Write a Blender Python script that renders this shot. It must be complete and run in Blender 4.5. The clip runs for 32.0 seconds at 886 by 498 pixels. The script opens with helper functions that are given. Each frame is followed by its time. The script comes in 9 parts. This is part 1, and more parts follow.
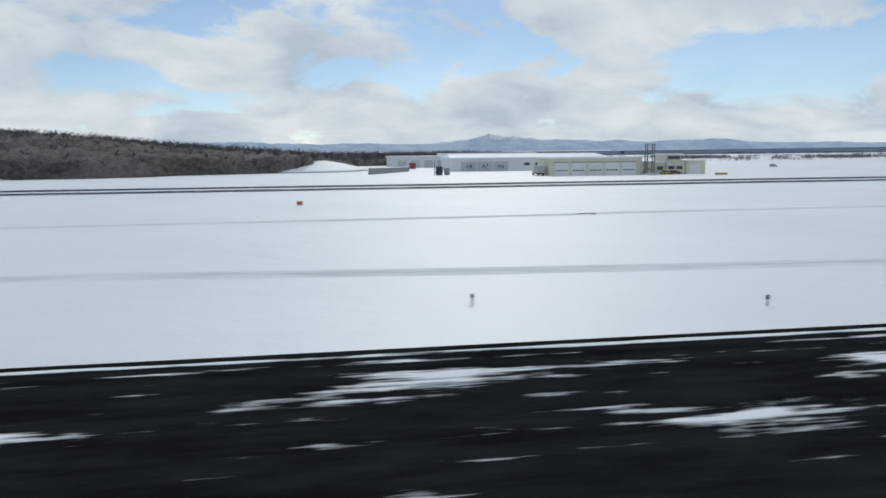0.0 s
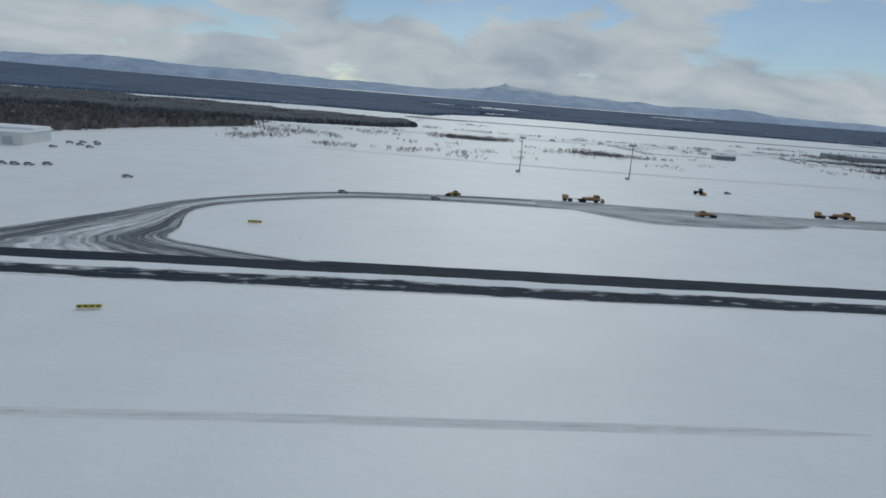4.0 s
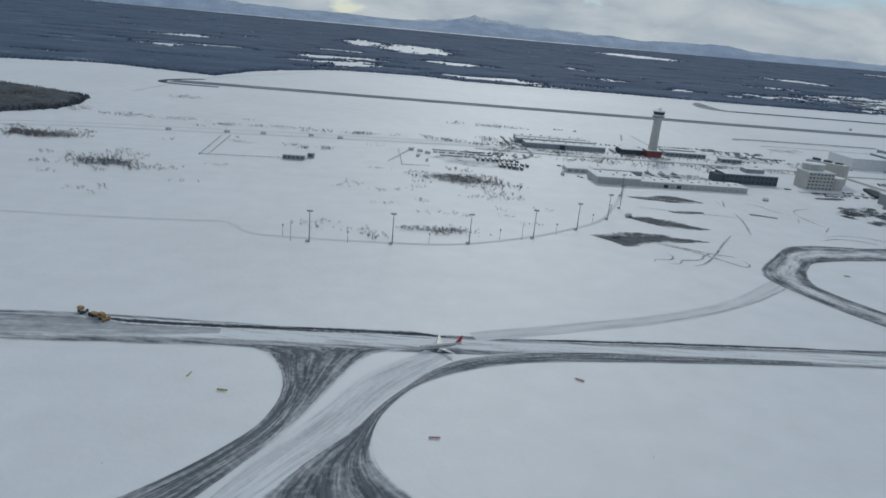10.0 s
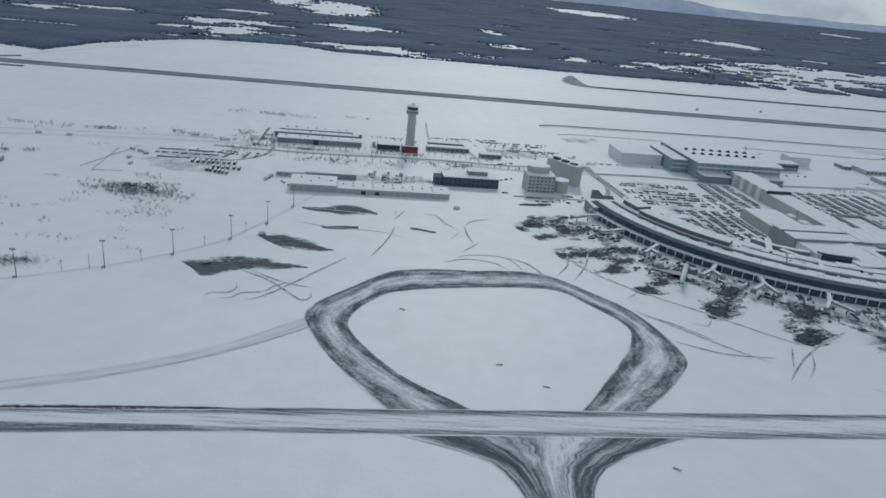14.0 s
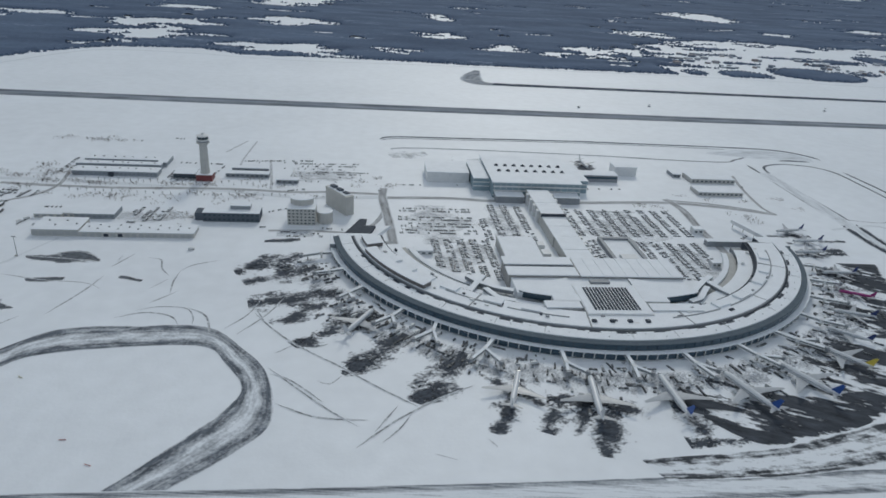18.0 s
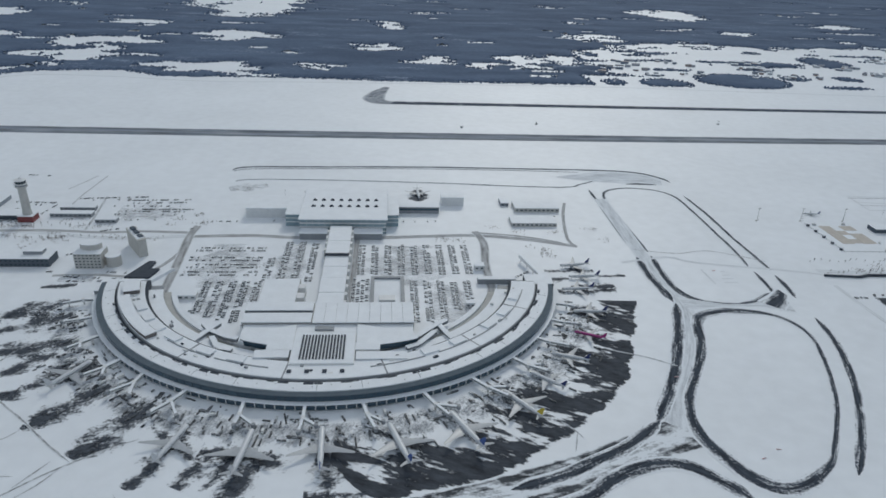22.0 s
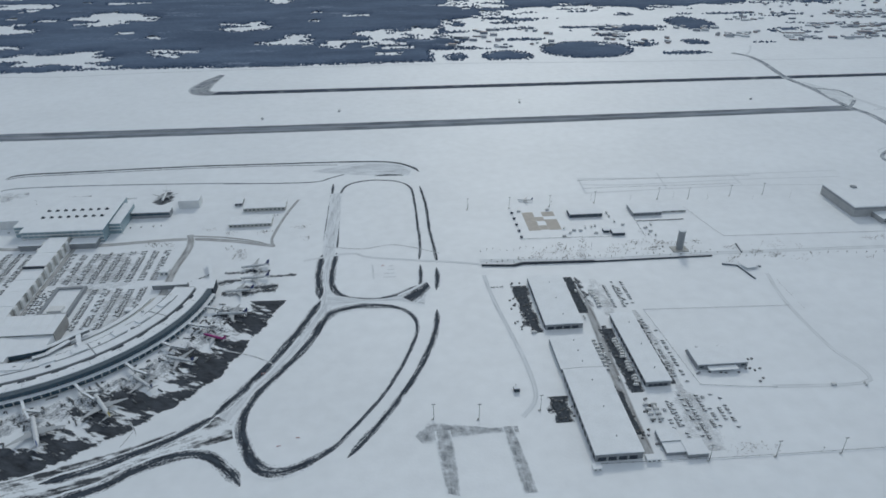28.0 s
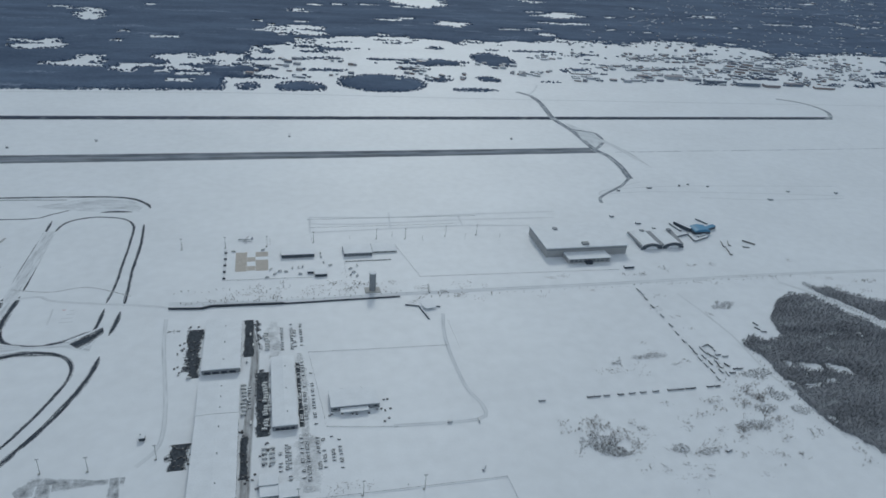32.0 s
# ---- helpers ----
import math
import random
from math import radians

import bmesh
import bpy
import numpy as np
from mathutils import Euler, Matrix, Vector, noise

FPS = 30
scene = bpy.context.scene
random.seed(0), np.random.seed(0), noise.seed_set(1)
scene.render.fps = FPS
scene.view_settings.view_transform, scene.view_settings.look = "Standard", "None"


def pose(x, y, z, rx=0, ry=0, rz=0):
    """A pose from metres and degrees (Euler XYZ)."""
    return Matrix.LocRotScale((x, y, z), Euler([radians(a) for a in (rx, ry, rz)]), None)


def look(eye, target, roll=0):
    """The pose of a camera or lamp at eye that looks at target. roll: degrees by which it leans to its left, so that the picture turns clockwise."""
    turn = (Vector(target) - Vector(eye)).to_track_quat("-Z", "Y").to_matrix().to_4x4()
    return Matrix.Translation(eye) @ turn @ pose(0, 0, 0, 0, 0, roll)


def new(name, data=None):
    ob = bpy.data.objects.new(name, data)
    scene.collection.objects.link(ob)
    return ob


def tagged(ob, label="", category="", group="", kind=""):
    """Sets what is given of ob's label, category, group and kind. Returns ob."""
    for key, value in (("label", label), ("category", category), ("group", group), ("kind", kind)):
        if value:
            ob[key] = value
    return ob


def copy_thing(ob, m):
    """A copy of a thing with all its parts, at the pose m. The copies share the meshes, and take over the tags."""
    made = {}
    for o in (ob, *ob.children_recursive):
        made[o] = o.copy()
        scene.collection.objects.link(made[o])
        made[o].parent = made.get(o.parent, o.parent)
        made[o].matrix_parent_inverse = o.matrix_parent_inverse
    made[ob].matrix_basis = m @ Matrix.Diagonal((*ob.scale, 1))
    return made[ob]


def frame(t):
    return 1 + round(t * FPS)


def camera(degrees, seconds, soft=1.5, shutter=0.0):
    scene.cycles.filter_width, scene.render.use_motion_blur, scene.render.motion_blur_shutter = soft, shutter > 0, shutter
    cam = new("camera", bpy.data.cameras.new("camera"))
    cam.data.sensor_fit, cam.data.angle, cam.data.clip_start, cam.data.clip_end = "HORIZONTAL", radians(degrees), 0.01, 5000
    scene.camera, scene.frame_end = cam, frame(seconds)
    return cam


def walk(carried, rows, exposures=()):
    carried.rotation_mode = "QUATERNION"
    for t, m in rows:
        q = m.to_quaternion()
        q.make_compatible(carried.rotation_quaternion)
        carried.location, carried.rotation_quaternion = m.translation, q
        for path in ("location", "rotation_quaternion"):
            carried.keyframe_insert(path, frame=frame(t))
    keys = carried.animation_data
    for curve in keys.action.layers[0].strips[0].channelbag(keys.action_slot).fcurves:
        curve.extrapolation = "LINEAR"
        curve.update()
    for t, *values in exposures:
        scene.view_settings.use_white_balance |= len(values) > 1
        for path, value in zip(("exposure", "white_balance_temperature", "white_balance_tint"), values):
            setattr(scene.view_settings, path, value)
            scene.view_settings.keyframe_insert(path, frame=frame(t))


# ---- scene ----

# ---- camera and its walk ----
cam = camera(65.48, 32.0, soft=1.65, shutter=0.08)


def view(x, y, z, yaw, pitch, roll):
    """A pose from a place, a turn to the left, a tilt upwards and a lean, in degrees."""
    a, b = radians(yaw), radians(pitch)
    way = Vector((-math.sin(a) * math.cos(b), math.cos(a) * math.cos(b), math.sin(b)))
    return look((x, y, z), Vector((x, y, z)) + way * 50, roll)


PATH = [
    (0.0, 1.10, 1.28, 3.61, -8.46, -7.83, -0.58),
    (0.5, 19.07, 1.39, 4.46, -7.33, -8.88, 1.76),
    (1.0, 37.03, 1.56, 5.52, -7.53, -9.14, 1.53),
    (2.0, 72.96, 2.36, 9.00, -8.08, -10.12, 2.37),
    (2.5, 90.93, 2.98, 11.47, -8.67, -12.07, 3.07),
    (4.5, 162.80, 5.29, 23.48, -5.24, -12.45, 5.36),
    (5.0, 180.77, 5.58, 26.92, -3.61, -12.81, 5.68),
    (5.5, 198.73, 5.70, 30.54, -4.27, -14.08, 6.79),
    (6.0, 216.70, 5.62, 34.31, -3.92, -15.40, 4.45),
    (6.5, 234.66, 5.33, 38.21, -4.92, -15.97, 4.66),
    (7.0, 252.62, 4.88, 42.27, -5.75, -17.80, 3.40),
    (7.5, 270.58, 4.30, 46.50, -6.20, -16.52, 4.38),
    (8.0, 288.53, 3.64, 50.95, -6.56, -16.69, 3.41),
    (8.5, 306.49, 2.94, 55.60, -6.40, -17.89, 3.45),
    (9.0, 324.44, 2.22, 60.39, -5.44, -17.99, 5.74),
    (9.5, 342.38, 1.48, 65.20, -7.85, -16.63, 6.78),
    (10.0, 360.33, 0.74, 69.93, -7.18, -18.05, 5.26),
    (10.5, 378.26, -0.02, 74.50, -6.70, -19.35, 2.88),
    (11.0, 396.20, -0.76, 78.98, -6.31, -18.12, 3.77),
    (11.5, 414.13, -1.48, 83.47, -6.96, -18.79, 4.83),
    (12.0, 432.06, -2.17, 88.07, -8.37, -18.67, 5.84),
    (12.5, 449.99, -2.81, 92.85, -6.50, -22.63, 3.41),
    (13.0, 467.91, -3.43, 97.83, -9.57, -25.09, 6.39),
    (13.5, 485.83, -4.04, 103.03, -9.32, -21.50, 6.07),
    (15.5, 557.47, -6.86, 125.58, -6.95, -23.20, 5.29),
    (16.0, 575.37, -7.84, 131.32, -6.56, -22.41, 4.75),
    (16.5, 593.26, -8.99, 136.93, -6.97, -21.94, 4.66),
    (17.0, 611.15, -10.30, 142.41, -7.00, -24.22, 4.03),
    (17.5, 629.04, -11.72, 147.77, -7.59, -24.06, 3.81),
    (18.0, 646.93, -13.22, 153.04, -7.29, -24.21, 3.98),
    (18.5, 664.81, -14.78, 158.21, -5.96, -23.60, 4.48),
    (19.0, 682.69, -16.41, 163.32, -6.49, -25.08, 4.57),
    (19.5, 700.56, -18.15, 168.39, -6.88, -24.84, 4.41),
    (20.0, 718.44, -20.05, 173.45, -6.81, -25.27, 4.44),
    (20.5, 736.32, -22.13, 178.52, -6.48, -25.52, 3.82),
    (21.0, 754.19, -24.42, 183.60, -6.63, -24.92, 3.15),
    (21.5, 772.06, -26.92, 188.66, -6.49, -24.70, 3.19),
    (22.0, 789.94, -29.65, 193.68, -5.20, -25.01, 2.41),
    (22.5, 807.81, -32.62, 198.67, -3.26, -26.44, 1.79),
    (23.0, 825.68, -35.84, 203.61, -3.49, -26.34, 1.59),
    (23.5, 843.54, -39.28, 208.55, -6.85, -26.36, 2.81),
    (24.0, 861.41, -42.96, 213.49, -9.60, -25.83, 2.50),
    (24.5, 879.27, -46.85, 218.45, -11.15, -25.96, 2.87),
    (25.0, 897.13, -50.89, 223.38, -11.50, -26.47, 2.70),
    (25.5, 914.99, -55.00, 228.23, -12.33, -27.54, 2.97),
    (26.0, 932.84, -59.10, 232.95, -14.46, -28.05, 3.61),
    (26.5, 950.70, -63.14, 237.50, -16.09, -28.16, 4.79),
    (28.5, 1022.08, -78.72, 254.52, -2.74, -29.18, -0.58),
    (29.0, 1039.93, -82.54, 258.64, -2.79, -28.06, 0.09),
    (29.5, 1057.77, -86.36, 262.78, -6.56, -28.09, 1.24),
    (30.0, 1075.61, -90.21, 266.98, -14.49, -29.23, 4.48),
    (30.5, 1093.44, -94.08, 271.27, -14.96, -29.16, 4.52),
    (31.0, 1111.28, -97.99, 275.63, -14.47, -29.56, 3.76),
    (31.5, 1129.12, -101.92, 280.03, -14.79, -28.56, 4.46),
    (32.0, 1146.96, -105.85, 284.46, -15.49, -27.62, 4.81),
]
walk(cam, [(r[0], view(*r[1:])) for r in PATH],
     exposures=[(0, -0.08, 6390, 6), (1, -0.15, 6390, 6), (2, -0.49, 6290, 5), (5, -0.63, 6250, 4), (9, -0.59, 6260, 5), (13, -0.55, 6270, 4),
                (16, -0.46, 6320, 5), (19, -0.38, 6420, 6), (23, -0.34, 6370, 6), (25, -0.30, 6310, 5), (26.4, -0.31, 6310, 5), (29, -0.48, 6190, 4), (32, -0.54, 6110, 3)])

# ---- sky, sun ----
SUN_TURN, SUN_UP = radians(12), radians(34)      # the sun stands beyond the far runways
world = bpy.data.worlds.new("sky")
scene.world = world
world.use_nodes = True
wn, wl = world.node_tree.nodes, world.node_tree.links
wn.clear()
w_out, w_bg = wn.new("ShaderNodeOutputWorld"), wn.new("ShaderNodeBackground")
w_sky = wn.new("ShaderNodeTexSky")
w_sky.sky_type, w_sky.sun_disc = "NISHITA", False
w_sky.sun_elevation, w_sky.sun_rotation = SUN_UP, SUN_TURN
w_sky.air_density, w_sky.dust_density, w_sky.ozone_density = 0.8, 0.1, 3.0
w_co, w_sep, w_add, w_dx, w_dy, w_vec = (wn.new("ShaderNodeTexCoord"), wn.new("ShaderNodeSeparateXYZ"), wn.new("ShaderNodeMath"),
                                         wn.new("ShaderNodeMath"), wn.new("ShaderNodeMath"), wn.new("ShaderNodeCombineXYZ"))
w_add.operation, w_dx.operation, w_dy.operation = "ADD", "DIVIDE", "DIVIDE"
w_add.inputs[1].default_value = 0.34
wl.new(w_co.outputs["Generated"], w_sep.inputs[0])
wl.new(w_sep.outputs[2], w_add.inputs[0])
wl.new(w_sep.outputs[0], w_dx.inputs[0])
wl.new(w_sep.outputs[1], w_dy.inputs[0])
wl.new(w_add.outputs[0], w_dx.inputs[1])
wl.new(w_add.outputs[0], w_dy.inputs[1])
wl.new(w_dx.outputs[0], w_vec.inputs[0])
wl.new(w_dy.outputs[0], w_vec.inputs[1])
w_cl, w_sh = wn.new("ShaderNodeTexNoise"), wn.new("ShaderNodeTexNoise")
for n, scale, detail in ((w_cl, 1.9, 12), (w_sh, 2.6, 7)):
    n.inputs["Scale"].default_value, n.inputs["Detail"].default_value, n.inputs["Roughness"].default_value, n.inputs["Distortion"].default_value = scale, detail, 0.54, 0.35
    wl.new(w_vec.outputs[0], n.inputs["Vector"])
w_cov, w_tone, w_mix = wn.new("ShaderNodeValToRGB"), wn.new("ShaderNodeValToRGB"), wn.new("ShaderNodeMixRGB")
w_cov.color_ramp.elements[0].position, w_cov.color_ramp.elements[1].position = 0.46, 0.515
w_cov.color_ramp.elements[0].color = (0.22, 0.22, 0.22, 1)
w_tone.color_ramp.elements[0].position, w_tone.color_ramp.elements[1].position = 0.34, 0.62
w_tone.color_ramp.elements[0].color, w_tone.color_ramp.elements[1].color = (5.2, 5.95, 6.95, 1), (8.1, 8.45, 8.9, 1)
# cloud banks close up towards the horizon
w_low, w_sum = wn.new("ShaderNodeMapRange"), wn.new("ShaderNodeMath")
w_low.inputs["From Min"].default_value, w_low.inputs["From Max"].default_value = 0.0, 0.11
w_low.inputs["To Min"].default_value, w_low.inputs["To Max"].default_value = 0.19, 0.0
wl.new(w_sep.outputs[2], w_low.inputs["Value"])
wl.new(w_cl.outputs["Fac"], w_sum.inputs[0])
wl.new(w_low.outputs[0], w_sum.inputs[1])
wl.new(w_sum.outputs[0], w_cov.inputs[0])
wl.new(w_sh.outputs["Fac"], w_tone.inputs[0])
wl.new(w_cov.outputs[0], w_mix.inputs[0])
wl.new(w_sky.outputs[0], w_mix.inputs[1])
wl.new(w_tone.outputs[0], w_mix.inputs[2])
wl.new(w_mix.outputs[0], w_bg.inputs[0])
w_bg.inputs[1].default_value = 0.095
wl.new(w_bg.outputs[0], w_out.inputs[0])
sun_data = bpy.data.lights.new("sun", "SUN")
sun_data.energy, sun_data.angle, sun_data.color = 1.25, radians(12), (1.0, 0.95, 0.88)
sun = new("sun", sun_data)
sun.matrix_world = look((0, 0, 500), (-math.sin(SUN_TURN) * 500 * math.cos(SUN_UP), -500 * math.cos(SUN_TURN) * math.cos(SUN_UP), 500 - 500 * math.sin(SUN_UP)))

# ---- materials ----
def material(name, color, rough=0.7, metal=0.0, vary=0.12, scale=0.4, bump=0.0, bump_scale=3.0, tone=None, random_tone=0.0, gloss=0.5):
    """A surface with variation at two scales, a fine relief and, for repeats, a random tone."""
    m = bpy.data.materials.new(name)
    m.use_nodes = True
    n, l = m.node_tree.nodes, m.node_tree.links
    b = n["Principled BSDF"]
    b.inputs["Roughness"].default_value, b.inputs["Metallic"].default_value, b.inputs["Specular IOR Level"].default_value = rough, metal, gloss
    co = n.new("ShaderNodeTexCoord")
    fine, broad = n.new("ShaderNodeTexNoise"), n.new("ShaderNodeTexNoise")
    for t, s in ((fine, scale * 9), (broad, scale)):
        t.inputs["Scale"].default_value, t.inputs["Detail"].default_value = s, 4
        l.new(co.outputs["Object"], t.inputs["Vector"])
    mix = n.new("ShaderNodeMath")
    mix.operation = "ADD"
    l.new(fine.outputs["Fac"], mix.inputs[0])
    l.new(broad.outputs["Fac"], mix.inputs[1])
    ramp = n.new("ShaderNodeValToRGB")
    lo = [c * (1 - vary) for c in color]
    hi = [min(1, c * (1 + vary)) for c in (tone or color)]
    ramp.color_ramp.elements[0].color, ramp.color_ramp.elements[1].color = (*lo, 1), (*hi, 1)
    half = n.new("ShaderNodeMath")
    half.operation, half.inputs[1].default_value = "MULTIPLY", 0.5
    l.new(mix.outputs[0], half.inputs[0])
    ramp.color_ramp.elements[0].position, ramp.color_ramp.elements[1].position = 0.36, 0.64
    l.new(half.outputs[0], ramp.inputs[0])
    last = ramp.outputs[0]
    if random_tone:
        info, hsv, rng = n.new("ShaderNodeObjectInfo"), n.new("ShaderNodeHueSaturation"), n.new("ShaderNodeMapRange")
        rng.inputs["To Min"].default_value, rng.inputs["To Max"].default_value = 1 - random_tone, 1 + random_tone
        l.new(info.outputs["Random"], rng.inputs["Value"])
        l.new(rng.outputs[0], hsv.inputs["Value"])
        l.new(last, hsv.inputs["Color"])
        last = hsv.outputs[0]
    l.new(last, b.inputs["Base Color"])
    if bump:
        t, bm = n.new("ShaderNodeTexNoise"), n.new("ShaderNodeBump")
        t.inputs["Scale"].default_value, t.inputs["Detail"].default_value = bump_scale, 5
        l.new(co.outputs["Object"], t.inputs["Vector"])
        bm.inputs["Strength"].default_value, bm.inputs["Distance"].default_value = bump, 0.3
        l.new(t.outputs["Fac"], bm.inputs["Height"])
        l.new(bm.outputs[0], b.inputs["Normal"])
    return m


SNOW = (0.80, 0.83, 0.86)


def math_node(n, l, op, a, b=None, c=None):
    k = n.new("ShaderNodeMath")
    k.operation = op
    for i, v in enumerate((a, b, c)):
        if v is None:
            continue
        if isinstance(v, (int, float)):
            k.inputs[i].default_value = v
        else:
            l.new(v, k.inputs[i])
    return k.outputs[0]


def swept(name, stops, along=0.02, across=9.0, rag=0.5, asphalt=(0.045, 0.05, 0.055), soft=0.16, wander=0.16, patch=0.5, grain_share=0.14, clods=3.2, gloss=0.12):
    """Pavement under scraped snow. stops: how bare it is (0 to 1) from the one edge (v = 0) to the other (v = 1); streaks run along u."""
    m = bpy.data.materials.new(name)
    m.use_nodes = True
    n, l = m.node_tree.nodes, m.node_tree.links
    b = n["Principled BSDF"]
    uv, sep = n.new("ShaderNodeUVMap"), n.new("ShaderNodeSeparateXYZ")
    l.new(uv.outputs[0], sep.inputs[0])
    u, v = sep.outputs[0], sep.outputs[1]
    ramp = n.new("ShaderNodeValToRGB")
    el = ramp.color_ramp.elements
    while len(el) < len(stops):
        el.new(0.5)
    for e, (p, s) in zip(el, stops):
        e.position, e.color = p, (s, s, s, 1)
    wob = n.new("ShaderNodeTexNoise")
    wob.inputs["Scale"].default_value, wob.inputs["Detail"].default_value = 0.05, 3
    vec = n.new("ShaderNodeCombineXYZ")
    l.new(u, vec.inputs[0])
    l.new(math_node(n, l, "MULTIPLY", v, 40.0), vec.inputs[1])
    l.new(vec.outputs[0], wob.inputs["Vector"])
    v2 = math_node(n, l, "ADD", v, math_node(n, l, "MULTIPLY", math_node(n, l, "SUBTRACT", wob.outputs["Fac"], 0.5), wander))
    l.new(v2, ramp.inputs[0])
    streak = n.new("ShaderNodeTexNoise")
    streak.inputs["Scale"].default_value, streak.inputs["Detail"].default_value, streak.inputs["Roughness"].default_value = 1.0, 6, 0.6
    vec2 = n.new("ShaderNodeCombineXYZ")
    l.new(math_node(n, l, "MULTIPLY", u, along), vec2.inputs[0])
    l.new(math_node(n, l, "MULTIPLY", v, across), vec2.inputs[1])
    l.new(vec2.outputs[0], streak.inputs["Vector"])
    grain = n.new("ShaderNodeTexNoise")
    grain.inputs["Scale"].default_value, grain.inputs["Detail"].default_value = 0.9, 5
    co = n.new("ShaderNodeTexCoord")
    l.new(co.outputs["Object"], grain.inputs["Vector"])
    # clods and smears a few metres long, drawn out by the ploughs
    clod, vec4 = n.new("ShaderNodeTexNoise"), n.new("ShaderNodeCombineXYZ")
    clod.inputs["Scale"].default_value, clod.inputs["Detail"].default_value, clod.inputs["Roughness"].default_value = 1.0, 4, 0.55
    l.new(math_node(n, l, "MULTIPLY", u, along * clods), vec4.inputs[0])
    l.new(math_node(n, l, "MULTIPLY", v, across * 0.42), vec4.inputs[1])
    vec4.inputs[2].default_value = 7.3
    l.new(vec4.outputs[0], clod.inputs["Vector"])
    mixed = math_node(n, l, "ADD", math_node(n, l, "MULTIPLY", streak.outputs["Fac"], 1 - patch - grain_share), math_node(n, l, "MULTIPLY", grain.outputs["Fac"], grain_share))
    mixed = math_node(n, l, "ADD", mixed, math_node(n, l, "MULTIPLY", clod.outputs["Fac"], patch))
    mixed = math_node(n, l, "MULTIPLY", math_node(n, l, "SUBTRACT", mixed, 0.5), rag * 4)
    bare = math_node(n, l, "ADD", ramp.outputs[0], mixed)
    rng = n.new("ShaderNodeMapRange")
    rng.inputs["From Min"].default_value, rng.inputs["From Max"].default_value = 0.5 - soft * 2, 0.5 + soft * 2
    l.new(bare, rng.inputs["Value"])
    mx = n.new("ShaderNodeMixRGB")
    # damp and dry streaks, and a fine mottle, in the pavement itself
    damp, vec3, tint = n.new("ShaderNodeTexNoise"), n.new("ShaderNodeCombineXYZ"), n.new("ShaderNodeValToRGB")
    damp.inputs["Scale"].default_value, damp.inputs["Detail"].default_value, damp.inputs["Roughness"].default_value = 1.0, 7, 0.65
    l.new(math_node(n, l, "MULTIPLY", u, along * 2), vec3.inputs[0])
    l.new(math_node(n, l, "MULTIPLY", v, across * 0.8), vec3.inputs[1])
    l.new(vec3.outputs[0], damp.inputs["Vector"])
    tint.color_ramp.elements[0].position, tint.color_ramp.elements[1].position = 0.34, 0.70
    tint.color_ramp.elements[0].color = (*[c * 0.6 for c in asphalt], 1)
    tint.color_ramp.elements[1].color = (*[min(0.8, c * 1.7) for c in asphalt], 1)
    l.new(damp.outputs["Fac"], tint.inputs[0])
    mx.inputs[1].default_value = (*SNOW, 1)
    l.new(tint.outputs[0], mx.inputs[2])
    l.new(rng.outputs[0], mx.inputs[0])
    l.new(mx.outputs[0], b.inputs["Base Color"])
    b.inputs["Roughness"].default_value = 0.85
    b.inputs["Specular IOR Level"].default_value = gloss
    bm = n.new("ShaderNodeBump")
    bm.inputs["Strength"].default_value, bm.inputs["Distance"].default_value = 0.4, 0.1
    l.new(rng.outputs[0], bm.inputs["Height"])
    bm.invert = True
    l.new(bm.outputs[0], b.inputs["Normal"])
    return m


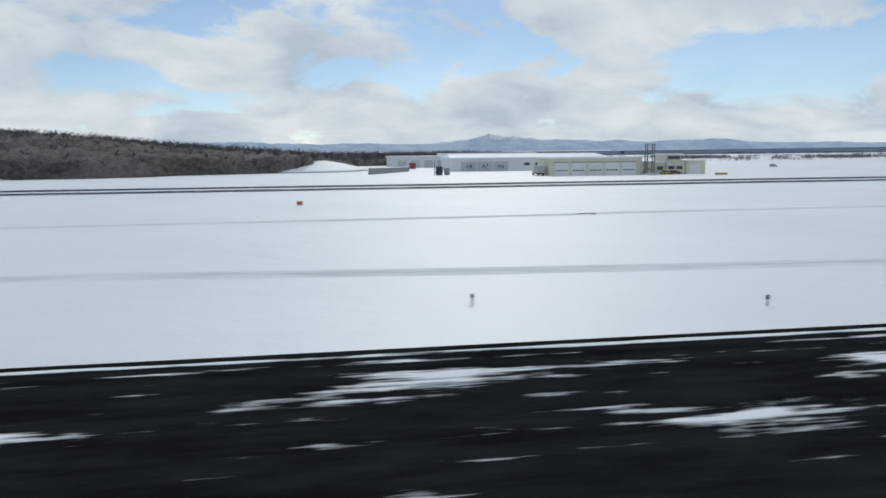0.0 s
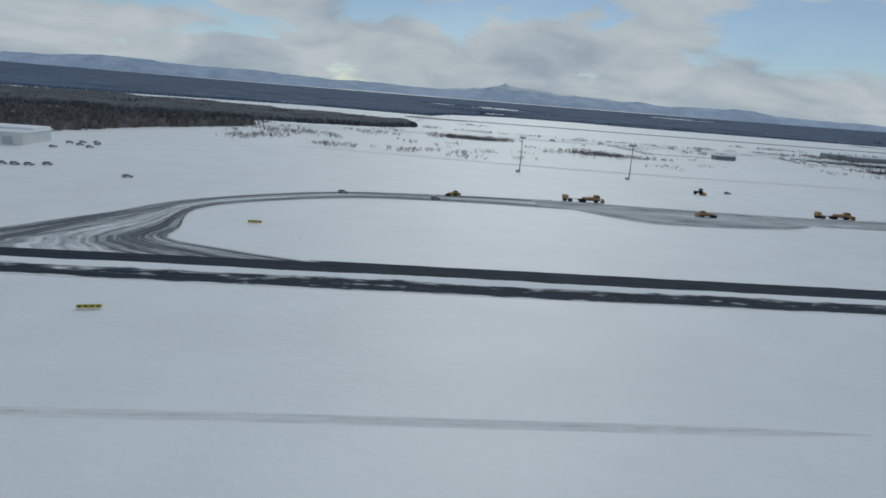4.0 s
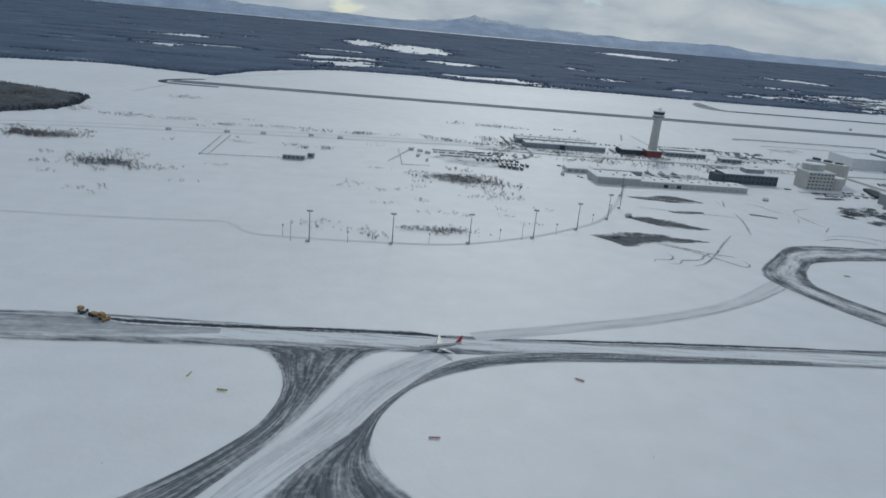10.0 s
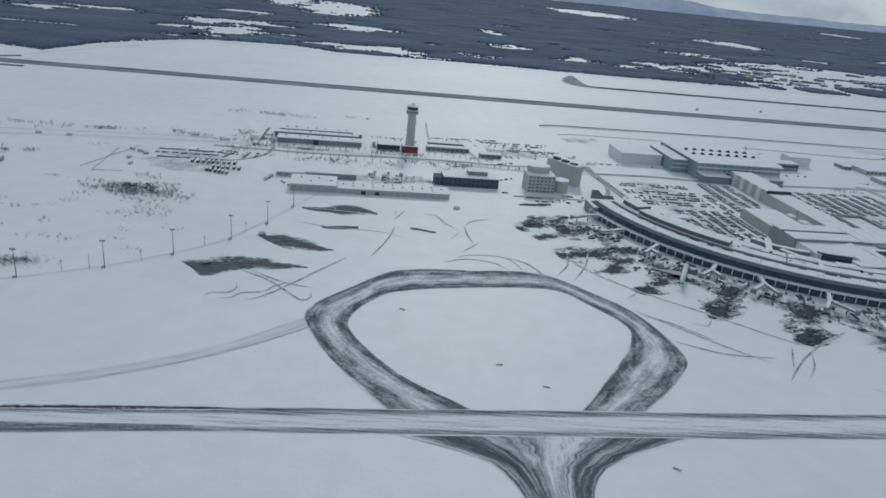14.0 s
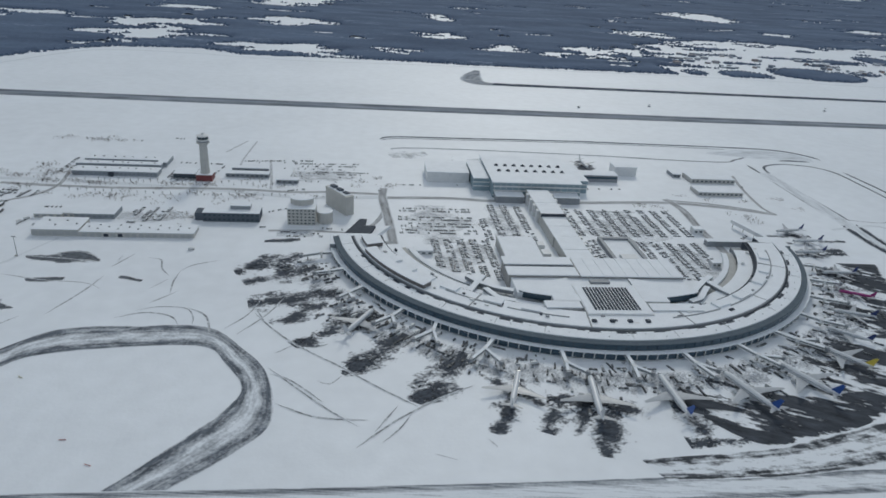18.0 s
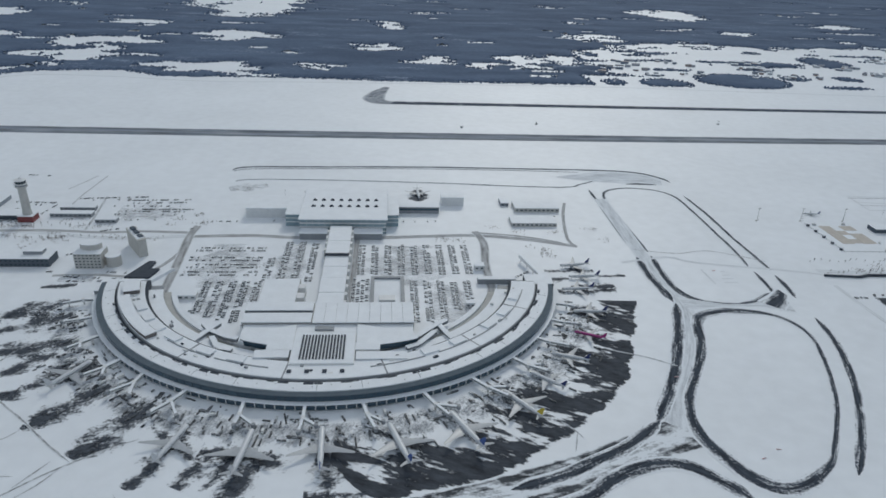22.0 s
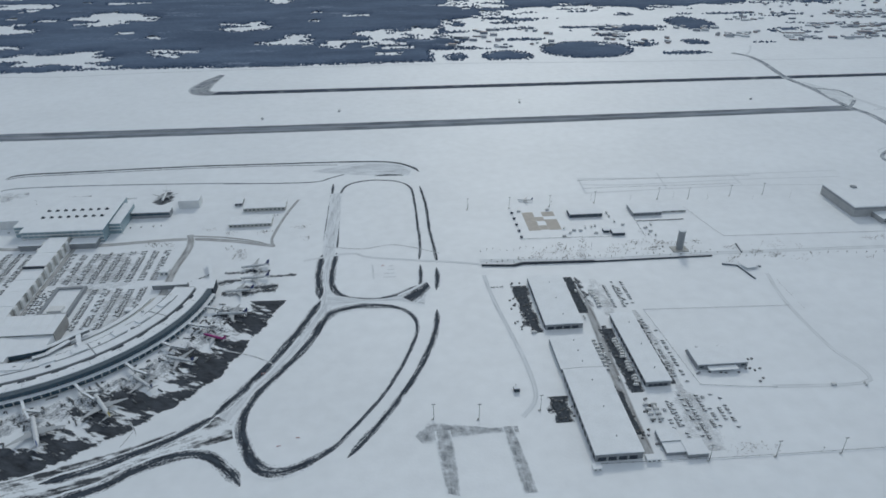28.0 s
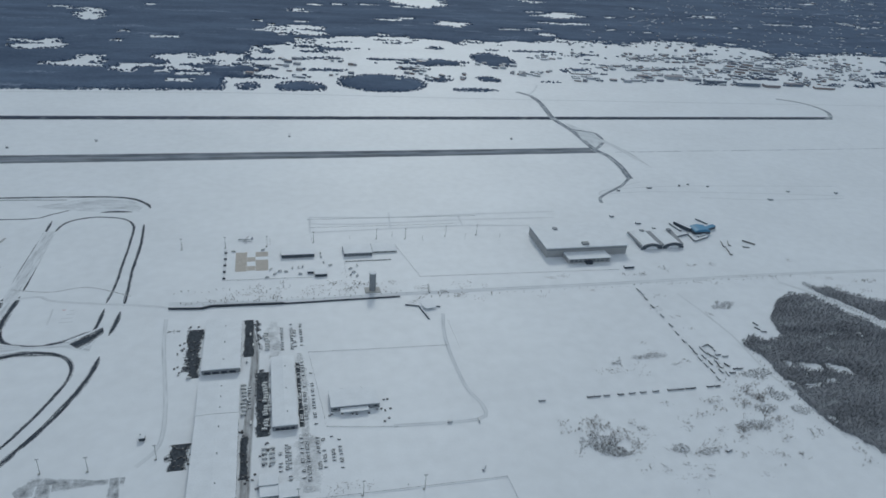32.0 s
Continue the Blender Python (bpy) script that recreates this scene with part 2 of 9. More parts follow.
def blotch(name, cover, scale, stretch, turn, asphalt, soft=0.06, rim=0.25, grain=0.35, lean=0.0, amp=1.6):
    """Pavement that shows through snow in torn blotches. cover: how much of it is bare; they are drawn out along turn (degrees); lean bares more towards v = 1."""
    m = bpy.data.materials.new(name)
    m.use_nodes = True
    n, l = m.node_tree.nodes, m.node_tree.links
    b = n["Principled BSDF"]
    co, mp = n.new("ShaderNodeTexCoord"), n.new("ShaderNodeMapping")
    mp.vector_type = "TEXTURE"
    mp.inputs["Rotation"].default_value = (0, 0, radians(turn))
    mp.inputs["Scale"].default_value = (stretch, 1, 1)
    l.new(co.outputs["Object"], mp.inputs[0])
    big, fine = n.new("ShaderNodeTexNoise"), n.new("ShaderNodeTexNoise")
    for t, q, d in ((big, scale, 6), (fine, scale * 7, 5)):
        t.inputs["Scale"].default_value, t.inputs["Detail"].default_value, t.inputs["Roughness"].default_value = q, d, 0.62
        l.new(mp.outputs[0], t.inputs["Vector"])
    uv, sep = n.new("ShaderNodeUVMap"), n.new("ShaderNodeSeparateXYZ")
    l.new(uv.outputs[0], sep.inputs[0])
    v = sep.outputs[1]
    edge = math_node(n, l, "MINIMUM", v, math_node(n, l, "SUBTRACT", 1.0, v))
    edge = math_node(n, l, "MULTIPLY", math_node(n, l, "MINIMUM", math_node(n, l, "DIVIDE", edge, rim), 1.0), 0.6)
    f = math_node(n, l, "ADD", math_node(n, l, "MULTIPLY", big.outputs["Fac"], amp), math_node(n, l, "MULTIPLY", fine.outputs["Fac"], grain))
    f = math_node(n, l, "ADD", f, math_node(n, l, "ADD", edge, cover - amp / 2 - grain / 2 - 0.6))
    if lean:
        f = math_node(n, l, "ADD", f, math_node(n, l, "MULTIPLY", math_node(n, l, "SUBTRACT", v, 0.5), lean))
    rng = n.new("ShaderNodeMapRange")
    rng.inputs["From Min"].default_value, rng.inputs["From Max"].default_value = 0.5 - soft, 0.5 + soft
    l.new(f, rng.inputs["Value"])
    # worn, damp and dusted tones in the pavement itself
    tone, tint = n.new("ShaderNodeTexNoise"), n.new("ShaderNodeValToRGB")
    tone.inputs["Scale"].default_value, tone.inputs["Detail"].default_value, tone.inputs["Roughness"].default_value = scale * 4, 8, 0.7
    l.new(mp.outputs[0], tone.inputs["Vector"])
    tint.color_ramp.elements[0].position, tint.color_ramp.elements[1].position = 0.34, 0.68
    tint.color_ramp.elements[0].color = (*[c * 0.6 for c in asphalt], 1)
    tint.color_ramp.elements[1].color = (*[min(0.8, c * 1.9) for c in asphalt], 1)
    l.new(tone.outputs["Fac"], tint.inputs[0])
    l.new(tint.outputs[0], b.inputs["Base Color"])
    l.new(rng.outputs[0], b.inputs["Alpha"])
    b.inputs["Roughness"].default_value, b.inputs["Specular IOR Level"].default_value = 0.85, 0.15
    return m


def woodland(name, dark, pale, dusted, fine=1.0):
    """Crowns of a far wood: stands of two tones in long bands, speckled where snow lies between the trees."""
    m = bpy.data.materials.new(name)
    m.use_nodes = True
    n, l = m.node_tree.nodes, m.node_tree.links
    b = n["Principled BSDF"]
    b.inputs["Roughness"].default_value, b.inputs["Specular IOR Level"].default_value = 0.95, 0.1
    co, mp = n.new("ShaderNodeTexCoord"), n.new("ShaderNodeMapping")
    mp.inputs["Scale"].default_value = (0.35, 1, 1)
    l.new(co.outputs["Object"], mp.inputs[0])
    stands, crowns, snow = (n.new("ShaderNodeTexNoise") for _ in range(3))
    for t, q, d, v in ((stands, 0.013 * fine, 5, mp), (crowns, 0.22 * fine, 3, co), (snow, 0.02 * fine, 7, mp)):
        t.inputs["Scale"].default_value, t.inputs["Detail"].default_value, t.inputs["Roughness"].default_value = q, d, 0.65
        l.new(v.outputs[0] if v is mp else co.outputs["Object"], t.inputs["Vector"])
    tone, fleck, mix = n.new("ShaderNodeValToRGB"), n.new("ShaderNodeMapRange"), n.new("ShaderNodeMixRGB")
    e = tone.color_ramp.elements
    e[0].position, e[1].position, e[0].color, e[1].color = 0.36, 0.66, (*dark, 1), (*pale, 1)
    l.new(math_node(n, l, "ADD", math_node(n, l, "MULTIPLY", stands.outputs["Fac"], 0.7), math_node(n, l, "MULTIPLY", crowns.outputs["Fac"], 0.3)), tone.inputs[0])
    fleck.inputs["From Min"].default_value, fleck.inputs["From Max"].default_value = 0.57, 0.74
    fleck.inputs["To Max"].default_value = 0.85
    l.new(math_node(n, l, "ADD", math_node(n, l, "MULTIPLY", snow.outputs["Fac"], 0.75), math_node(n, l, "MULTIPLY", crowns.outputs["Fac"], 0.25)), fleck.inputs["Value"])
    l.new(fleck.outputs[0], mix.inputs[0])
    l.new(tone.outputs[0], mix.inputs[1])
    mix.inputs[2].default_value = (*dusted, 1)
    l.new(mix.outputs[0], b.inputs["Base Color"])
    return m


MAT_SNOW = material("field_snow", SNOW, 0.58, vary=0.045, scale=0.012, bump=0.25, bump_scale=0.6, gloss=0.5)
MAT_ROOF_SNOW = material("roof_snow", (0.80, 0.83, 0.86), 0.65, vary=0.05, scale=0.15, bump=0.3, bump_scale=1.2)
MAT_RUNWAY = swept("runway_surface", [(0.0, 1.0), (0.2, 1.2), (0.5, 1.5), (0.70, 1.25), (0.78, 0.98), (0.93, 0.86), (0.955, 0.72), (0.966, 1.15), (0.970, 0.35), (0.974, 1.15), (0.982, 1.2), (0.985, 0.05), (0.990, 0.05), (0.993, 1.25), (1.0, 1.1)], along=0.20, across=60, rag=1.3, asphalt=(0.014, 0.0155, 0.017), soft=0.07, wander=0.004, patch=0.36, clods=1.6, grain_share=0.1, gloss=0.0)
# Many asphalt tones below lean blue: haze put into the colour.
MAT_BANDS = swept("twin_cleared_bands", [(0.0, 0.3), (0.06, 0.85), (0.34, 0.62), (0.42, 0.12), (0.56, 0.05), (0.62, 1.2), (0.97, 1.2), (1.0, 0.3)], along=0.09, across=18, rag=0.5, asphalt=(0.022, 0.032, 0.047), soft=0.08)
MAT_TAXI = swept("taxiway_surface", [(0.0, 0.1), (0.05, 0.72), (0.17, 0.62), (0.28, 0.14), (0.70, 0.08), (0.80, 0.55), (0.95, 0.72), (1.0, 0.1)], along=0.05, across=12, rag=0.7, asphalt=(0.11, 0.125, 0.145), soft=0.2)
MAT_CHURN = swept("churned_taxiway", [(0.0, 0.1), (0.04, 0.78), (0.20, 0.86), (0.36, 0.60), (0.48, 0.34), (0.60, 0.46), (0.76, 0.82), (0.96, 0.78), (1.0, 0.1)], along=0.03, across=26, rag=0.95, asphalt=(0.105, 0.118, 0.138), soft=0.19, patch=0.42, clods=2.6, grain_share=0.1)
MAT_FAR_RW = swept("far_runway_surface", [(0.0, 0.3), (0.08, 0.9), (0.5, 0.75), (0.92, 0.9), (1.0, 0.3)], along=0.01, across=5, rag=0.2, asphalt=(0.13, 0.152, 0.185), soft=0.2)
MAT_CLEARED = swept("thin_snow_on_asphalt", [(0.0, 0.1), (0.15, 0.75), (0.5, 0.62), (0.85, 0.75), (1.0, 0.1)], along=0.03, across=5, rag=0.7, asphalt=(0.12, 0.145, 0.18), soft=0.22)
MAT_DARKLINE = swept("bare_taxiway", [(0.0, 0.2), (0.1, 0.9), (0.9, 0.9), (1.0, 0.2)], along=0.03, across=4, rag=0.5, asphalt=(0.045, 0.06, 0.09), soft=0.15)
MAT_TRACK = swept("wheel_tracks", [(0.0, 0.0), (0.2, 0.45), (0.35, 0.15), (0.65, 0.15), (0.8, 0.45), (1.0, 0.0)], along=0.03, across=5, rag=0.35, asphalt=(0.44, 0.465, 0.49), soft=0.3)
MAT_DRIFT = swept("grey_drift_line", [(0.0, -0.1), (0.25, 0.35), (0.5, 0.55), (0.75, 0.3), (1.0, -0.1)], along=0.16, across=4, rag=0.6, asphalt=(0.62, 0.645, 0.67), soft=0.45)
MAT_EDGED = swept("taxiway_with_bare_edges", [(0.0, 0.1), (0.07, 0.72), (0.22, 0.6), (0.36, 0.22), (0.64, 0.2), (0.78, 0.6), (0.93, 0.74), (1.0, 0.1)], along=0.05, across=10, rag=0.95, asphalt=(0.06, 0.066, 0.074), soft=0.13)
MAT_SMEAR = swept("smeared_ring_taxiway", [(0.0, 0.1), (0.04, 0.85), (0.26, 0.78), (0.40, 0.36), (0.58, 0.22), (0.72, 0.5), (0.82, 0.92), (0.96, 0.95), (1.0, 0.1)], along=0.06, across=10, rag=0.95, asphalt=(0.118, 0.133, 0.154), soft=0.24, patch=0.42, clods=2.2, grain_share=0.22)
MAT_LOOPBAND = swept("bare_taxiway_edge", [(0.0, 0.0), (0.2, 0.6), (0.48, 0.98), (0.74, 0.72), (1.0, 0.0)], along=0.045, across=6, rag=1.0, asphalt=(0.046, 0.056, 0.072), soft=0.13, patch=0.32, clods=2.2, grain_share=0.26)
MAT_LOOPSNOW = swept("streaked_taxiway_snow", [(0.0, 0.0), (0.2, 0.22), (0.8, 0.22), (1.0, 0.0)], along=0.03, across=12, rag=0.75, asphalt=(0.3, 0.32, 0.345), soft=0.26, patch=0.4)
MAT_SCRAPE = swept("scraped_lane", [(0.0, 0.0), (0.15, 0.5), (0.5, 0.55), (0.85, 0.5), (1.0, 0.0)], along=0.10, across=5, rag=0.75, asphalt=(0.13, 0.142, 0.158), soft=0.27, grain_share=0.2)
MAT_APRON = blotch("bare_apron", 0.50, 0.07, 2.8, -26, (0.046, 0.052, 0.062), rim=0.07, soft=0.09, grain=0.95, lean=0.75, amp=3.4)
MAT_STAND = blotch("bare_stand", 0.84, 0.12, 1.3, 15, (0.055, 0.063, 0.076), rim=0.75, soft=0.15, grain=0.9)
MAT_GREYPATCH = blotch("thinly_swept_apron", 0.86, 0.12, 2.0, 10, (0.095, 0.104, 0.118), rim=0.4, soft=0.2, grain=0.95)
MAT_GRIME = blotch("trodden_snow", 0.33, 0.16, 1.5, 60, (0.20, 0.215, 0.235), soft=0.35, rim=0.3, grain=0.9)
MAT_YARD = blotch("wet_yard", 0.80, 0.12, 1.3, 90, (0.055, 0.064, 0.076), rim=0.3, soft=0.14, grain=0.8)
MAT_LOT = blotch("car_park_snow", 0.27, 0.10, 1.2, 0, (0.42, 0.44, 0.47), soft=0.5, rim=0.3, grain=0.35)
MAT_CONCRETE = material("pale_concrete", (0.48, 0.48, 0.46), 0.8, vary=0.1, scale=0.3, bump=0.1)
MAT_CREAM = material("cream_wall", (0.50, 0.495, 0.47), 0.75, vary=0.07, scale=0.3)
MAT_STATION = material("warm_cream_wall", (0.66, 0.635, 0.52), 0.75, vary=0.06, scale=0.3)
MAT_WHITE = material("white_wall", (0.72, 0.73, 0.73), 0.6, vary=0.06, scale=0.3)
MAT_GREY = material("grey_cladding", (0.27, 0.29, 0.31), 0.6, vary=0.12, scale=0.4)
MAT_DARK = material("dark_cladding", (0.06, 0.072, 0.09), 0.75, vary=0.2, scale=0.4, gloss=0.15)
MAT_SLATE = material("slate_cladding", (0.10, 0.12, 0.145), 0.75, vary=0.15, scale=0.3, gloss=0.15)
MAT_BROWN = material("brown_cladding", (0.15, 0.14, 0.135), 0.7, vary=0.15, scale=0.4)
MAT_RED = material("red_brick_base", (0.2, 0.055, 0.055), 0.7, vary=0.2, scale=0.5)
MAT_GLASS = material("window_glass", (0.05, 0.075, 0.09), 0.12, vary=0.2, scale=0.2)
MAT_STEEL = material("steel_pole", (0.16, 0.17, 0.18), 0.5, metal=0.4, vary=0.1)
# Blue in these far crowns is haze put into the base colour.
MAT_WOODS = woodland("haze_blue_woods", (0.068, 0.098, 0.157), (0.137, 0.186, 0.27), (0.38, 0.45, 0.55))
MAT_EASTWOOD = woodland("bare_wood_crowns", (0.18, 0.19, 0.21), (0.40, 0.415, 0.44), (0.62, 0.65, 0.68), 3.5)
MAT_UNDERGROWTH = material("grey_undergrowth", (0.075, 0.082, 0.095), 0.95, vary=0.35, scale=0.06, tone=(0.19, 0.2, 0.22))
MAT_THICKET = material("winter_thicket", (0.05, 0.043, 0.041), 0.95, vary=0.4, scale=0.12, tone=(0.115, 0.105, 0.10))
MAT_CONIFER = material("dark_conifers", (0.036, 0.044, 0.052), 0.95, vary=0.35, scale=0.05, tone=(0.075, 0.087, 0.102))
MAT_BUSH = material("bare_brush", (0.22, 0.20, 0.19), 0.95, vary=0.3, scale=0.5)
# Distance haze is mixed into both mountain colours; the peaks also carry snow.
MAT_RIDGE = material("hazed_far_mountain", (0.36, 0.46, 0.62), 0.9, vary=0.1, scale=0.008, tone=(0.47, 0.57, 0.71))
MAT_PEAKS = material("hazed_snowy_peaks", (0.46, 0.56, 0.71), 0.9, vary=0.2, scale=0.02, tone=(0.76, 0.81, 0.87))
MAT_ORANGE = material("orange_plough_paint", (0.40, 0.25, 0.10), 0.5, vary=0.15, scale=2)
MAT_YELLOW = material("yellow_sign_face", (0.65, 0.5, 0.05), 0.5, vary=0.08, scale=2)
MAT_SIGNRED = material("red_sign_face", (0.55, 0.07, 0.04), 0.5, vary=0.08, scale=2)
MAT_BLACK = material("black_rubber", (0.02, 0.02, 0.022), 0.8, vary=0.2, scale=3)

# ---- mesh tools ----
class Shape:
    """Collects corners and faces for one mesh."""

    def __init__(self):
        self.v, self.f = [], []

    def add(self, verts, faces):
        k = len(self.v)
        self.v += [tuple(p) for p in verts]
        self.f += [tuple(i + k for i in f) for f in faces]
        return self

    def box(self, x0, x1, y0, y1, z0, z1, c=0.0):
        """A box; c chamfers its four upper edges."""
        if not c:
            v = [(x, y, z) for z in (z0, z1) for x, y in ((x0, y0), (x1, y0), (x1, y1), (x0, y1))]
            return self.add(v, [(3, 2, 1, 0), (4, 5, 6, 7), (0, 1, 5, 4), (1, 2, 6, 5), (2, 3, 7, 6), (3, 0, 4, 7)])
        v = [(x, y, z0) for x, y in ((x0, y0), (x1, y0), (x1, y1), (x0, y1))]
        v += [(x, y, z1 - c) for x, y in ((x0, y0), (x1, y0), (x1, y1), (x0, y1))]
        v += [(x, y, z1) for x, y in ((x0 + c, y0 + c), (x1 - c, y0 + c), (x1 - c, y1 - c), (x0 + c, y1 - c))]
        q = [(3, 2, 1, 0), (8, 9, 10, 11)]
        for a in (0, 4):
            q += [(a + i, a + (i + 1) % 4, a + 4 + (i + 1) % 4, a + 4 + i) for i in range(4)]
        return self.add(v, q)

    def prism(self, poly, z0, z1):
        n = len(poly)
        v = [(x, y, z0) for x, y in poly] + [(x, y, z1) for x, y in poly]
        return self.add(v, [tuple(range(n - 1, -1, -1)), tuple(range(n, 2 * n))] + [(i, (i + 1) % n, n + (i + 1) % n, n + i) for i in range(n)])

    def cone(self, x, y, z0, z1, r0, r1, n=10, sx=1.0):
        a = [2 * math.pi * i / n for i in range(n)]
        v = [(x + sx * r0 * math.cos(t), y + r0 * math.sin(t), z0) for t in a] + [(x + sx * r1 * math.cos(t), y + r1 * math.sin(t), z1) for t in a]
        return self.add(v, [tuple(range(n - 1, -1, -1)), tuple(range(n, 2 * n))] + [(i, (i + 1) % n, n + (i + 1) % n, n + i) for i in range(n)])

    def bar(self, a, b, w, h=None):
        """A straight bar of width w and height h from a to b."""
        a, b, h = Vector(a), Vector(b), h or w
        d = (b - a).normalized()
        s = d.cross(Vector((0, 0, 1)))
        s = s.normalized() if s.length > 1e-4 else Vector((1, 0, 0))
        u = s.cross(d).normalized()
        v = [p + s * i * w / 2 + u * j * h / 2 for p in (a, b) for i, j in ((-1, -1), (1, -1), (1, 1), (-1, 1))]
        return self.add(v, [(3, 2, 1, 0), (4, 5, 6, 7), (0, 1, 5, 4), (1, 2, 6, 5), (2, 3, 7, 6), (3, 0, 4, 7)])

    def loft(self, rings):
        """A skin through rings of the same number of points, closed at both ends."""
        n = len(rings[0])
        v = [p for r in rings for p in r]
        f = [tuple(range(n - 1, -1, -1)), tuple(range(len(v) - n, len(v)))]
        for k in range(len(rings) - 1):
            f += [(k * n + i, k * n + (i + 1) % n, (k + 1) * n + (i + 1) % n, (k + 1) * n + i) for i in range(n)]
        return self.add(v, f)

    def data(self, name, mat, smooth=False):
        me = bpy.data.meshes.new(name)
        me.from_pydata(self.v, [], self.f)
        me.materials.append(mat)
        if smooth:
            me.polygons.foreach_set("use_smooth", [True] * len(me.polygons))
        me.update()
        return me


def part(name, shape, mat, parent, label="", smooth=False):
    """One mesh under a thing or under a part. The shape is in the thing's own space."""
    ob = new(name, shape if isinstance(shape, bpy.types.Mesh) else shape.data(name, mat, smooth))
    ob.parent = parent
    return tagged(ob, label)


def thing(name, x, y, z, label, category, group="", turn=0.0, kind=""):
    ob = new(name)
    ob.empty_display_size = 0.5
    ob.matrix_basis = pose(x, y, z, 0, 0, turn)
    return tagged(ob, label, category, group, kind)


def structure(name, shape, mat, label, category, smooth=False, kind="structure"):
    return tagged(new(name, shape if isinstance(shape, bpy.types.Mesh) else shape.data(name, mat, smooth)), label, category, "", kind)


def smooth_line(pts, step=3.0, closed=False):
    """A smooth curve through the points, sampled about every step."""
    p = [Vector((*q, 0)) if len(q) == 2 else Vector(q) for q in pts]
    n, out = len(p), []
    for i in range(n if closed else n - 1):
        if closed:
            a, b, c, d = p[(i - 1) % n], p[i], p[(i + 1) % n], p[(i + 2) % n]
        else:
            a, b, c, d = p[max(i - 1, 0)], p[i], p[i + 1], p[min(i + 2, n - 1)]
        k = max(1, int((c - b).length / step))
        for j in range(k):
            t = j / k
            out.append(0.5 * ((2 * b) + (c - a) * t + (2 * a - 5 * b + 4 * c - d) * t * t + (3 * b - a - 3 * c + d) * t ** 3))
    out.append(out[0].copy() if closed else p[-1].copy())
    return out


LAYER = [0]      # each pavement lies a hair above the one before


def strip(name, left, right, z, mat, label, category="taxiway", closed=False, step=3.0, rows=4, kind="structure"):
    """Pavement between two edges with as many points each; u runs along it in metres, v across from 0 to 1."""
    mids = [((a[0] + b[0]) / 2, (a[1] + b[1]) / 2) for a, b in zip(left, right)]
    lens = [max(1, int(math.dist(mids[i], mids[(i + 1) % len(mids)]) / step)) for i in range(len(mids) if closed else len(mids) - 1)]

    def sample(pts):
        n, out = len(pts), []
        p = [Vector((q[0], q[1], 0)) for q in pts]
        for i, k in enumerate(lens):
            if closed:
                a, b, c, d = p[(i - 1) % n], p[i], p[(i + 1) % n], p[(i + 2) % n]
            else:
                a, b, c, d = p[max(i - 1, 0)], p[i], p[i + 1], p[min(i + 2, n - 1)]
            for j in range(k):
                t = j / k
                out.append(0.5 * ((2 * b) + (c - a) * t + (2 * a - 5 * b + 4 * c - d) * t * t + (3 * b - a - 3 * c + d) * t ** 3))
        out.append(out[0].copy() if closed else p[-1].copy())
        return out
    LAYER[0] += 1
    z += LAYER[0] * 0.00025
    a, b = sample(left), sample(right)
    verts, uvs, faces, u = [], [], [], 0.0
    for i in range(len(a)):
        if i:
            u += ((a[i] + b[i]) / 2 - (a[i - 1] + b[i - 1]) / 2).length
        for j in range(rows + 1):
            q = a[i].lerp(b[i], j / rows)
            verts.append((q.x, q.y, z))
            uvs.append((u, j / rows))
    w = rows + 1
    for i in range(len(a) - 1):
        faces += [(i * w + j, i * w + j + 1, (i + 1) * w + j + 1, (i + 1) * w + j) for j in range(rows)]
    me = bpy.data.meshes.new(name)
    me.from_pydata(verts, [], faces)
    layer = me.uv_layers.new(name="UVMap")
    for loop in me.loops:
        layer.data[loop.index].uv = uvs[loop.vertex_index]
    me.materials.append(mat)
    if me.polygons[0].normal.z < 0:
        me.flip_normals()
    return tagged(new(name, me), label, category, "", kind)


def ribbon(name, pts, width, z, mat, label, category="taxiway", closed=False, step=4.0, kind="structure", taper=0.0):
    line = smooth_line(pts, step, closed)
    left, right = [], []
    n = len(line)
    for i, q in enumerate(line):
        if closed and i in (0, n - 1):
            d = (line[1] - line[n - 2]).normalized()
        else:
            d = (line[min(i + 1, n - 1)] - line[max(i - 1, 0)]).normalized()
        ends = min((q - line[0]).length, (q - line[-1]).length)
        thin = min(1.0, 0.12 + ends / taper) if taper else 1.0
        s = Vector((-d.y, d.x, 0)) * width / 2 * thin
        left.append((q + s)[:2])
        right.append((q - s)[:2])
    return strip(name, left, right, z, mat, label, category, step=1e6, rows=2, kind=kind)


# ---- ground ----
def land(x, y):
    """The lie of the land: flat airfield, far country that rises, a wooded hill beside the first stretch."""
    far = max(0.0, math.hypot(x - 600, y) - 2100) / 2700
    z = 16 * far ** 1.5
    hx, hy = (x + 150) / 150, (y - 190) / 80
    h = hx * hx + hy * hy
    if h < 1:
        z += 8.5 * (1 - h) ** 0.8 * (0.85 + 0.15 * math.sin(x * 0.06))
    return z


def grid_axis(knots):
    out = []
    for (a, s), (b, _) in zip(knots, knots[1:]):
        k = max(1, round((b - a) / s))
        out += [a + (b - a) * i / k for i in range(k)]
    return out + [knots[-1][0]]


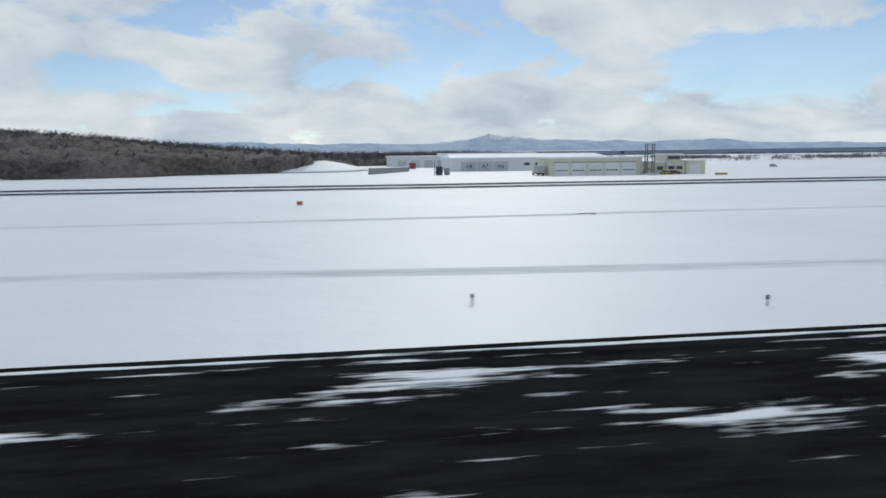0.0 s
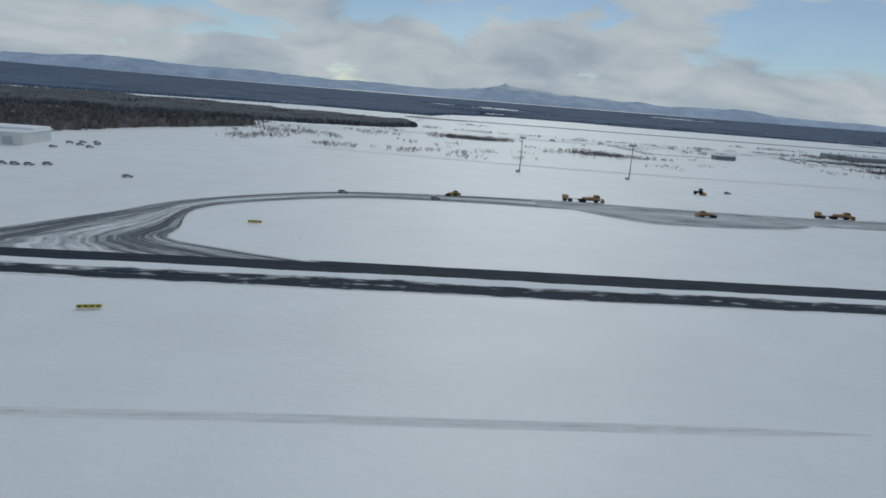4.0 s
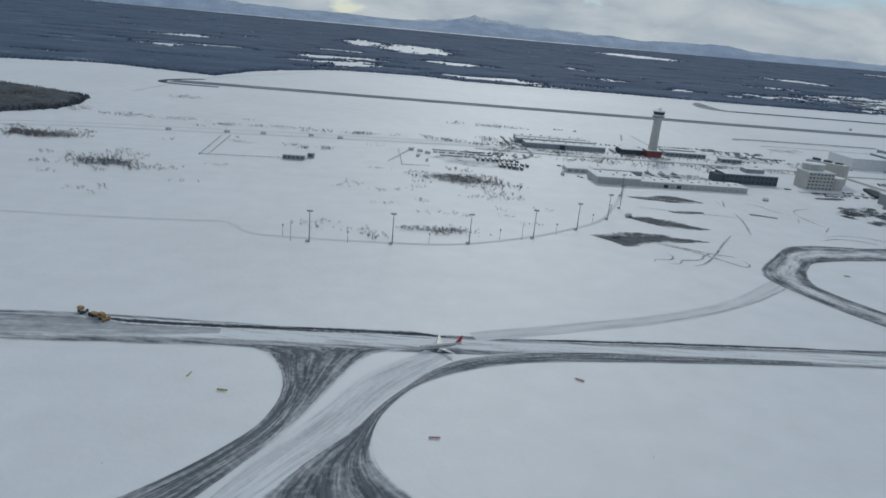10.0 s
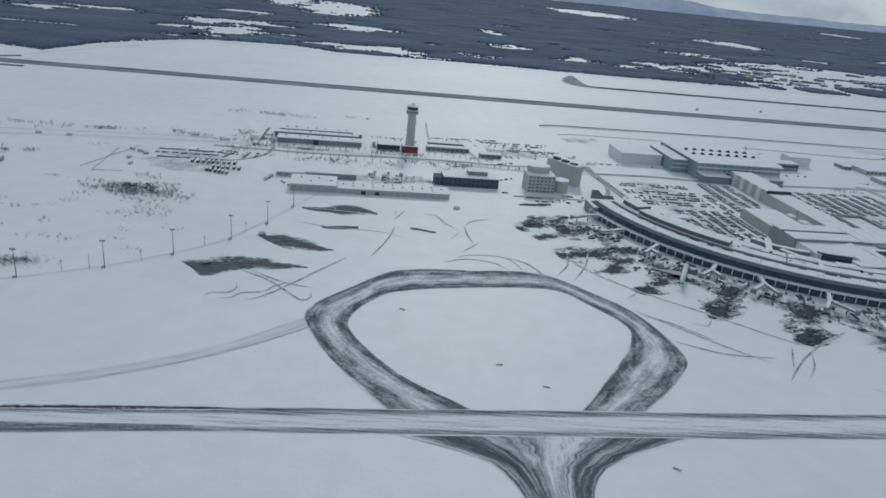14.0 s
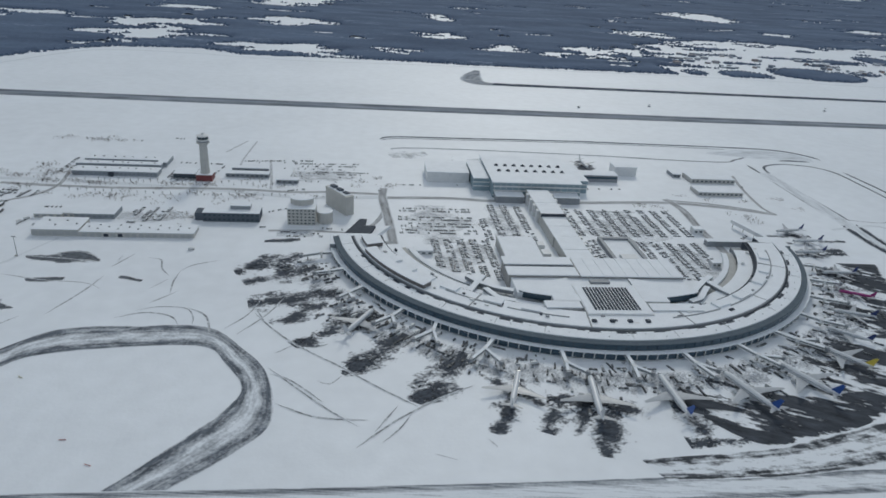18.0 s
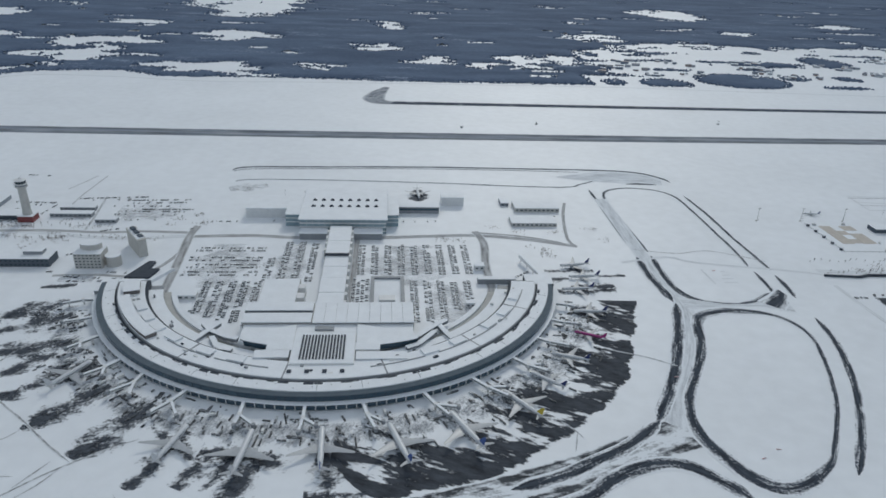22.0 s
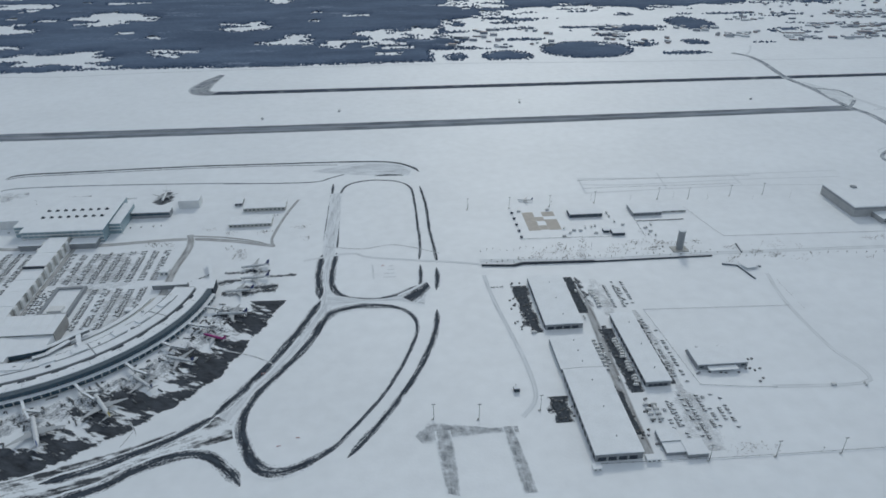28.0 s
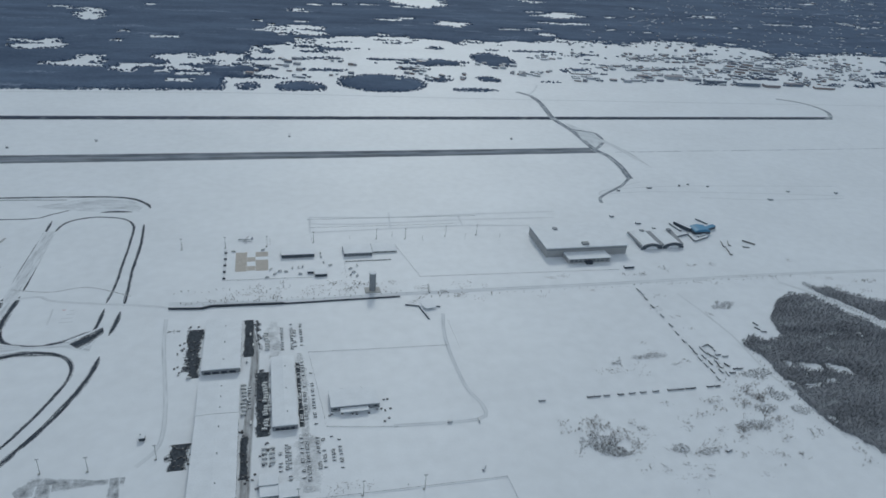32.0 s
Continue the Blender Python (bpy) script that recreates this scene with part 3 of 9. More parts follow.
gx = grid_axis([(-4200, 200), (-1200, 100), (-320, 10), (20, 60), (2000, 100), (3000, 200), (5600, 0)])
gy = grid_axis([(-1500, 200), (0, 100), (100, 10), (280, 60), (1000, 80), (2400, 150), (4750, 0)])
gw = len(gx)
gm = bpy.data.meshes.new("ground")
gm.from_pydata([(x, y, land(x, y)) for y in gy for x in gx], [],
               [(j * gw + i, j * gw + i + 1, (j + 1) * gw + i + 1, (j + 1) * gw + i) for j in range(len(gy) - 1) for i in range(gw - 1)])
gm.polygons.foreach_set("use_smooth", [True] * len(gm.polygons))
structure("ground", gm, MAT_SNOW, "wide snow-covered airfield with wind-smoothed drifts", "ground")
gm.materials.append(MAT_SNOW)

# ---- runways and taxiways ----
strip("road_runway", [(-700, -13.2), (2700, -13.2)], [(-700, 13.75), (2700, 13.75)], 0.03, MAT_RUNWAY, "dark wet runway with torn patches of packed snow", "runway", step=50, rows=2)
strip("road_inner_taxiway", [(-700, 74), (2700, 74)], [(-700, 85.8), (2700, 85.8)], 0.03, MAT_BANDS, "straight taxiway cleared in two dark bands", step=50, rows=2)
strip("road_apron_taxiway", [(185, 139.5), (240, 137.3), (330, 138.6), (460, 138.5), (640, 136.8), (760, 139), (850, 142)],
      [(185, 151.5), (240, 149.2), (290, 153.5), (380, 148.3), (520, 148.8), (700, 149), (850, 152)], 0.04, MAT_TAXI, "long taxiway with snow left along its middle")
MAT_RUTGREY = swept("rutted_lane", [(0.0, 0.0), (0.25, 0.6), (0.5, 0.3), (0.75, 0.6), (1.0, 0.0)], along=0.08, across=4, rag=0.5, asphalt=(0.22, 0.225, 0.23), soft=0.25)
MAT_LAYBY = swept("streaked_layby", [(0.0, 0.2), (0.1, 0.78), (0.5, 0.62), (0.8, 0.55), (1.0, 0.4)], along=0.05, across=8, rag=0.5, asphalt=(0.17, 0.19, 0.215), soft=0.25)
strip("road_apron_taxiway_west", [(180, 150.5), (205, 150), (240, 148.5), (280, 151.5), (310, 150.5), (330, 148)], [(180, 141), (205, 140.8), (240, 139), (280, 141.5), (310, 142), (330, 145)], 0.046, MAT_LAYBY, "streaked grey stretch of the long taxiway")
strip("road_turnoff", [(86, 84), (97, 92), (107, 108.5), (116.6, 125.8), (137, 142.8), (160, 149), (185, 151.5)],
      [(140, 85), (122, 92), (119.8, 100), (119.5, 118), (138.7, 134.7), (160, 139.8), (185, 139.5)], 0.045, MAT_CHURN, "curved turn-off with churned grey snow")
strip("road_layby", [(186, 140.3), (195.5, 129.5), (206, 127.8), (227, 131.0), (236, 136)], [(186, 141), (197, 141), (208, 140.6), (226, 139), (236, 138.6)], 0.05, MAT_LAYBY, "scraped lay-by beside the taxiway")
MAT_ARM = swept("churned_crossover_arm", [(0.0, 0.05), (0.05, 0.8), (0.3, 0.92), (0.55, 0.82), (0.8, 0.8), (0.94, 0.62), (1.0, 0.0)], along=0.045, across=17, rag=0.95, asphalt=(0.125, 0.14, 0.16), soft=0.22, patch=0.42, clods=2.4, grain_share=0.16)
strip("road_crossover_west_arm", [(318, 139.6), (337.5, 138.4), (343.2, 133.4), (346.6, 122.6), (345, 111.6), (339.8, 102.9), (331.6, 93.5), (323.6, 86.9), (315, 84)],
      [(372, 140), (364, 137.5), (358.5, 128), (352.7, 114.6), (347.9, 104.5), (343.4, 97.4), (339.5, 91.5), (337, 87), (335.5, 84)], 0.05, MAT_ARM, "western arm of a crossover churned by ploughs")
strip("road_crossover_east_arm", [(470, 138.6), (425.5, 137.5), (396, 135), (376.6, 126.7), (367.5, 116), (364.1, 105.7), (365.3, 97.2), (371.2, 89.1), (378, 84)],
      [(470, 141), (427.7, 142), (397.5, 140.4), (380.5, 134), (368, 119.8), (359.8, 106.5), (351.5, 96.4), (346.5, 88.5), (344, 84)], 0.052, MAT_ARM, "eastern arm of a crossover churned by ploughs")
strip("road_crossover_bank", [(376, 140), (363.2, 128.5), (355.8, 116), (349, 104.6), (344, 97.2), (340.2, 91), (337.8, 86)], [(382, 137), (367.6, 120.4), (359.8, 107), (351.5, 96.8), (345.5, 88.6), (343, 86)], 0.06, MAT_LOOPSNOW, "bank of ploughed snow left between two arms")
ribbon("road_taxiway_north_edge", [(300, 151.6), (309, 149.6), (326.6, 148.9), (353.2, 148.6), (373, 148.3), (384, 146.6)], 3.0, 0.066, MAT_LOOPBAND, "dark bare band along the taxiway's far edge", taper=10.0)
ribbon("road_taxiway_north_edge", [(400, 147.2), (415, 147.6), (440, 148), (480, 148)], 1.8, 0.066, MAT_LOOPBAND, "thin dark band along the taxiway's far edge", taper=10.0)
strip("road_crossover_east", [(515, 85), (535, 88), (546, 98), (548.6, 109.4), (542, 126.8), (520, 137.5)],
      [(600, 85), (578, 88), (565, 96), (562.2, 107), (571, 125), (598, 137)], 0.05, MAT_CHURN, "second crossover taxiway with dark wheel arcs")
LOOP_OUT = [(517, 148.5), (503, 172), (494, 193), (494.6, 207), (509, 224), (526, 239.7), (555, 242.5), (583, 242), (600, 226), (612, 208), (617, 180), (606, 163), (591, 149)]
LOOP_IN = [(541, 149), (522, 166), (508, 191), (509.5, 203), (516, 213), (525, 220.5), (552, 226), (584, 227), (596, 214), (604, 199), (600, 186), (588, 169), (572, 149)]
strip("road_hex_loop", LOOP_OUT, LOOP_IN, 0.055, MAT_SMEAR, "ring taxiway round a snowy island")
strip("road_stands_taxiway", [(913, 207), (883, 192), (840, 176), (791, 163), (740, 158)], [(929, 190), (900, 180), (862, 163), (800, 150), (745, 148)], 0.05, MAT_EDGED, "curved taxiway round the stands")
strip("road_loop_limb", [(957, 480), (956, 400), (955, 343), (957, 312), (943, 268), (921, 224), (911, 206)], [(967, 480), (966, 400), (964, 345), (966, 300), (952, 258), (932, 222), (926, 195)], 0.05, MAT_LOOPSNOW, "taxiway limb with streaked snow along its middle")
strip("road_loop_exit", [(895, 82), (915, 101), (934, 122), (940, 140)], [(882, 92), (903, 112), (924, 134), (934, 143)], 0.055, MAT_LOOPSNOW, "long curved taxiway with bare dark edges")
strip("road_loop_link", [(964, 302), (990, 306), (1012, 304), (1026, 296)], [(962, 318), (990, 309), (1012, 313), (1030, 330)], 0.052, MAT_LOOPSNOW, "short link between two loops")
BANDS = [("road_upper_island_edge", [(966.4, 380), (965.3, 428), (964.9, 467), (967, 488), (974, 500), (989.6, 506), (1004, 505), (1017, 500), (1026.5, 486), (1028.4, 456), (1028.5, 413), (1028.3, 380), (1026.2, 357)], 2.2),
         ("road_west_limb_edge", [(958, 502), (958, 473), (956.8, 428), (956.8, 393), (958, 383)], 2.4),
         ("road_east_limb_edge", [(1034.9, 489), (1037.5, 450), (1037.3, 408), (1038.4, 376), (1039, 352.6)], 2.4),
         ("road_east_limb_curve", [(1038, 346), (1037.4, 330), (1035.2, 316)], 3.6),
         ("road_east_limb_inner", [(1026.7, 351), (1026, 332), (1024, 316)], 2.8),
         ("road_upper_island_foot", [(966.4, 374), (964.8, 351), (964.8, 332), (969.3, 318.2), (979, 310.7), (993, 308.5), (1008.5, 312), (1023.5, 323)], 4.2),
         ("road_west_limb_blotch", [(956, 372), (955.3, 343), (957, 325), (957.5, 312)], 5.0),
         ("road_west_limb_lower", [(958.7, 310), (950, 284), (943, 267), (932.6, 244.3), (921.5, 224), (909, 205)], 5.2),
         ("road_stands_edge", [(911, 206), (900.7, 197), (889, 188.5), (876, 182), (860, 174), (838, 167)], 5.2),
         ("road_south_island_edge", [(845, 155), (866, 162), (878.7, 170.9), (891.5, 177), (904, 179.4), (913, 177), (920.5, 171), (927.2, 163), (931, 157)], 6.0),
         ("road_outer_arc", [(1034, 293), (1031.5, 271.4), (1023.4, 245.4), (1013.3, 222.5), (1001.9, 202), (990, 184), (980, 170)], 3.6),
         ("road_rear_band", [(659, 540), (671, 549), (725, 551.5), (819, 555), (899, 554), (985, 552), (1015, 546), (1031, 533), (1036, 522)], 3.4),
         ("road_rear_band_short", [(994.5, 516), (1008, 517), (1022, 515)], 4.0)]
for k, (name, line, w) in enumerate(BANDS):
    ribbon(name, line, w * 1.38, 0.03 + k * 0.004, MAT_LOOPBAND, "dark bare band along a snowy taxiway", step=3.0, taper=8.0)
strip("road_lower_island_edge", [(924, 211), (928.5, 224.5), (938, 240), (947.5, 257), (954, 273), (958, 288), (965, 299), (978.6, 304), (994, 304.3), (1010, 299), (1020, 288), (1021.5, 271.6), (1015.3, 249.6), (1006, 226), (997, 209), (984.5, 190), (975, 177), (964, 166.5), (954, 161), (943, 159.5), (935, 163.5), (929.5, 172), (923.5, 186), (921, 198)],
      [(930, 210), (934.5, 222.5), (943.5, 238), (953.5, 255), (961, 271), (964.5, 284), (969.5, 292), (979.5, 296.5), (994, 297.5), (1008.3, 295), (1016.6, 285.5), (1018.2, 271.6), (1012.4, 250.8), (1003, 227.2), (994, 210.6), (981.8, 192), (972.6, 180), (961, 173), (953, 169.5), (944.5, 169), (940.5, 171.5), (936, 177), (931.5, 189), (929, 199)],
      0.088, MAT_LOOPBAND, "dark bare ring round a snowy taxiway island", closed=True)
strip("road_link_corner", [(1029.5, 329), (1022, 322), (1009, 312.5)], [(1032, 318), (1028, 310), (1021, 301)], 0.094, MAT_LOOPBAND, "dark triangular corner of a taxiway link")
strip("road_far_runway", [(185, 645), (870, 643), (1556, 656)], [(185, 668), (870, 668), (1556, 676)], 0.06, MAT_FAR_RW, "far grey runway swept bare", "runway", step=40, rows=2)
strip("road_second_far_runway", [(790, 790), (1400, 793), (2031, 797)], [(790, 806), (1400, 808), (2031, 811)], 0.07, MAT_DARKLINE, "furthest dark runway in the snow", "runway", step=40, rows=2)
MAT_BAY = swept("swept_grey_bay", [(0.0, 0.3), (0.15, 0.85), (0.85, 0.85), (1.0, 0.3)], along=0.04, across=5, rag=0.4, asphalt=(0.2, 0.22, 0.25), soft=0.25)
strip("road_far_turn", [(786, 888), (768, 852), (760, 818), (772, 794), (792, 789)], [(794, 886), (790, 852), (788, 824), (790, 810), (800, 806)], 0.08, MAT_BAY, "far runway's grey turning bay")
ribbon("road_far_cross", [(1538, 940), (1553, 919), (1556, 880), (1547, 799), (1553, 742), (1552.6, 672), (1560, 645), (1560, 610), (1552.8, 570)], 9, 0.09, MAT_CLEARED, "taxiway that crosses both far runways")
ribbon("road_far_cross_spur", [(1590, 985), (1572, 950), (1553, 925)], 3, 0.085, MAT_TRACK, "faint road that leaves the far crossing")
ribbon("road_far_cross_tail", [(1556, 575), (1530, 548), (1503, 529), (1490, 516), (1487, 505)], 4, 0.085, MAT_CLEARED, "winding lane from the far crossing")
ribbon("road_far_branch", [(1553, 750), (1570, 742), (1583, 731), (1578, 698), (1553, 668)], 5, 0.1, MAT_CLEARED, "curved branch of the far crossing")
strip("road_far_island", [(1556, 780), (1556, 720), (1557, 680)], [(1560, 775), (1582, 720), (1570, 688)], 0.08, MAT_TRACK, "grey snow inside the far crossing")
ribbon("road_far_left_turn", [(205, 690), (186, 672), (178, 650), (190, 636), (230, 634)], 8, 0.08, MAT_DARKLINE, "curved end of the far runway")
ribbon("road_terminal_taxiway_near", [(668, 512), (677, 517), (733, 518), (823, 514), (880, 510)], 2.6, 0.05, MAT_CLEARED, "faint cleared strip behind the terminal")
ribbon("road_terminal_taxiway_far", [(860, 510.5), (936, 506.5), (955, 515), (968, 523)], 2.4, 0.05, MAT_LOOPBAND, "dark strip near the loop taxiway")
MAT_DASH = swept("drifted_marks", [(0.0, 0.0), (0.3, 0.62), (0.7, 0.62), (1.0, 0.0)], along=0.045, across=2, rag=1.3, asphalt=(0.25, 0.28, 0.32), soft=0.16)
ribbon("road_dashed_strip", [(1577, 658.5), (1750, 660), (1930, 661.5), (2300, 665)], 2.2, 0.05, MAT_DASH, "row of marks along the buried runway")
strip("road_far_apron", [(1590, 640), (1580, 690), (1562, 700), (1552, 705)], [(1600, 600), (1596, 660), (1578, 716), (1556, 730)], 0.1, MAT_TRACK, "scraped bay beside the far crossing")
ribbon("road_far_end_turn", [(2020, 800), (2038, 812), (2055, 848), (2044, 890), (2010, 915)], 7, 0.1, MAT_CLEARED, "grey turn at the end of the furthest runway")
ribbon("road_perimeter", [(180, 560), (205, 700), (250, 790), (313, 905), (420, 915), (560, 897), (705, 908), (1066, 918), (1300, 908), (1540, 896), (2100, 880), (2700, 860)], 4, 0.04, MAT_TRACK, "perimeter road under thin snow", "road")
ribbon("road_service", [(120, 246), (199, 232), (260, 229), (300, 230), (315, 231), (322, 222), (334, 218), (385, 218), (412, 228), (433, 241), (455, 260), (468, 282), (480, 306), (491, 330)], 1.5, 0.05, MAT_TRACK, "narrow patrol road along the lamp masts", "road")
ribbon("road_apron_track", [(388, 148), (420, 157), (441, 163.5), (468, 176), (495, 197)], 5, 0.045, MAT_TRACK, "wide ploughed track to the ring taxiway", "road")
ribbon("road_apron_track_edge", [(441, 161.5), (462, 170.5), (480, 181), (494.5, 192)], 0.9, 0.05, MAT_RUTGREY, "dark snow bank edge of a track", "road")
ribbon("road_highway", [(60, 330), (170, 385), (281, 404), (376, 416), (451, 420), (560, 407), (607, 399), (657, 402)], 5, 0.05, MAT_TRACK, "snow-dusted public road behind the airfield", "road")
ribbon("road_highway_upper", [(60, 345), (170, 397), (281, 416), (376, 427), (451, 432)], 3, 0.05, MAT_TRACK, "parallel lane of the public road", "road")
MAT_ROADGREY = swept("salted_road", [(0.0, 0.1), (0.18, 0.75), (0.5, 0.55), (0.82, 0.75), (1.0, 0.1)], along=0.04, across=6, rag=0.45, asphalt=(0.17, 0.165, 0.16), soft=0.25)
ribbon("road_terminal_front", [(657, 402), (700, 404), (733, 401), (790, 402), (848, 406), (885, 400), (919, 389)], 5, 0.06, MAT_ROADGREY, "salted grey road before the far hall", "road")
ribbon("road_terminal_loop", [(660, 420), (659, 400), (662, 360), (664, 323), (670, 300), (682, 280), (696, 268), (716, 261)], 6, 0.06, MAT_ROADGREY, "curved approach road with a brownish salted surface", "road")
ribbon("road_terminal_loop_east", [(852, 413), (856, 394), (853, 359), (852, 325), (846, 303), (836, 287), (820, 272), (800, 262)], 6, 0.06, MAT_ROADGREY, "curved approach road on the east side", "road")
ribbon("road_gallery_lane", [(770, 300), (770, 340), (770.5, 400)], 4.0, 0.06, MAT_ROADGREY, "wet grey lane along the gallery", "road")
ribbon("road_terminal_spur", [(852, 411), (880, 406), (905, 397), (919, 388), (916, 400), (922, 440), (930, 470)], 2.5, 0.06, MAT_ROADGREY, "narrow service road with dark ruts", "road")
ribbon("road_campus", [(426, 412), (460, 409), (500, 408), (560, 411), (600, 408), (627, 410), (660, 408)], 4, 0.055, MAT_ROADGREY, "salted road between service buildings", "road")
ribbon("road_campus_north", [(546, 490), (557, 522)], 1.6, 0.055, MAT_RUTGREY, "narrow fenced lane in the snow", "road")
ribbon("road_campus_lane", [(563.5, 433), (561, 470), (564, 522)], 1.6, 0.055, MAT_RUTGREY, "narrow lane beside a yard", "road")
ribbon("road_campus_yard", [(580, 475), (585.5, 435), (588, 412)], 2.0, 0.055, MAT_RUTGREY, "lane on the yard's east side", "road")
ribbon("road_campus_west", [(456, 440), (459, 425), (460, 408), (454, 392), (440, 380)], 2.6, 0.055, MAT_ROADGREY, "lane beside the long depots", "road")
ribbon("road_office_front", [(595, 345), (620, 346), (640, 344), (650, 352), (658, 372), (661, 400)], 3.0, 0.055, MAT_ROADGREY, "salted lane before the offices", "road")
ribbon("road_cargo", [(1070, 332), (1072, 300), (1076, 268), (1080, 235), (1080, 205), (1070, 190)], 3, 0.05, MAT_TRACK, "snowy yard road beside the freight sheds", "road")
ribbon("road_cargo_spine", [(1127, 322), (1131, 280), (1129, 240), (1127, 200), (1126, 158)], 6, 0.06, MAT_ROADGREY, "wet grey road between freight sheds", "road")
ribbon("road_field", [(1268, 316), (1262, 280), (1263, 232), (1269, 210), (1262, 199), (1211, 201)], 3, 0.05, MAT_TRACK, "field track across deep snow", "road")
ribbon("road_east_highway", [(1070, 352), (1150, 346), (1240, 347), (1434, 344), (1580, 343), (1700, 338)], 5, 0.05, MAT_TRACK, "snowy road with low trees beside it", "road")
ribbon("road_woods_edge", [(1471, 322), (1481, 263), (1480, 215), (1486.5, 184), (1488, 148)], 2, 0.05, MAT_TRACK, "track along the edge of the wood", "road")
ribbon("road_forest_path", [(1575, 330), (1591, 312), (1609, 281), (1624, 252), (1656, 216), (1706, 182)], 4, 0.05, MAT_TRACK, "straight ride through the wood", "road")
ribbon("road_loop_crossing", [(943, 364), (977, 372), (993, 364), (1052, 352), (1075, 345)], 2.5, 0.07, MAT_TRACK, "narrow crossing road over the loop", "road")
MAT_RUT = swept("tyre_arc", [(0.0, 0.0), (0.3, 0.62), (0.7, 0.62), (1.0, 0.0)], along=0.16, across=3, rag=1.0, asphalt=(0.13, 0.135, 0.14), soft=0.25)
rut_rng = random.Random(11)
RUTS = [[(458.6, 211.3), (460.4, 214.7), (466.1, 214.9), (468.5, 219), (467.9, 222.9)], [(463.4, 210.4), (468.1, 211.3), (470.3, 214.9), (477.7, 216.6), (481.8, 222), (488, 225.2)], [(471.9, 209.9), (476.6, 211.8), (485.8, 222.4), (496.2, 236.9), (506.3, 250)],
        [(465.6, 235.8), (469.8, 232.5), (477.9, 226.6), (485.6, 217.5), (491.1, 210.9), (494.2, 213.6), (493.6, 218.3)], [(470, 235), (483.9, 224.8), (494.8, 220.9)], [(541.7, 308), (548.2, 305.8), (551.4, 295.7), (556.5, 288.6)], [(560.3, 293.2), (565, 300.5), (576.4, 305.9)],
        [(560.3, 293.2), (559.8, 283.8), (560.3, 278), (561, 271)], [(556.9, 284.9), (551.1, 275.1)], [(564.1, 272.9), (554.8, 261.9)], [(550.5, 254.8), (558.8, 258.5), (570.9, 257.6), (575.8, 250.1), (576.8, 242.4)], [(572.2, 257.8), (581, 250.8), (585.3, 236.5)], [(544.3, 249), (555, 253.6), (566.3, 250.7), (571.2, 243.5)],
        [(599, 261.5), (606.3, 246)], [(481.6, 288.7), (501.3, 283), (521.1, 280.4), (530.2, 274.7)], [(483.5, 307.9), (503.2, 305.8), (521.6, 302.5)], [(515.6, 251.3), (523.5, 272.2), (527.3, 287.5)], [(534, 311.8), (527.5, 297)], [(529.1, 310.8), (528.3, 302.1)],
        [(652.1, 173.8), (660.5, 188.1)], [(654.4, 168.2), (660.4, 175.1), (665.4, 184)], [(613.1, 221.9), (620, 227.9)], [(601, 253.8), (610.2, 240.4), (621.1, 228), (638.8, 212.7), (654, 198.6), (667.8, 187.1)], [(630.7, 203.6), (635.6, 201.2), (640.2, 207.2)], [(671.5, 162.6), (678.6, 159.4)],
        [(612, 212), (624.1, 198.5), (636.1, 185.7), (646.5, 176.7)], [(613, 208), (621.3, 203.6), (634, 190)], [(692.9, 165.1), (690.4, 169.2)], [(865, 208.7), (871.9, 199.2), (874.1, 193.8)], [(871.9, 199.2), (868.1, 186.8)], [(1020, 180), (1040, 186), (1066, 178)],
        [(646, 166), (660, 180), (676, 192), (690, 200)], [(590, 240), (598, 252), (602, 266)], [(596, 236), (606, 252), (612, 268)], [(617, 190), (632, 182), (650, 180)]]
for line in RUTS:
    ribbon("road_wheel_track", line, (1.1 if line[0][0] < 475 else rut_rng.uniform(0.7, 1.25)), 0.04 + rut_rng.random() * 0.02, MAT_RUT, "dark tyre track pressed into the snow", "track", step=2.0, taper=8.0)
# Shade of low snow ridges, painted as flat grey strips.
for line in ([(-220, 24), (-60, 24), (-6, 23.4), (1, 22.5), (12, 21.5), (29, 20.8), (40, 20.1), (50, 20.0), (62, 20.3)], [(-220, 40.2), (-10, 40.2), (18, 40.9), (42, 40.9), (64, 40.6)], [(110, 44.8), (140, 45), (180, 44.8)]):
    ribbon("road_ridge_shade", line, 1.3, 0.003 - LAYER[0] * 0.00025, MAT_DRIFT, "flat grey strip painted as the shade of a low snow ridge", "track", taper=10.0)
for line in ([(60, 21), (66, 21.6), (71, 23.3), (73.6, 25.7), (75, 29)], [(103.4, 53.6), (102.8, 47.5), (104.5, 45.2), (112, 44.8)], [(102.4, 38), (103.3, 30), (106, 25.5), (109.2, 23.4), (116, 22.6)]):
    ribbon("road_drift_arc", line, 0.55, 0.007 - LAYER[0] * 0.00025, MAT_DRIFT, "curved grey drift line on the snow", "track", step=1.0, taper=4.0)
strip("road_scraped_bay", [(1013, 182), (1021, 190), (1036, 187.5), (1052, 184), (1066, 184)], [(1017, 176), (1026, 177), (1037, 179), (1052, 180), (1066, 179)], 0.06, MAT_SCRAPE, "scraped bay on the north apron")
strip("road_scraped_lane", [(1023.5, 184), (1024, 165), (1026, 144)], [(1031.5, 184), (1032.5, 165), (1032, 142)], 0.065, MAT_SCRAPE, "scraped lane off a bay")
strip("road_scraped_lane_east", [(1058, 184), (1059.5, 162), (1061, 141)], [(1063.5, 184), (1066, 162), (1067.5, 141)], 0.065, MAT_SCRAPE, "second scraped lane off a bay")
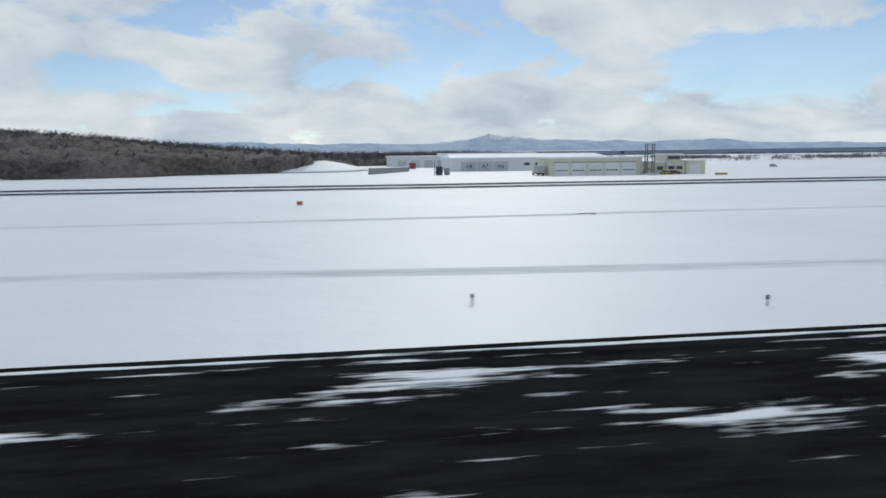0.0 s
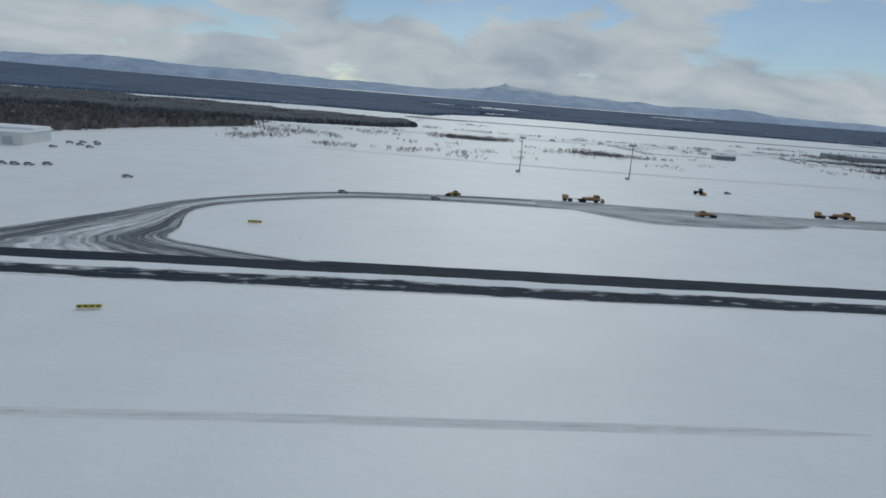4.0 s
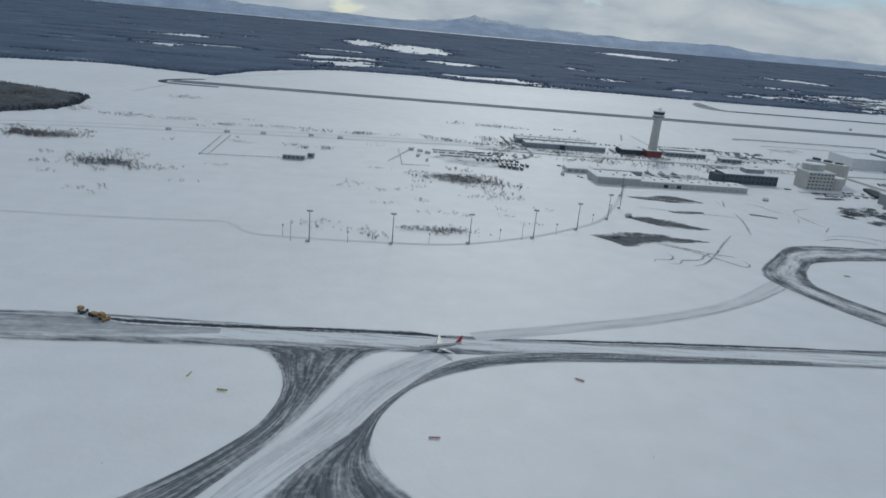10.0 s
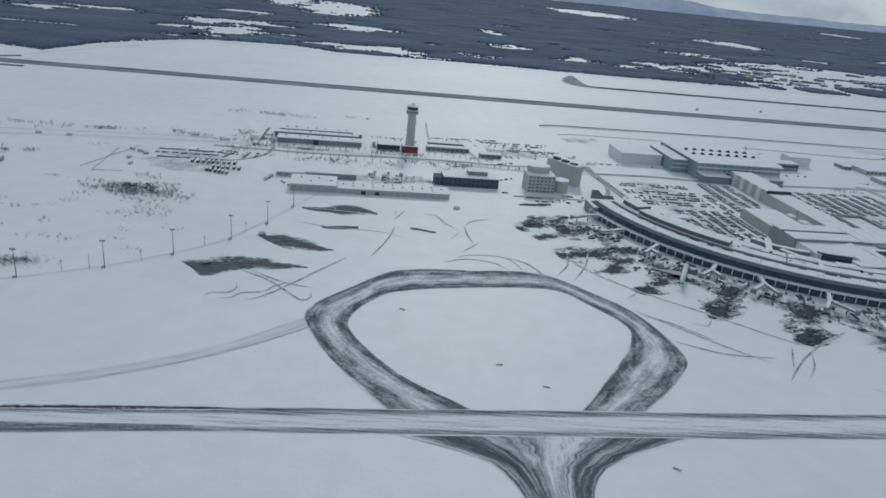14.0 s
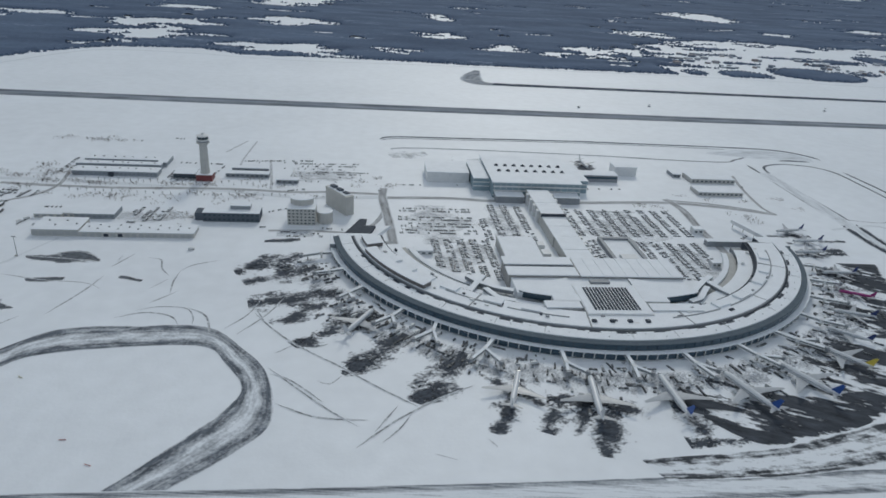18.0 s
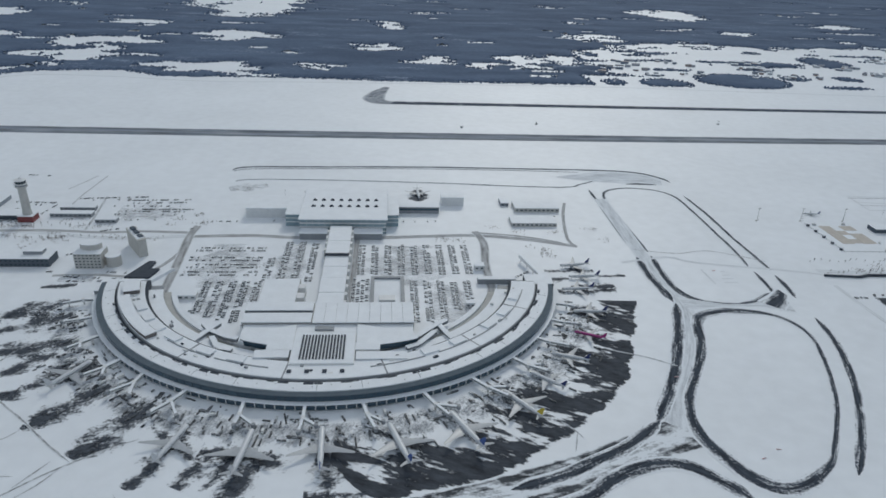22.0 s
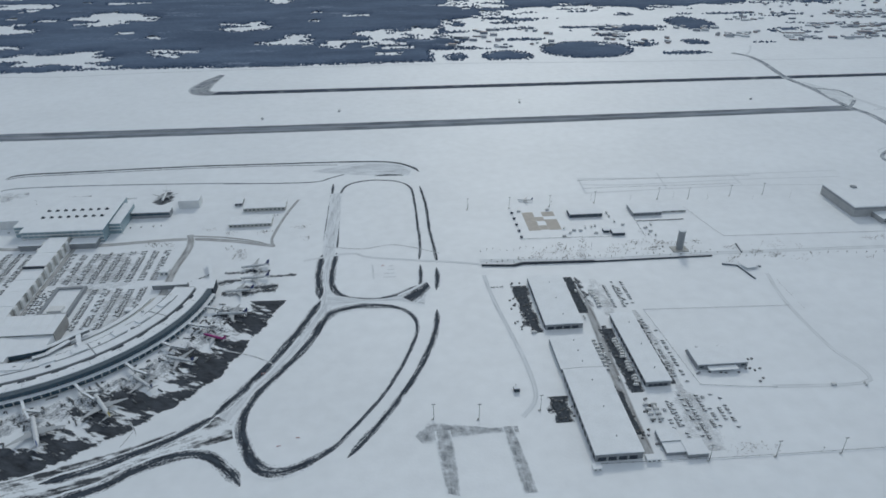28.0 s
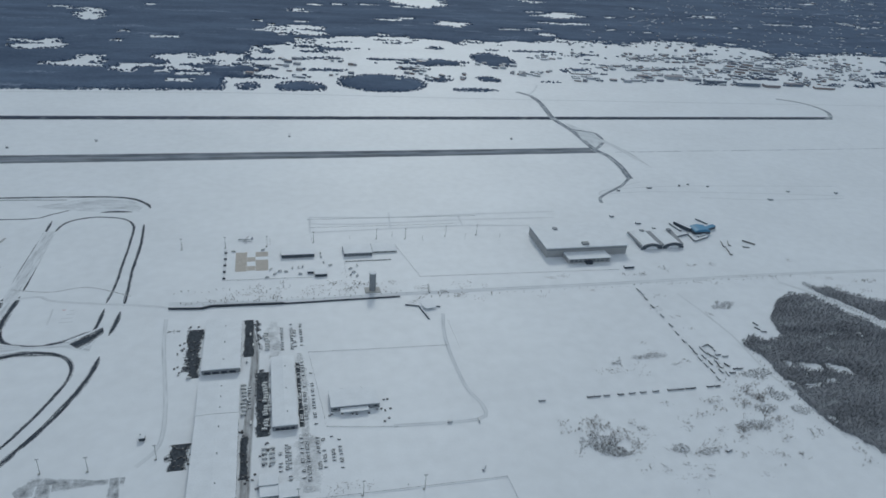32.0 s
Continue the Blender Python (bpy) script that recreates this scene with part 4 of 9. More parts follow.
for line in ([(1180, 492), (1256, 487), (1330, 488), (1425, 488)], [(1178, 460), (1252, 462), (1323, 463), (1401, 457)], [(1180, 492), (1178, 460)], [(1256, 498), (1252, 462)], [(1180, 478), (1226, 474), (1320, 476), (1420, 474)], [(1323, 486), (1322, 463)],
             [(1514, 541), (1600, 545), (1700, 540), (1810, 533)], [(1494, 527), (1558, 531), (1680, 520), (1797, 505)], [(1610, 512), (1690, 500), (1790, 498)], [(1494, 527), (1500, 535), (1530, 548), (1561, 560)]):
    ribbon("road_compound_track", line, 1.8, 0.05, MAT_TRACK, "faint ploughed lane in a snowy compound", "road")
for line in ([(958, 384), (985, 378), (1010, 382), (1042, 366)], [(905, 262), (922, 255), (935, 247)]):
    ribbon("road_wheel_track", line, 0.9, 0.075, MAT_RUT, "dark tyre track pressed into the snow", "track", step=2.0)
strip("road_rear_junction", [(938, 534), (955, 541), (985, 548), (1020, 541), (1030, 528)], [(938, 531), (955, 525), (985, 519), (1012, 516), (1026, 514)], 0.045, MAT_LOOPSNOW, "streaked snow where taxiways join behind the terminal")
ribbon("road_rear_band_inner", [(661, 538), (674, 544), (725, 546.5), (819, 550), (899, 549), (960, 546)], 1.8, 0.06, MAT_LOOPBAND, "thin dark band behind the terminal")
for line in ([(993.4, 334), (992.4, 354)], [(1000, 336), (1009, 336)], [(1000.5, 341), (1008, 341)], [(1003, 346), (1008, 346)], [(1004, 351), (1007, 351)]):
    ribbon("road_island_mark", line, 1.3, 0.05, MAT_TRACK, "faint scraped marks inside a taxiway island", "track")
# thin dull orange ring on the inner taxiway
ring = [(287.8 + 3.2 * math.cos(k * math.pi / 12), 81.0 + 2.9 * math.sin(k * math.pi / 12)) for k in range(25)]
MAT_RING_ORANGE = material("dull_orange_ring", (0.24, 0.12, 0.085), 0.8, vary=0.35, scale=1.5)
ribbon("road_orange_ring", ring, 0.18, 0.07, MAT_RING_ORANGE, "thin dull orange ring on the taxiway", "marking", step=0.5)

# ---- mountains, woods and brush ----
def inside(x, y, poly):
    hit = False
    for (x0, y0), (x1, y1) in zip(poly, poly[1:] + poly[:1]):
        if (y0 > y) != (y1 > y) and x < (x1 - x0) * (y - y0) / (y1 - y0) + x0:
            hit = not hit
    return hit


def between(x, pts):
    for (x0, y0), (x1, y1) in zip(pts, pts[1:]):
        if x0 <= x <= x1:
            return y0 + (y1 - y0) * (x - x0) / (x1 - x0)
    return pts[0][1] if x < pts[0][0] else pts[-1][1]


def ridge(name, y, x0, x1, base, peaks, rough, mat, label):
    """A mountain range: a tall sloping sheet with spurs under a broken crest."""
    n, rows = 260, 9
    v, f = [], []
    for i in range(n + 1):
        x = x0 + (x1 - x0) * i / n
        top = base + sum(h * max(0.0, 1 - abs(x - c) / w) ** 1.4 for c, w, h in peaks)
        top += rough * (noise.noise((x * 0.006, y * 0.01, 1)) + 0.5 * noise.noise((x * 0.02, 3, y)) + 0.3 * noise.noise((x * 0.06, 7, y)))
        for j in range(rows + 1):
            t = j / rows
            spur = 60 * noise.noise((x * 0.012, t * 2.0, 5)) * t * (1 - t) * 2
            v.append((x, y - 220 * (1 - t) + spur, 20 + (top - 20) * t ** 0.9 + 0.08 * top * noise.noise((x * 0.02, t * 3, 2)) * t * (1 - t)))
    w = rows + 1
    for i in range(n):
        f += [(i * w + j, (i + 1) * w + j, (i + 1) * w + j + 1, i * w + j + 1) for j in range(rows)]
    me = bpy.data.meshes.new(name)
    me.from_pydata(v, [], f)
    me.polygons.foreach_set("use_smooth", [True] * len(f))
    me.materials.append(mat)
    return tagged(new(name, me), label, "mountains", "", "structure")


ridge("backdrop_range", 4560, -2600, 4600, 62, [(-1500, 900, 50), (-600, 800, 34), (200, 500, 22), (900, 420, 30), (1250, 620, 34), (1900, 700, 26), (2600, 600, 34)], 9, MAT_RIDGE, "foothills in painted haze blue under low cloud")
ridge("backdrop_peaks", 4640, 500, 2300, 72, [(700, 160, 16), (820, 120, 24), (940, 140, 42), (1010, 90, 38), (1075, 120, 52), (1180, 130, 46), (1300, 160, 40), (1480, 200, 32), (1700, 260, 26)], 9, MAT_PEAKS, "snow-streaked mountain peaks paled with haze colour beyond the foothills")

FOREST_EDGE = [(-1500, 600), (-600, 560), (-100, 705), (86, 775), (206, 735), (229, 815), (256, 862), (284, 900), (328, 942), (428, 955), (486, 922), (663, 930), (782, 924), (1000, 926), (1085, 930)]
GROVES = [(1118, 956, 19, 24), (1196, 954, 40, 34), (1325, 984, 74, 56), (1077, 968, 11, 26), (1566, 1165, 42, 60), (1705, 1088, 32, 20), (1424, 1012, 26, 18), (1470, 948, 40, 12), (1240, 1062, 40, 10), (1395, 1080, 34, 9)]
FIELDS = [(23, 1186, 40, 23), (85, 1254, 45, 24), (-21, 1536, 60, 50), (208, 1222, 32, 13), (274, 1203, 27, 40), (325, 1208, 68, 34), (338, 1095, 44, 56), (256, 1064, 26, 26), (310, 972, 11, 26),
          (297, 1442, 57, 26), (472, 1841, 88, 240), (335, 1974, 49, 200), (530, 1302, 66, 48), (520, 1000, 60, 34), (639, 1104, 9, 14), (695, 1005, 16, 12), (797, 1507, 18, 40), (780, 1205, 30, 26)]
GLADES = [(869, 1082, 23, 40), (933, 1060, 25, 36), (1006, 1105, 29, 50), (1078, 1122, 27, 40), (1209, 1399, 43, 36), (1551, 1883, 80, 100), (1534, 3079, 173, 240), (2890, 3297, 91, 129), (1571, 1534, 35, 29), (1925, 1720, 60, 40)]
OPEN_LAND = [(1330, 1130, 210, 190), (1385, 1218, 190, 130), (1600, 1143, 130, 190), (1800, 1150, 240, 210), (2092, 1165, 260, 220), (2500, 1150, 320, 150)]


def wooded(x, y):
    """How likely a tree stands at a place beyond the airfield."""
    if x < 1085 and y < between(x, FOREST_EDGE):
        return 0.0
    for cx, cy, rx, ry in GROVES:
        if ((x - cx) / rx) ** 2 + ((y - cy) / ry) ** 2 < 1 and y > 930:
            return 1.0
    if x > 1085 and y < 1000:
        return 0.0
    rag = 0.75 * noise.noise((x * 0.016, y * 0.02, 1)) + 0.5 * noise.noise((x * 0.05, y * 0.06, 2))
    # fields and glades run out in tongues and narrow strips
    wx = x + 46 * noise.noise((x * 0.012, y * 0.034, 11)) + 16 * noise.noise((x * 0.03, y * 0.11, 12))
    wy = y + 44 * noise.noise((x * 0.013, y * 0.012, 13)) + 20 * noise.noise((x * 0.035, y * 0.05, 14))
    strips = 0.9 * noise.noise((x * 0.012, y * 0.075, 15))
    for cx, cy, rx, ry in FIELDS + GLADES:
        if ((wx - cx) / rx) ** 2 + ((wy - cy) / ry) ** 2 < 1.2 + rag * 0.8 + strips * 1.2:
            return 0.0
    n = noise.noise((x * 0.006, y * 0.018, 4)) + 0.6 * noise.noise((x * 0.02, y * 0.05, 9))
    for cx, cy, rx, ry in OPEN_LAND:
        if ((x - cx) / rx) ** 2 + ((y - cy) / ry) ** 2 < 1 + rag * 0.6:
            return 1.0 if n > 0.30 + 0.00012 * (x - 900) else 0.0
    return 0.0 if n + 0.3 * strips > 0.66 else 1.0


def canopy(name, test, x0, x1, y0, y1, step, height, mat, label, category="woods", relief=0.45):
    """A closed, bumpy sheet of crowns or thicket over the ground where the test holds."""
    nx, ny = int((x1 - x0) / step), int((y1 - y0) / step)
    ok = [[test(x0 + i * step, y0 + j * step) for i in range(nx + 1)] for j in range(ny + 1)]
    v, f, at = [], [], {}

    def corner(i, j):
        if (i, j) not in at:
            x, y = x0 + (i + wood_rng.uniform(-0.35, 0.35)) * step, y0 + (j + wood_rng.uniform(-0.35, 0.35)) * step
            inner = all(ok[b][a] for a in (max(i - 1, 0), min(i + 1, nx)) for b in (max(j - 1, 0), min(j + 1, ny)))
            at[(i, j)] = len(v)
            v.append((x, y, land(x, y) + (height * wood_rng.uniform(0.75, 1.1) * (1 + relief * noise.noise((x * 0.03, y * 0.03, 8))) if inner else 0.1)))
        return at[(i, j)]
    for j in range(ny):
        for i in range(nx):
            if ok[j][i] and ok[j][i + 1] and ok[j + 1][i] and ok[j + 1][i + 1]:
                f.append((corner(i, j), corner(i + 1, j), corner(i + 1, j + 1), corner(i, j + 1)))
    me = bpy.data.meshes.new(name)
    me.from_pydata(v, [], f)
    me.polygons.foreach_set("use_smooth", [True] * len(f))
    me.materials.append(mat)
    return tagged(new(name, me), label, category, "", "stuff")


wood_rng = random.Random(5)


def spikes(name, places, mat, label, sides=4, kind="stuff", category="woods"):
    """Many small far trees in one mesh: each a ragged cone of few faces. places: x, y, z, radius, height."""
    v, f = [], []
    for x, y, z, r, h in places:
        k, a0 = len(v), wood_rng.random() * 6.28
        for i in range(sides):
            a = a0 + 6.283 * i / sides
            q = r * wood_rng.uniform(0.7, 1.25)
            v.append((x + q * math.cos(a), y + q * math.sin(a), z + h * wood_rng.uniform(0.0, 0.25)))
        v.append((x + r * wood_rng.uniform(-0.3, 0.3), y + r * wood_rng.uniform(-0.3, 0.3), z + h))
        f += [(k + i, k + (i + 1) % sides, k + sides) for i in range(sides)]
    me = bpy.data.meshes.new(name)
    me.from_pydata(v, [], f)
    me.materials.append(mat)
    return tagged(new(name, me), label, category, "", kind)


def scatter(test, x0, x1, y0, y1, step, size, rows=None):
    out = []
    y = y0
    while y < y1:
        s = step(y) if callable(step) else step
        x = x0
        while x < x1:
            px, py = x + wood_rng.uniform(-0.5, 0.5) * s, y + wood_rng.uniform(-0.5, 0.5) * s
            if test(px, py):
                h = size * wood_rng.uniform(0.6, 1.25) * (1 + (s - 5) * 0.05 if callable(step) else 1)
                out.append((px, py, land(px, py) - 0.2, s * 0.5, h))
            x += s
        y += s * 0.9
    return out


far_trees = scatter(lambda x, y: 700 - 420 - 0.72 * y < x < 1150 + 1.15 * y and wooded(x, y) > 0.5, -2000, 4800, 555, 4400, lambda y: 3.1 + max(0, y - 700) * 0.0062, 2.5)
canopy("far_forest_floor", lambda x, y: 280 - 0.74 * y < x < 1160 + 1.16 * y and wooded(x, y) > 0.5, -2000, 4800, 555, 4400, 10.0, 3.0, MAT_WOODS, "dense crowns of a far winter forest, tinted blue-grey for haze", relief=0.2)
# single crowns show at the borders of the forest; further in they close to one roof
far_trees = [q for q in far_trees if not all(wooded(q[0] + dx, q[1] + dy) > 0.5 for dx, dy in ((-12, 0), (12, 0), (0, -13), (0, 13)))]
spikes("far_forest", far_trees, MAT_WOODS, "winter forest tinted haze blue, reaching the horizon with snowy clearings")
WOOD_NORTH = [(-260, 600), (17, 585), (60, 560), (93, 548), (130, 530), (169, 509), (176, 470), (172, 447), (151, 421), (111, 402), (60, 392), (-260, 372)]
WOOD_LOW = [(-320, 262), (0, 225), (43, 231), (62, 285), (88, 330), (94, 362), (60, 352), (-100, 322), (-320, 330)]
canopy("conifer_wood_floor", lambda x, y: inside(x, y, WOOD_NORTH), -260, 180, 370, 600, 4.0, 3.0, MAT_CONIFER, "closed crowns of a dark conifer wood", "wood")
spikes("conifer_wood", scatter(lambda x, y: inside(x, y, WOOD_NORTH), -260, 180, 370, 600, 2.3, 2.9), MAT_CONIFER, "dark conifer wood on a low rise", category="wood")
EAST_WOOD = [(1482, 251), (1499, 260), (1503, 251), (1521, 256), (1527, 278), (1551, 301), (1574, 313), (1589, 305), (1598, 286), (1607, 268), (1619, 250), (1650, 215), (1700, 180), (1710, 90), (1600, 60), (1520, 110), (1489, 151), (1484, 184), (1486, 217), (1487, 232)]
FAR_WOOD = [(1593, 325), (1621, 313), (1634, 299), (1650, 290), (1760, 270), (1780, 130), (1712, 180), (1660, 216), (1629, 252), (1613, 284), (1601, 304)]


def off_line(x, y, pts):
    """How far a place lies from a line through the points."""
    best = 1e9
    for (x0, y0), (x1, y1) in zip(pts, pts[1:]):
        t = max(0.0, min(1.0, ((x - x0) * (x1 - x0) + (y - y0) * (y1 - y0)) / ((x1 - x0) ** 2 + (y1 - y0) ** 2)))
        best = min(best, math.hypot(x - x0 - t * (x1 - x0), y - y0 - t * (y1 - y0)))
    return best


def east_test(x, y):
    rag = noise.noise((x * 0.11, y * 0.11, 6))
    if not (inside(x + rag * 3, y + rag * 3, EAST_WOOD) or inside(x + rag * 3, y + rag * 3, FAR_WOOD)):
        return False
    if off_line(x, y, [(1503, 222), (1518, 219), (1540, 208)]) < 2.5 + 6 * rag or off_line(x, y, [(1480, 206), (1500, 197), (1522, 200)]) < 0.8 + 2.5 * rag:
        return False
    return True


def east_floor(x, y):
    return east_test(x, y) and noise.noise((x * 0.05, y * 0.09, 3)) + 0.6 * noise.noise((x * 0.2, y * 0.2, 1)) > -0.75


# bare broadleaved trees: a trunk with limbs and twigs, in a few shapes, set many times into one mesh
def bare_tree(rng, h, limbs, spread, thick=0.022):
    s = Shape()
    top = Vector((rng.uniform(-0.06, 0.06) * h, rng.uniform(-0.06, 0.06) * h, h * 0.8))
    s.add([(0.05 * h * math.cos(a), 0.05 * h * math.sin(a), 0) for a in (0, 2.1, 4.2)] + [tuple(top)], [(0, 1, 3), (1, 2, 3), (2, 0, 3)])
    for i in range(limbs):
        t = 0.25 + 0.7 * i / limbs
        p, a = top * t, rng.random() * 6.28
        l = spread * h * (1.1 - 0.6 * t) * rng.uniform(0.7, 1.2)
        q = p + Vector((l * math.cos(a), l * math.sin(a), l * rng.uniform(0.5, 1.1)))
        w = thick * h
        s.add([tuple(p), tuple(p + Vector((w, 0, w))), tuple(p + Vector((0, w, -w))), tuple(q)], [(0, 1, 3), (1, 2, 3), (2, 0, 3)])
        for k in range(2):
            m = p.lerp(q, rng.uniform(0.4, 0.8))
            b = a + rng.uniform(-1.2, 1.2)
            e = m + Vector((0.5 * l * math.cos(b), 0.5 * l * math.sin(b), 0.45 * l * rng.uniform(0.2, 1.2)))
            s.add([tuple(m), tuple(m + Vector((w * 0.7, 0, w * 0.7))), tuple(e)], [(0, 1, 2)])
    return s


def plant(name, spots, shapes, mat, label, category="trees"):
    """Trees or bushes set at the spots (x, y, z, scale), joined into one mesh."""
    v, f = [], []
    for x, y, z, sc in spots:
        s, a = wood_rng.choice(shapes), wood_rng.random() * 6.28
        c, d, k = math.cos(a) * sc, math.sin(a) * sc, len(v)
        v += [(x + p[0] * c - p[1] * d, y + p[0] * d + p[1] * c, z + p[2] * sc) for p in s.v]
        f += [tuple(i + k for i in q) for q in s.f]
    me = bpy.data.meshes.new(name)
    me.from_pydata(v, [], f)
    me.materials.append(mat)
    return tagged(new(name, me), label, category, "", "stuff")


tr = random.Random(8)
BARE = [bare_tree(tr, 1.0, 16, 0.42) for _ in range(5)]
BUSHES = [bare_tree(tr, 1.0, 20, 0.8, 0.014) for _ in range(5)]
MAT_BARK = material("bare_twigs", (0.10, 0.098, 0.1), 0.95, vary=0.3, scale=0.05, tone=(0.16, 0.158, 0.165))
canopy("hillside_thicket", lambda x, y: ((x + 150) / 158) ** 2 + ((y - 190) / 84) ** 2 < 1 + 0.12 * noise.noise((x * 0.05, y * 0.05, 0)), -320, 20, 100, 285, 2.4, 3.0, MAT_THICKET, "dense brown winter thicket on a low hill")
hill = [(x, y, z, wood_rng.uniform(3.6, 5.2)) for x, y, z, r, h in scatter(lambda x, y: ((x + 150) / 155) ** 2 + ((y - 190) / 80) ** 2 < 1 + 0.15 * noise.noise((x * 0.05, y * 0.05, 0)), -320, 10, 104, 280, 2.7, 6)]
plant("hillside_wood", hill, BARE, MAT_BARK, "bare winter trees covering a low hill")
spikes("hillside_conifers", [(x, y, z, 1.3, h * 0.9) for x, y, z, h in hill[::14]], MAT_CONIFER, "dark conifers among bare trees on a low hill", 5, category="wood")
canopy("riverside_thicket", lambda x, y: inside(x, y, WOOD_LOW), -320, 95, 220, 365, 3.2, 2.4, MAT_THICKET, "brown thicket under bare trees")
low = scatter(lambda x, y: inside(x, y, WOOD_LOW), -320, 95, 220, 365, 3.4, 6)
plant("riverside_wood", [(x, y, z, wood_rng.uniform(4, 6)) for x, y, z, r, h in low], BARE, MAT_BARK, "strip of bare winter trees below the airfield")
canopy("broadleaved_thicket", east_floor, 1470, 1790, 55, 325, 1.9, 1.1, MAT_EASTWOOD, "grey-brown undergrowth of a bare wood")
east = scatter(east_test, 1470, 1790, 55, 325, 2.0, 5)
east += scatter(lambda x, y: east_floor(x, y) and x < 1620, 1470, 1620, 100, 325, 2.6, 5)
plant("broadleaved_wood", [(x, y, z, wood_rng.uniform(2.4, 3.8)) for x, y, z, r, h in east], BARE, MAT_EASTWOOD, "grey-brown bare wood on snowy ground")
brush = []
for x0, x1, y0, y1, n, s in ((179, 218, 356, 367, 170, 2.6), (234, 263, 300, 318, 60, 2.2), (225, 262, 303, 330, 40, 2.0), (394, 432, 305, 338, 150, 2.4), (392, 415, 318, 332, 60, 2.2), (60, 205, 285, 362, 150, 2.2), (100, 200, 345, 400, 120, 2.2),
                             (266, 400, 430, 440, 130, 2.0), (396, 452, 425, 438, 90, 2.4), (430, 470, 420, 460, 110, 2.6), (120, 165, 255, 265, 45, 2.2), (165, 200, 238, 262, 40, 2.0), (195, 300, 250, 330, 60, 1.7), (300, 420, 240, 330, 110, 1.6),
                             (385, 402, 230, 236, 60, 1.6), (355, 372, 222, 232, 26, 1.6), (330, 350, 228, 240, 22, 1.6), (376, 430, 228, 300, 70, 1.3), (320, 345, 365, 385, 26, 2.6), (250, 330, 336, 420, 50, 1.6), (460, 535, 396, 412, 90, 2.0), (465, 640, 385, 400, 90, 1.8),
                             (520, 545, 340, 368, 26, 2.6), (1072, 1190, 346, 366, 150, 1.9), (1190, 1330, 346, 360, 70, 1.6), (1330, 1600, 350, 366, 90, 2.0), (1200, 1600, 330, 341, 90, 1.6), (1318, 1356, 160, 187, 190, 2.4), (1356, 1480, 140, 190, 260, 2.0), (1420, 1470, 165, 215, 210, 2.6),
                             (1362, 1400, 225, 238, 50, 1.6), (1370, 1450, 205, 262, 50, 1.6), (1165, 1190, 156, 160, 50, 1.4), (1440, 1480, 255, 330, 40, 1.8), (1300, 1420, 100, 165, 110, 1.6), (10, 40, 205, 220, 40, 2.4), (930, 955, 392, 420, 22, 2.0), (880, 905, 368, 392, 30, 2.4), (700, 716, 300, 392, 14, 2.0),
                             (1585, 1680, 310, 340, 60, 2.2), (455, 525, 413, 418, 60, 2.4), (520, 590, 413, 420, 60, 2.4), (476, 545, 388, 396, 50, 2.4), (536, 550, 356, 372, 50, 1.8), (560, 592, 392, 400, 50, 2.2), (425, 460, 395, 412, 40, 2.2), (430, 500, 505, 520, 70, 2.4),
                             (560, 586, 428, 432, 30, 2.0), (640, 668, 412, 440, 40, 2.2), (590, 640, 400, 404, 30, 2.2), (668, 690, 330, 352, 16, 2.0), (820, 850, 395, 404, 30, 2.0), (860, 900, 408, 420, 30, 2.0), (1150, 1240, 352, 372, 120, 2.2), (1240, 1300, 335, 345, 60, 2.0), (1490, 1520, 100, 160, 60, 2.2)):
    knots = [(wood_rng.gauss((x0 + x1) / 2, (x1 - x0) / 3.4), wood_rng.gauss((y0 + y1) / 2, (y1 - y0) / 3.4)) for _ in range(max(3, n // 7))]
    for _ in range(int(n * 1.4)):
        kx, ky = wood_rng.choice(knots)
        x, y = kx + wood_rng.gauss(0, 2.6), ky + wood_rng.gauss(0, 1.6)
        if y > 180 and abs(x - 759) < 140 and y < 345:
            continue
        brush.append((x, y, land(x, y), s * wood_rng.uniform(0.3, 0.85)))
plant("brushwood", brush, BUSHES, MAT_BUSH, "bare brown bushes poking out of the snow", "bushes")

THICK = [(1329, 168, 13, 9), (1336, 161, 9, 5), (1436, 167, 14, 5), (1470, 214, 12, 6), (1376, 156, 9, 4), (1392, 151, 8, 3), (1362, 176, 5, 3), (1452, 181, 7, 4), (1470, 192, 7, 8), (1476, 176, 6, 6), (1404, 244, 13, 3), (1374, 240, 5, 2.5), (1500, 300, 10, 6), (405, 320, 14, 9), (198, 361, 18, 5), (248, 309, 12, 7), (385, 234, 12, 3)]


def dense(x, y):
    rag = noise.noise((x * 0.15, y * 0.15, 3))
    return any(((x - cx) / rx) ** 2 + ((y - cy) / ry) ** 2 < 0.9 + 1.1 * rag for cx, cy, rx, ry in THICK)


SPARSE = [(200, 366, 24, 16), (250, 321, 13, 18), (268, 304, 15, 7), (263, 263, 3, 12), (240, 308, 3, 12), (212, 444, 13, 7), (242, 442, 20, 6), (274, 432, 11, 4), (318, 437, 20, 5), (223, 546, 14, 8), (364, 222, 7, 2.5), (184, 455, 6, 10), (97, 268, 8, 12), (105, 289, 10, 14), (116, 317, 17, 12), (133, 260, 11, 9), (190, 275, 7, 7), (412, 314, 18, 13), (420, 290, 12, 8)]


def sparse(x, y):
    rag = noise.noise((x * 0.2, y * 0.2, 5))
    return any(((x - cx) / rx) ** 2 + ((y - cy) / ry) ** 2 < 0.8 + 1.2 * rag for cx, cy, rx, ry in SPARSE)


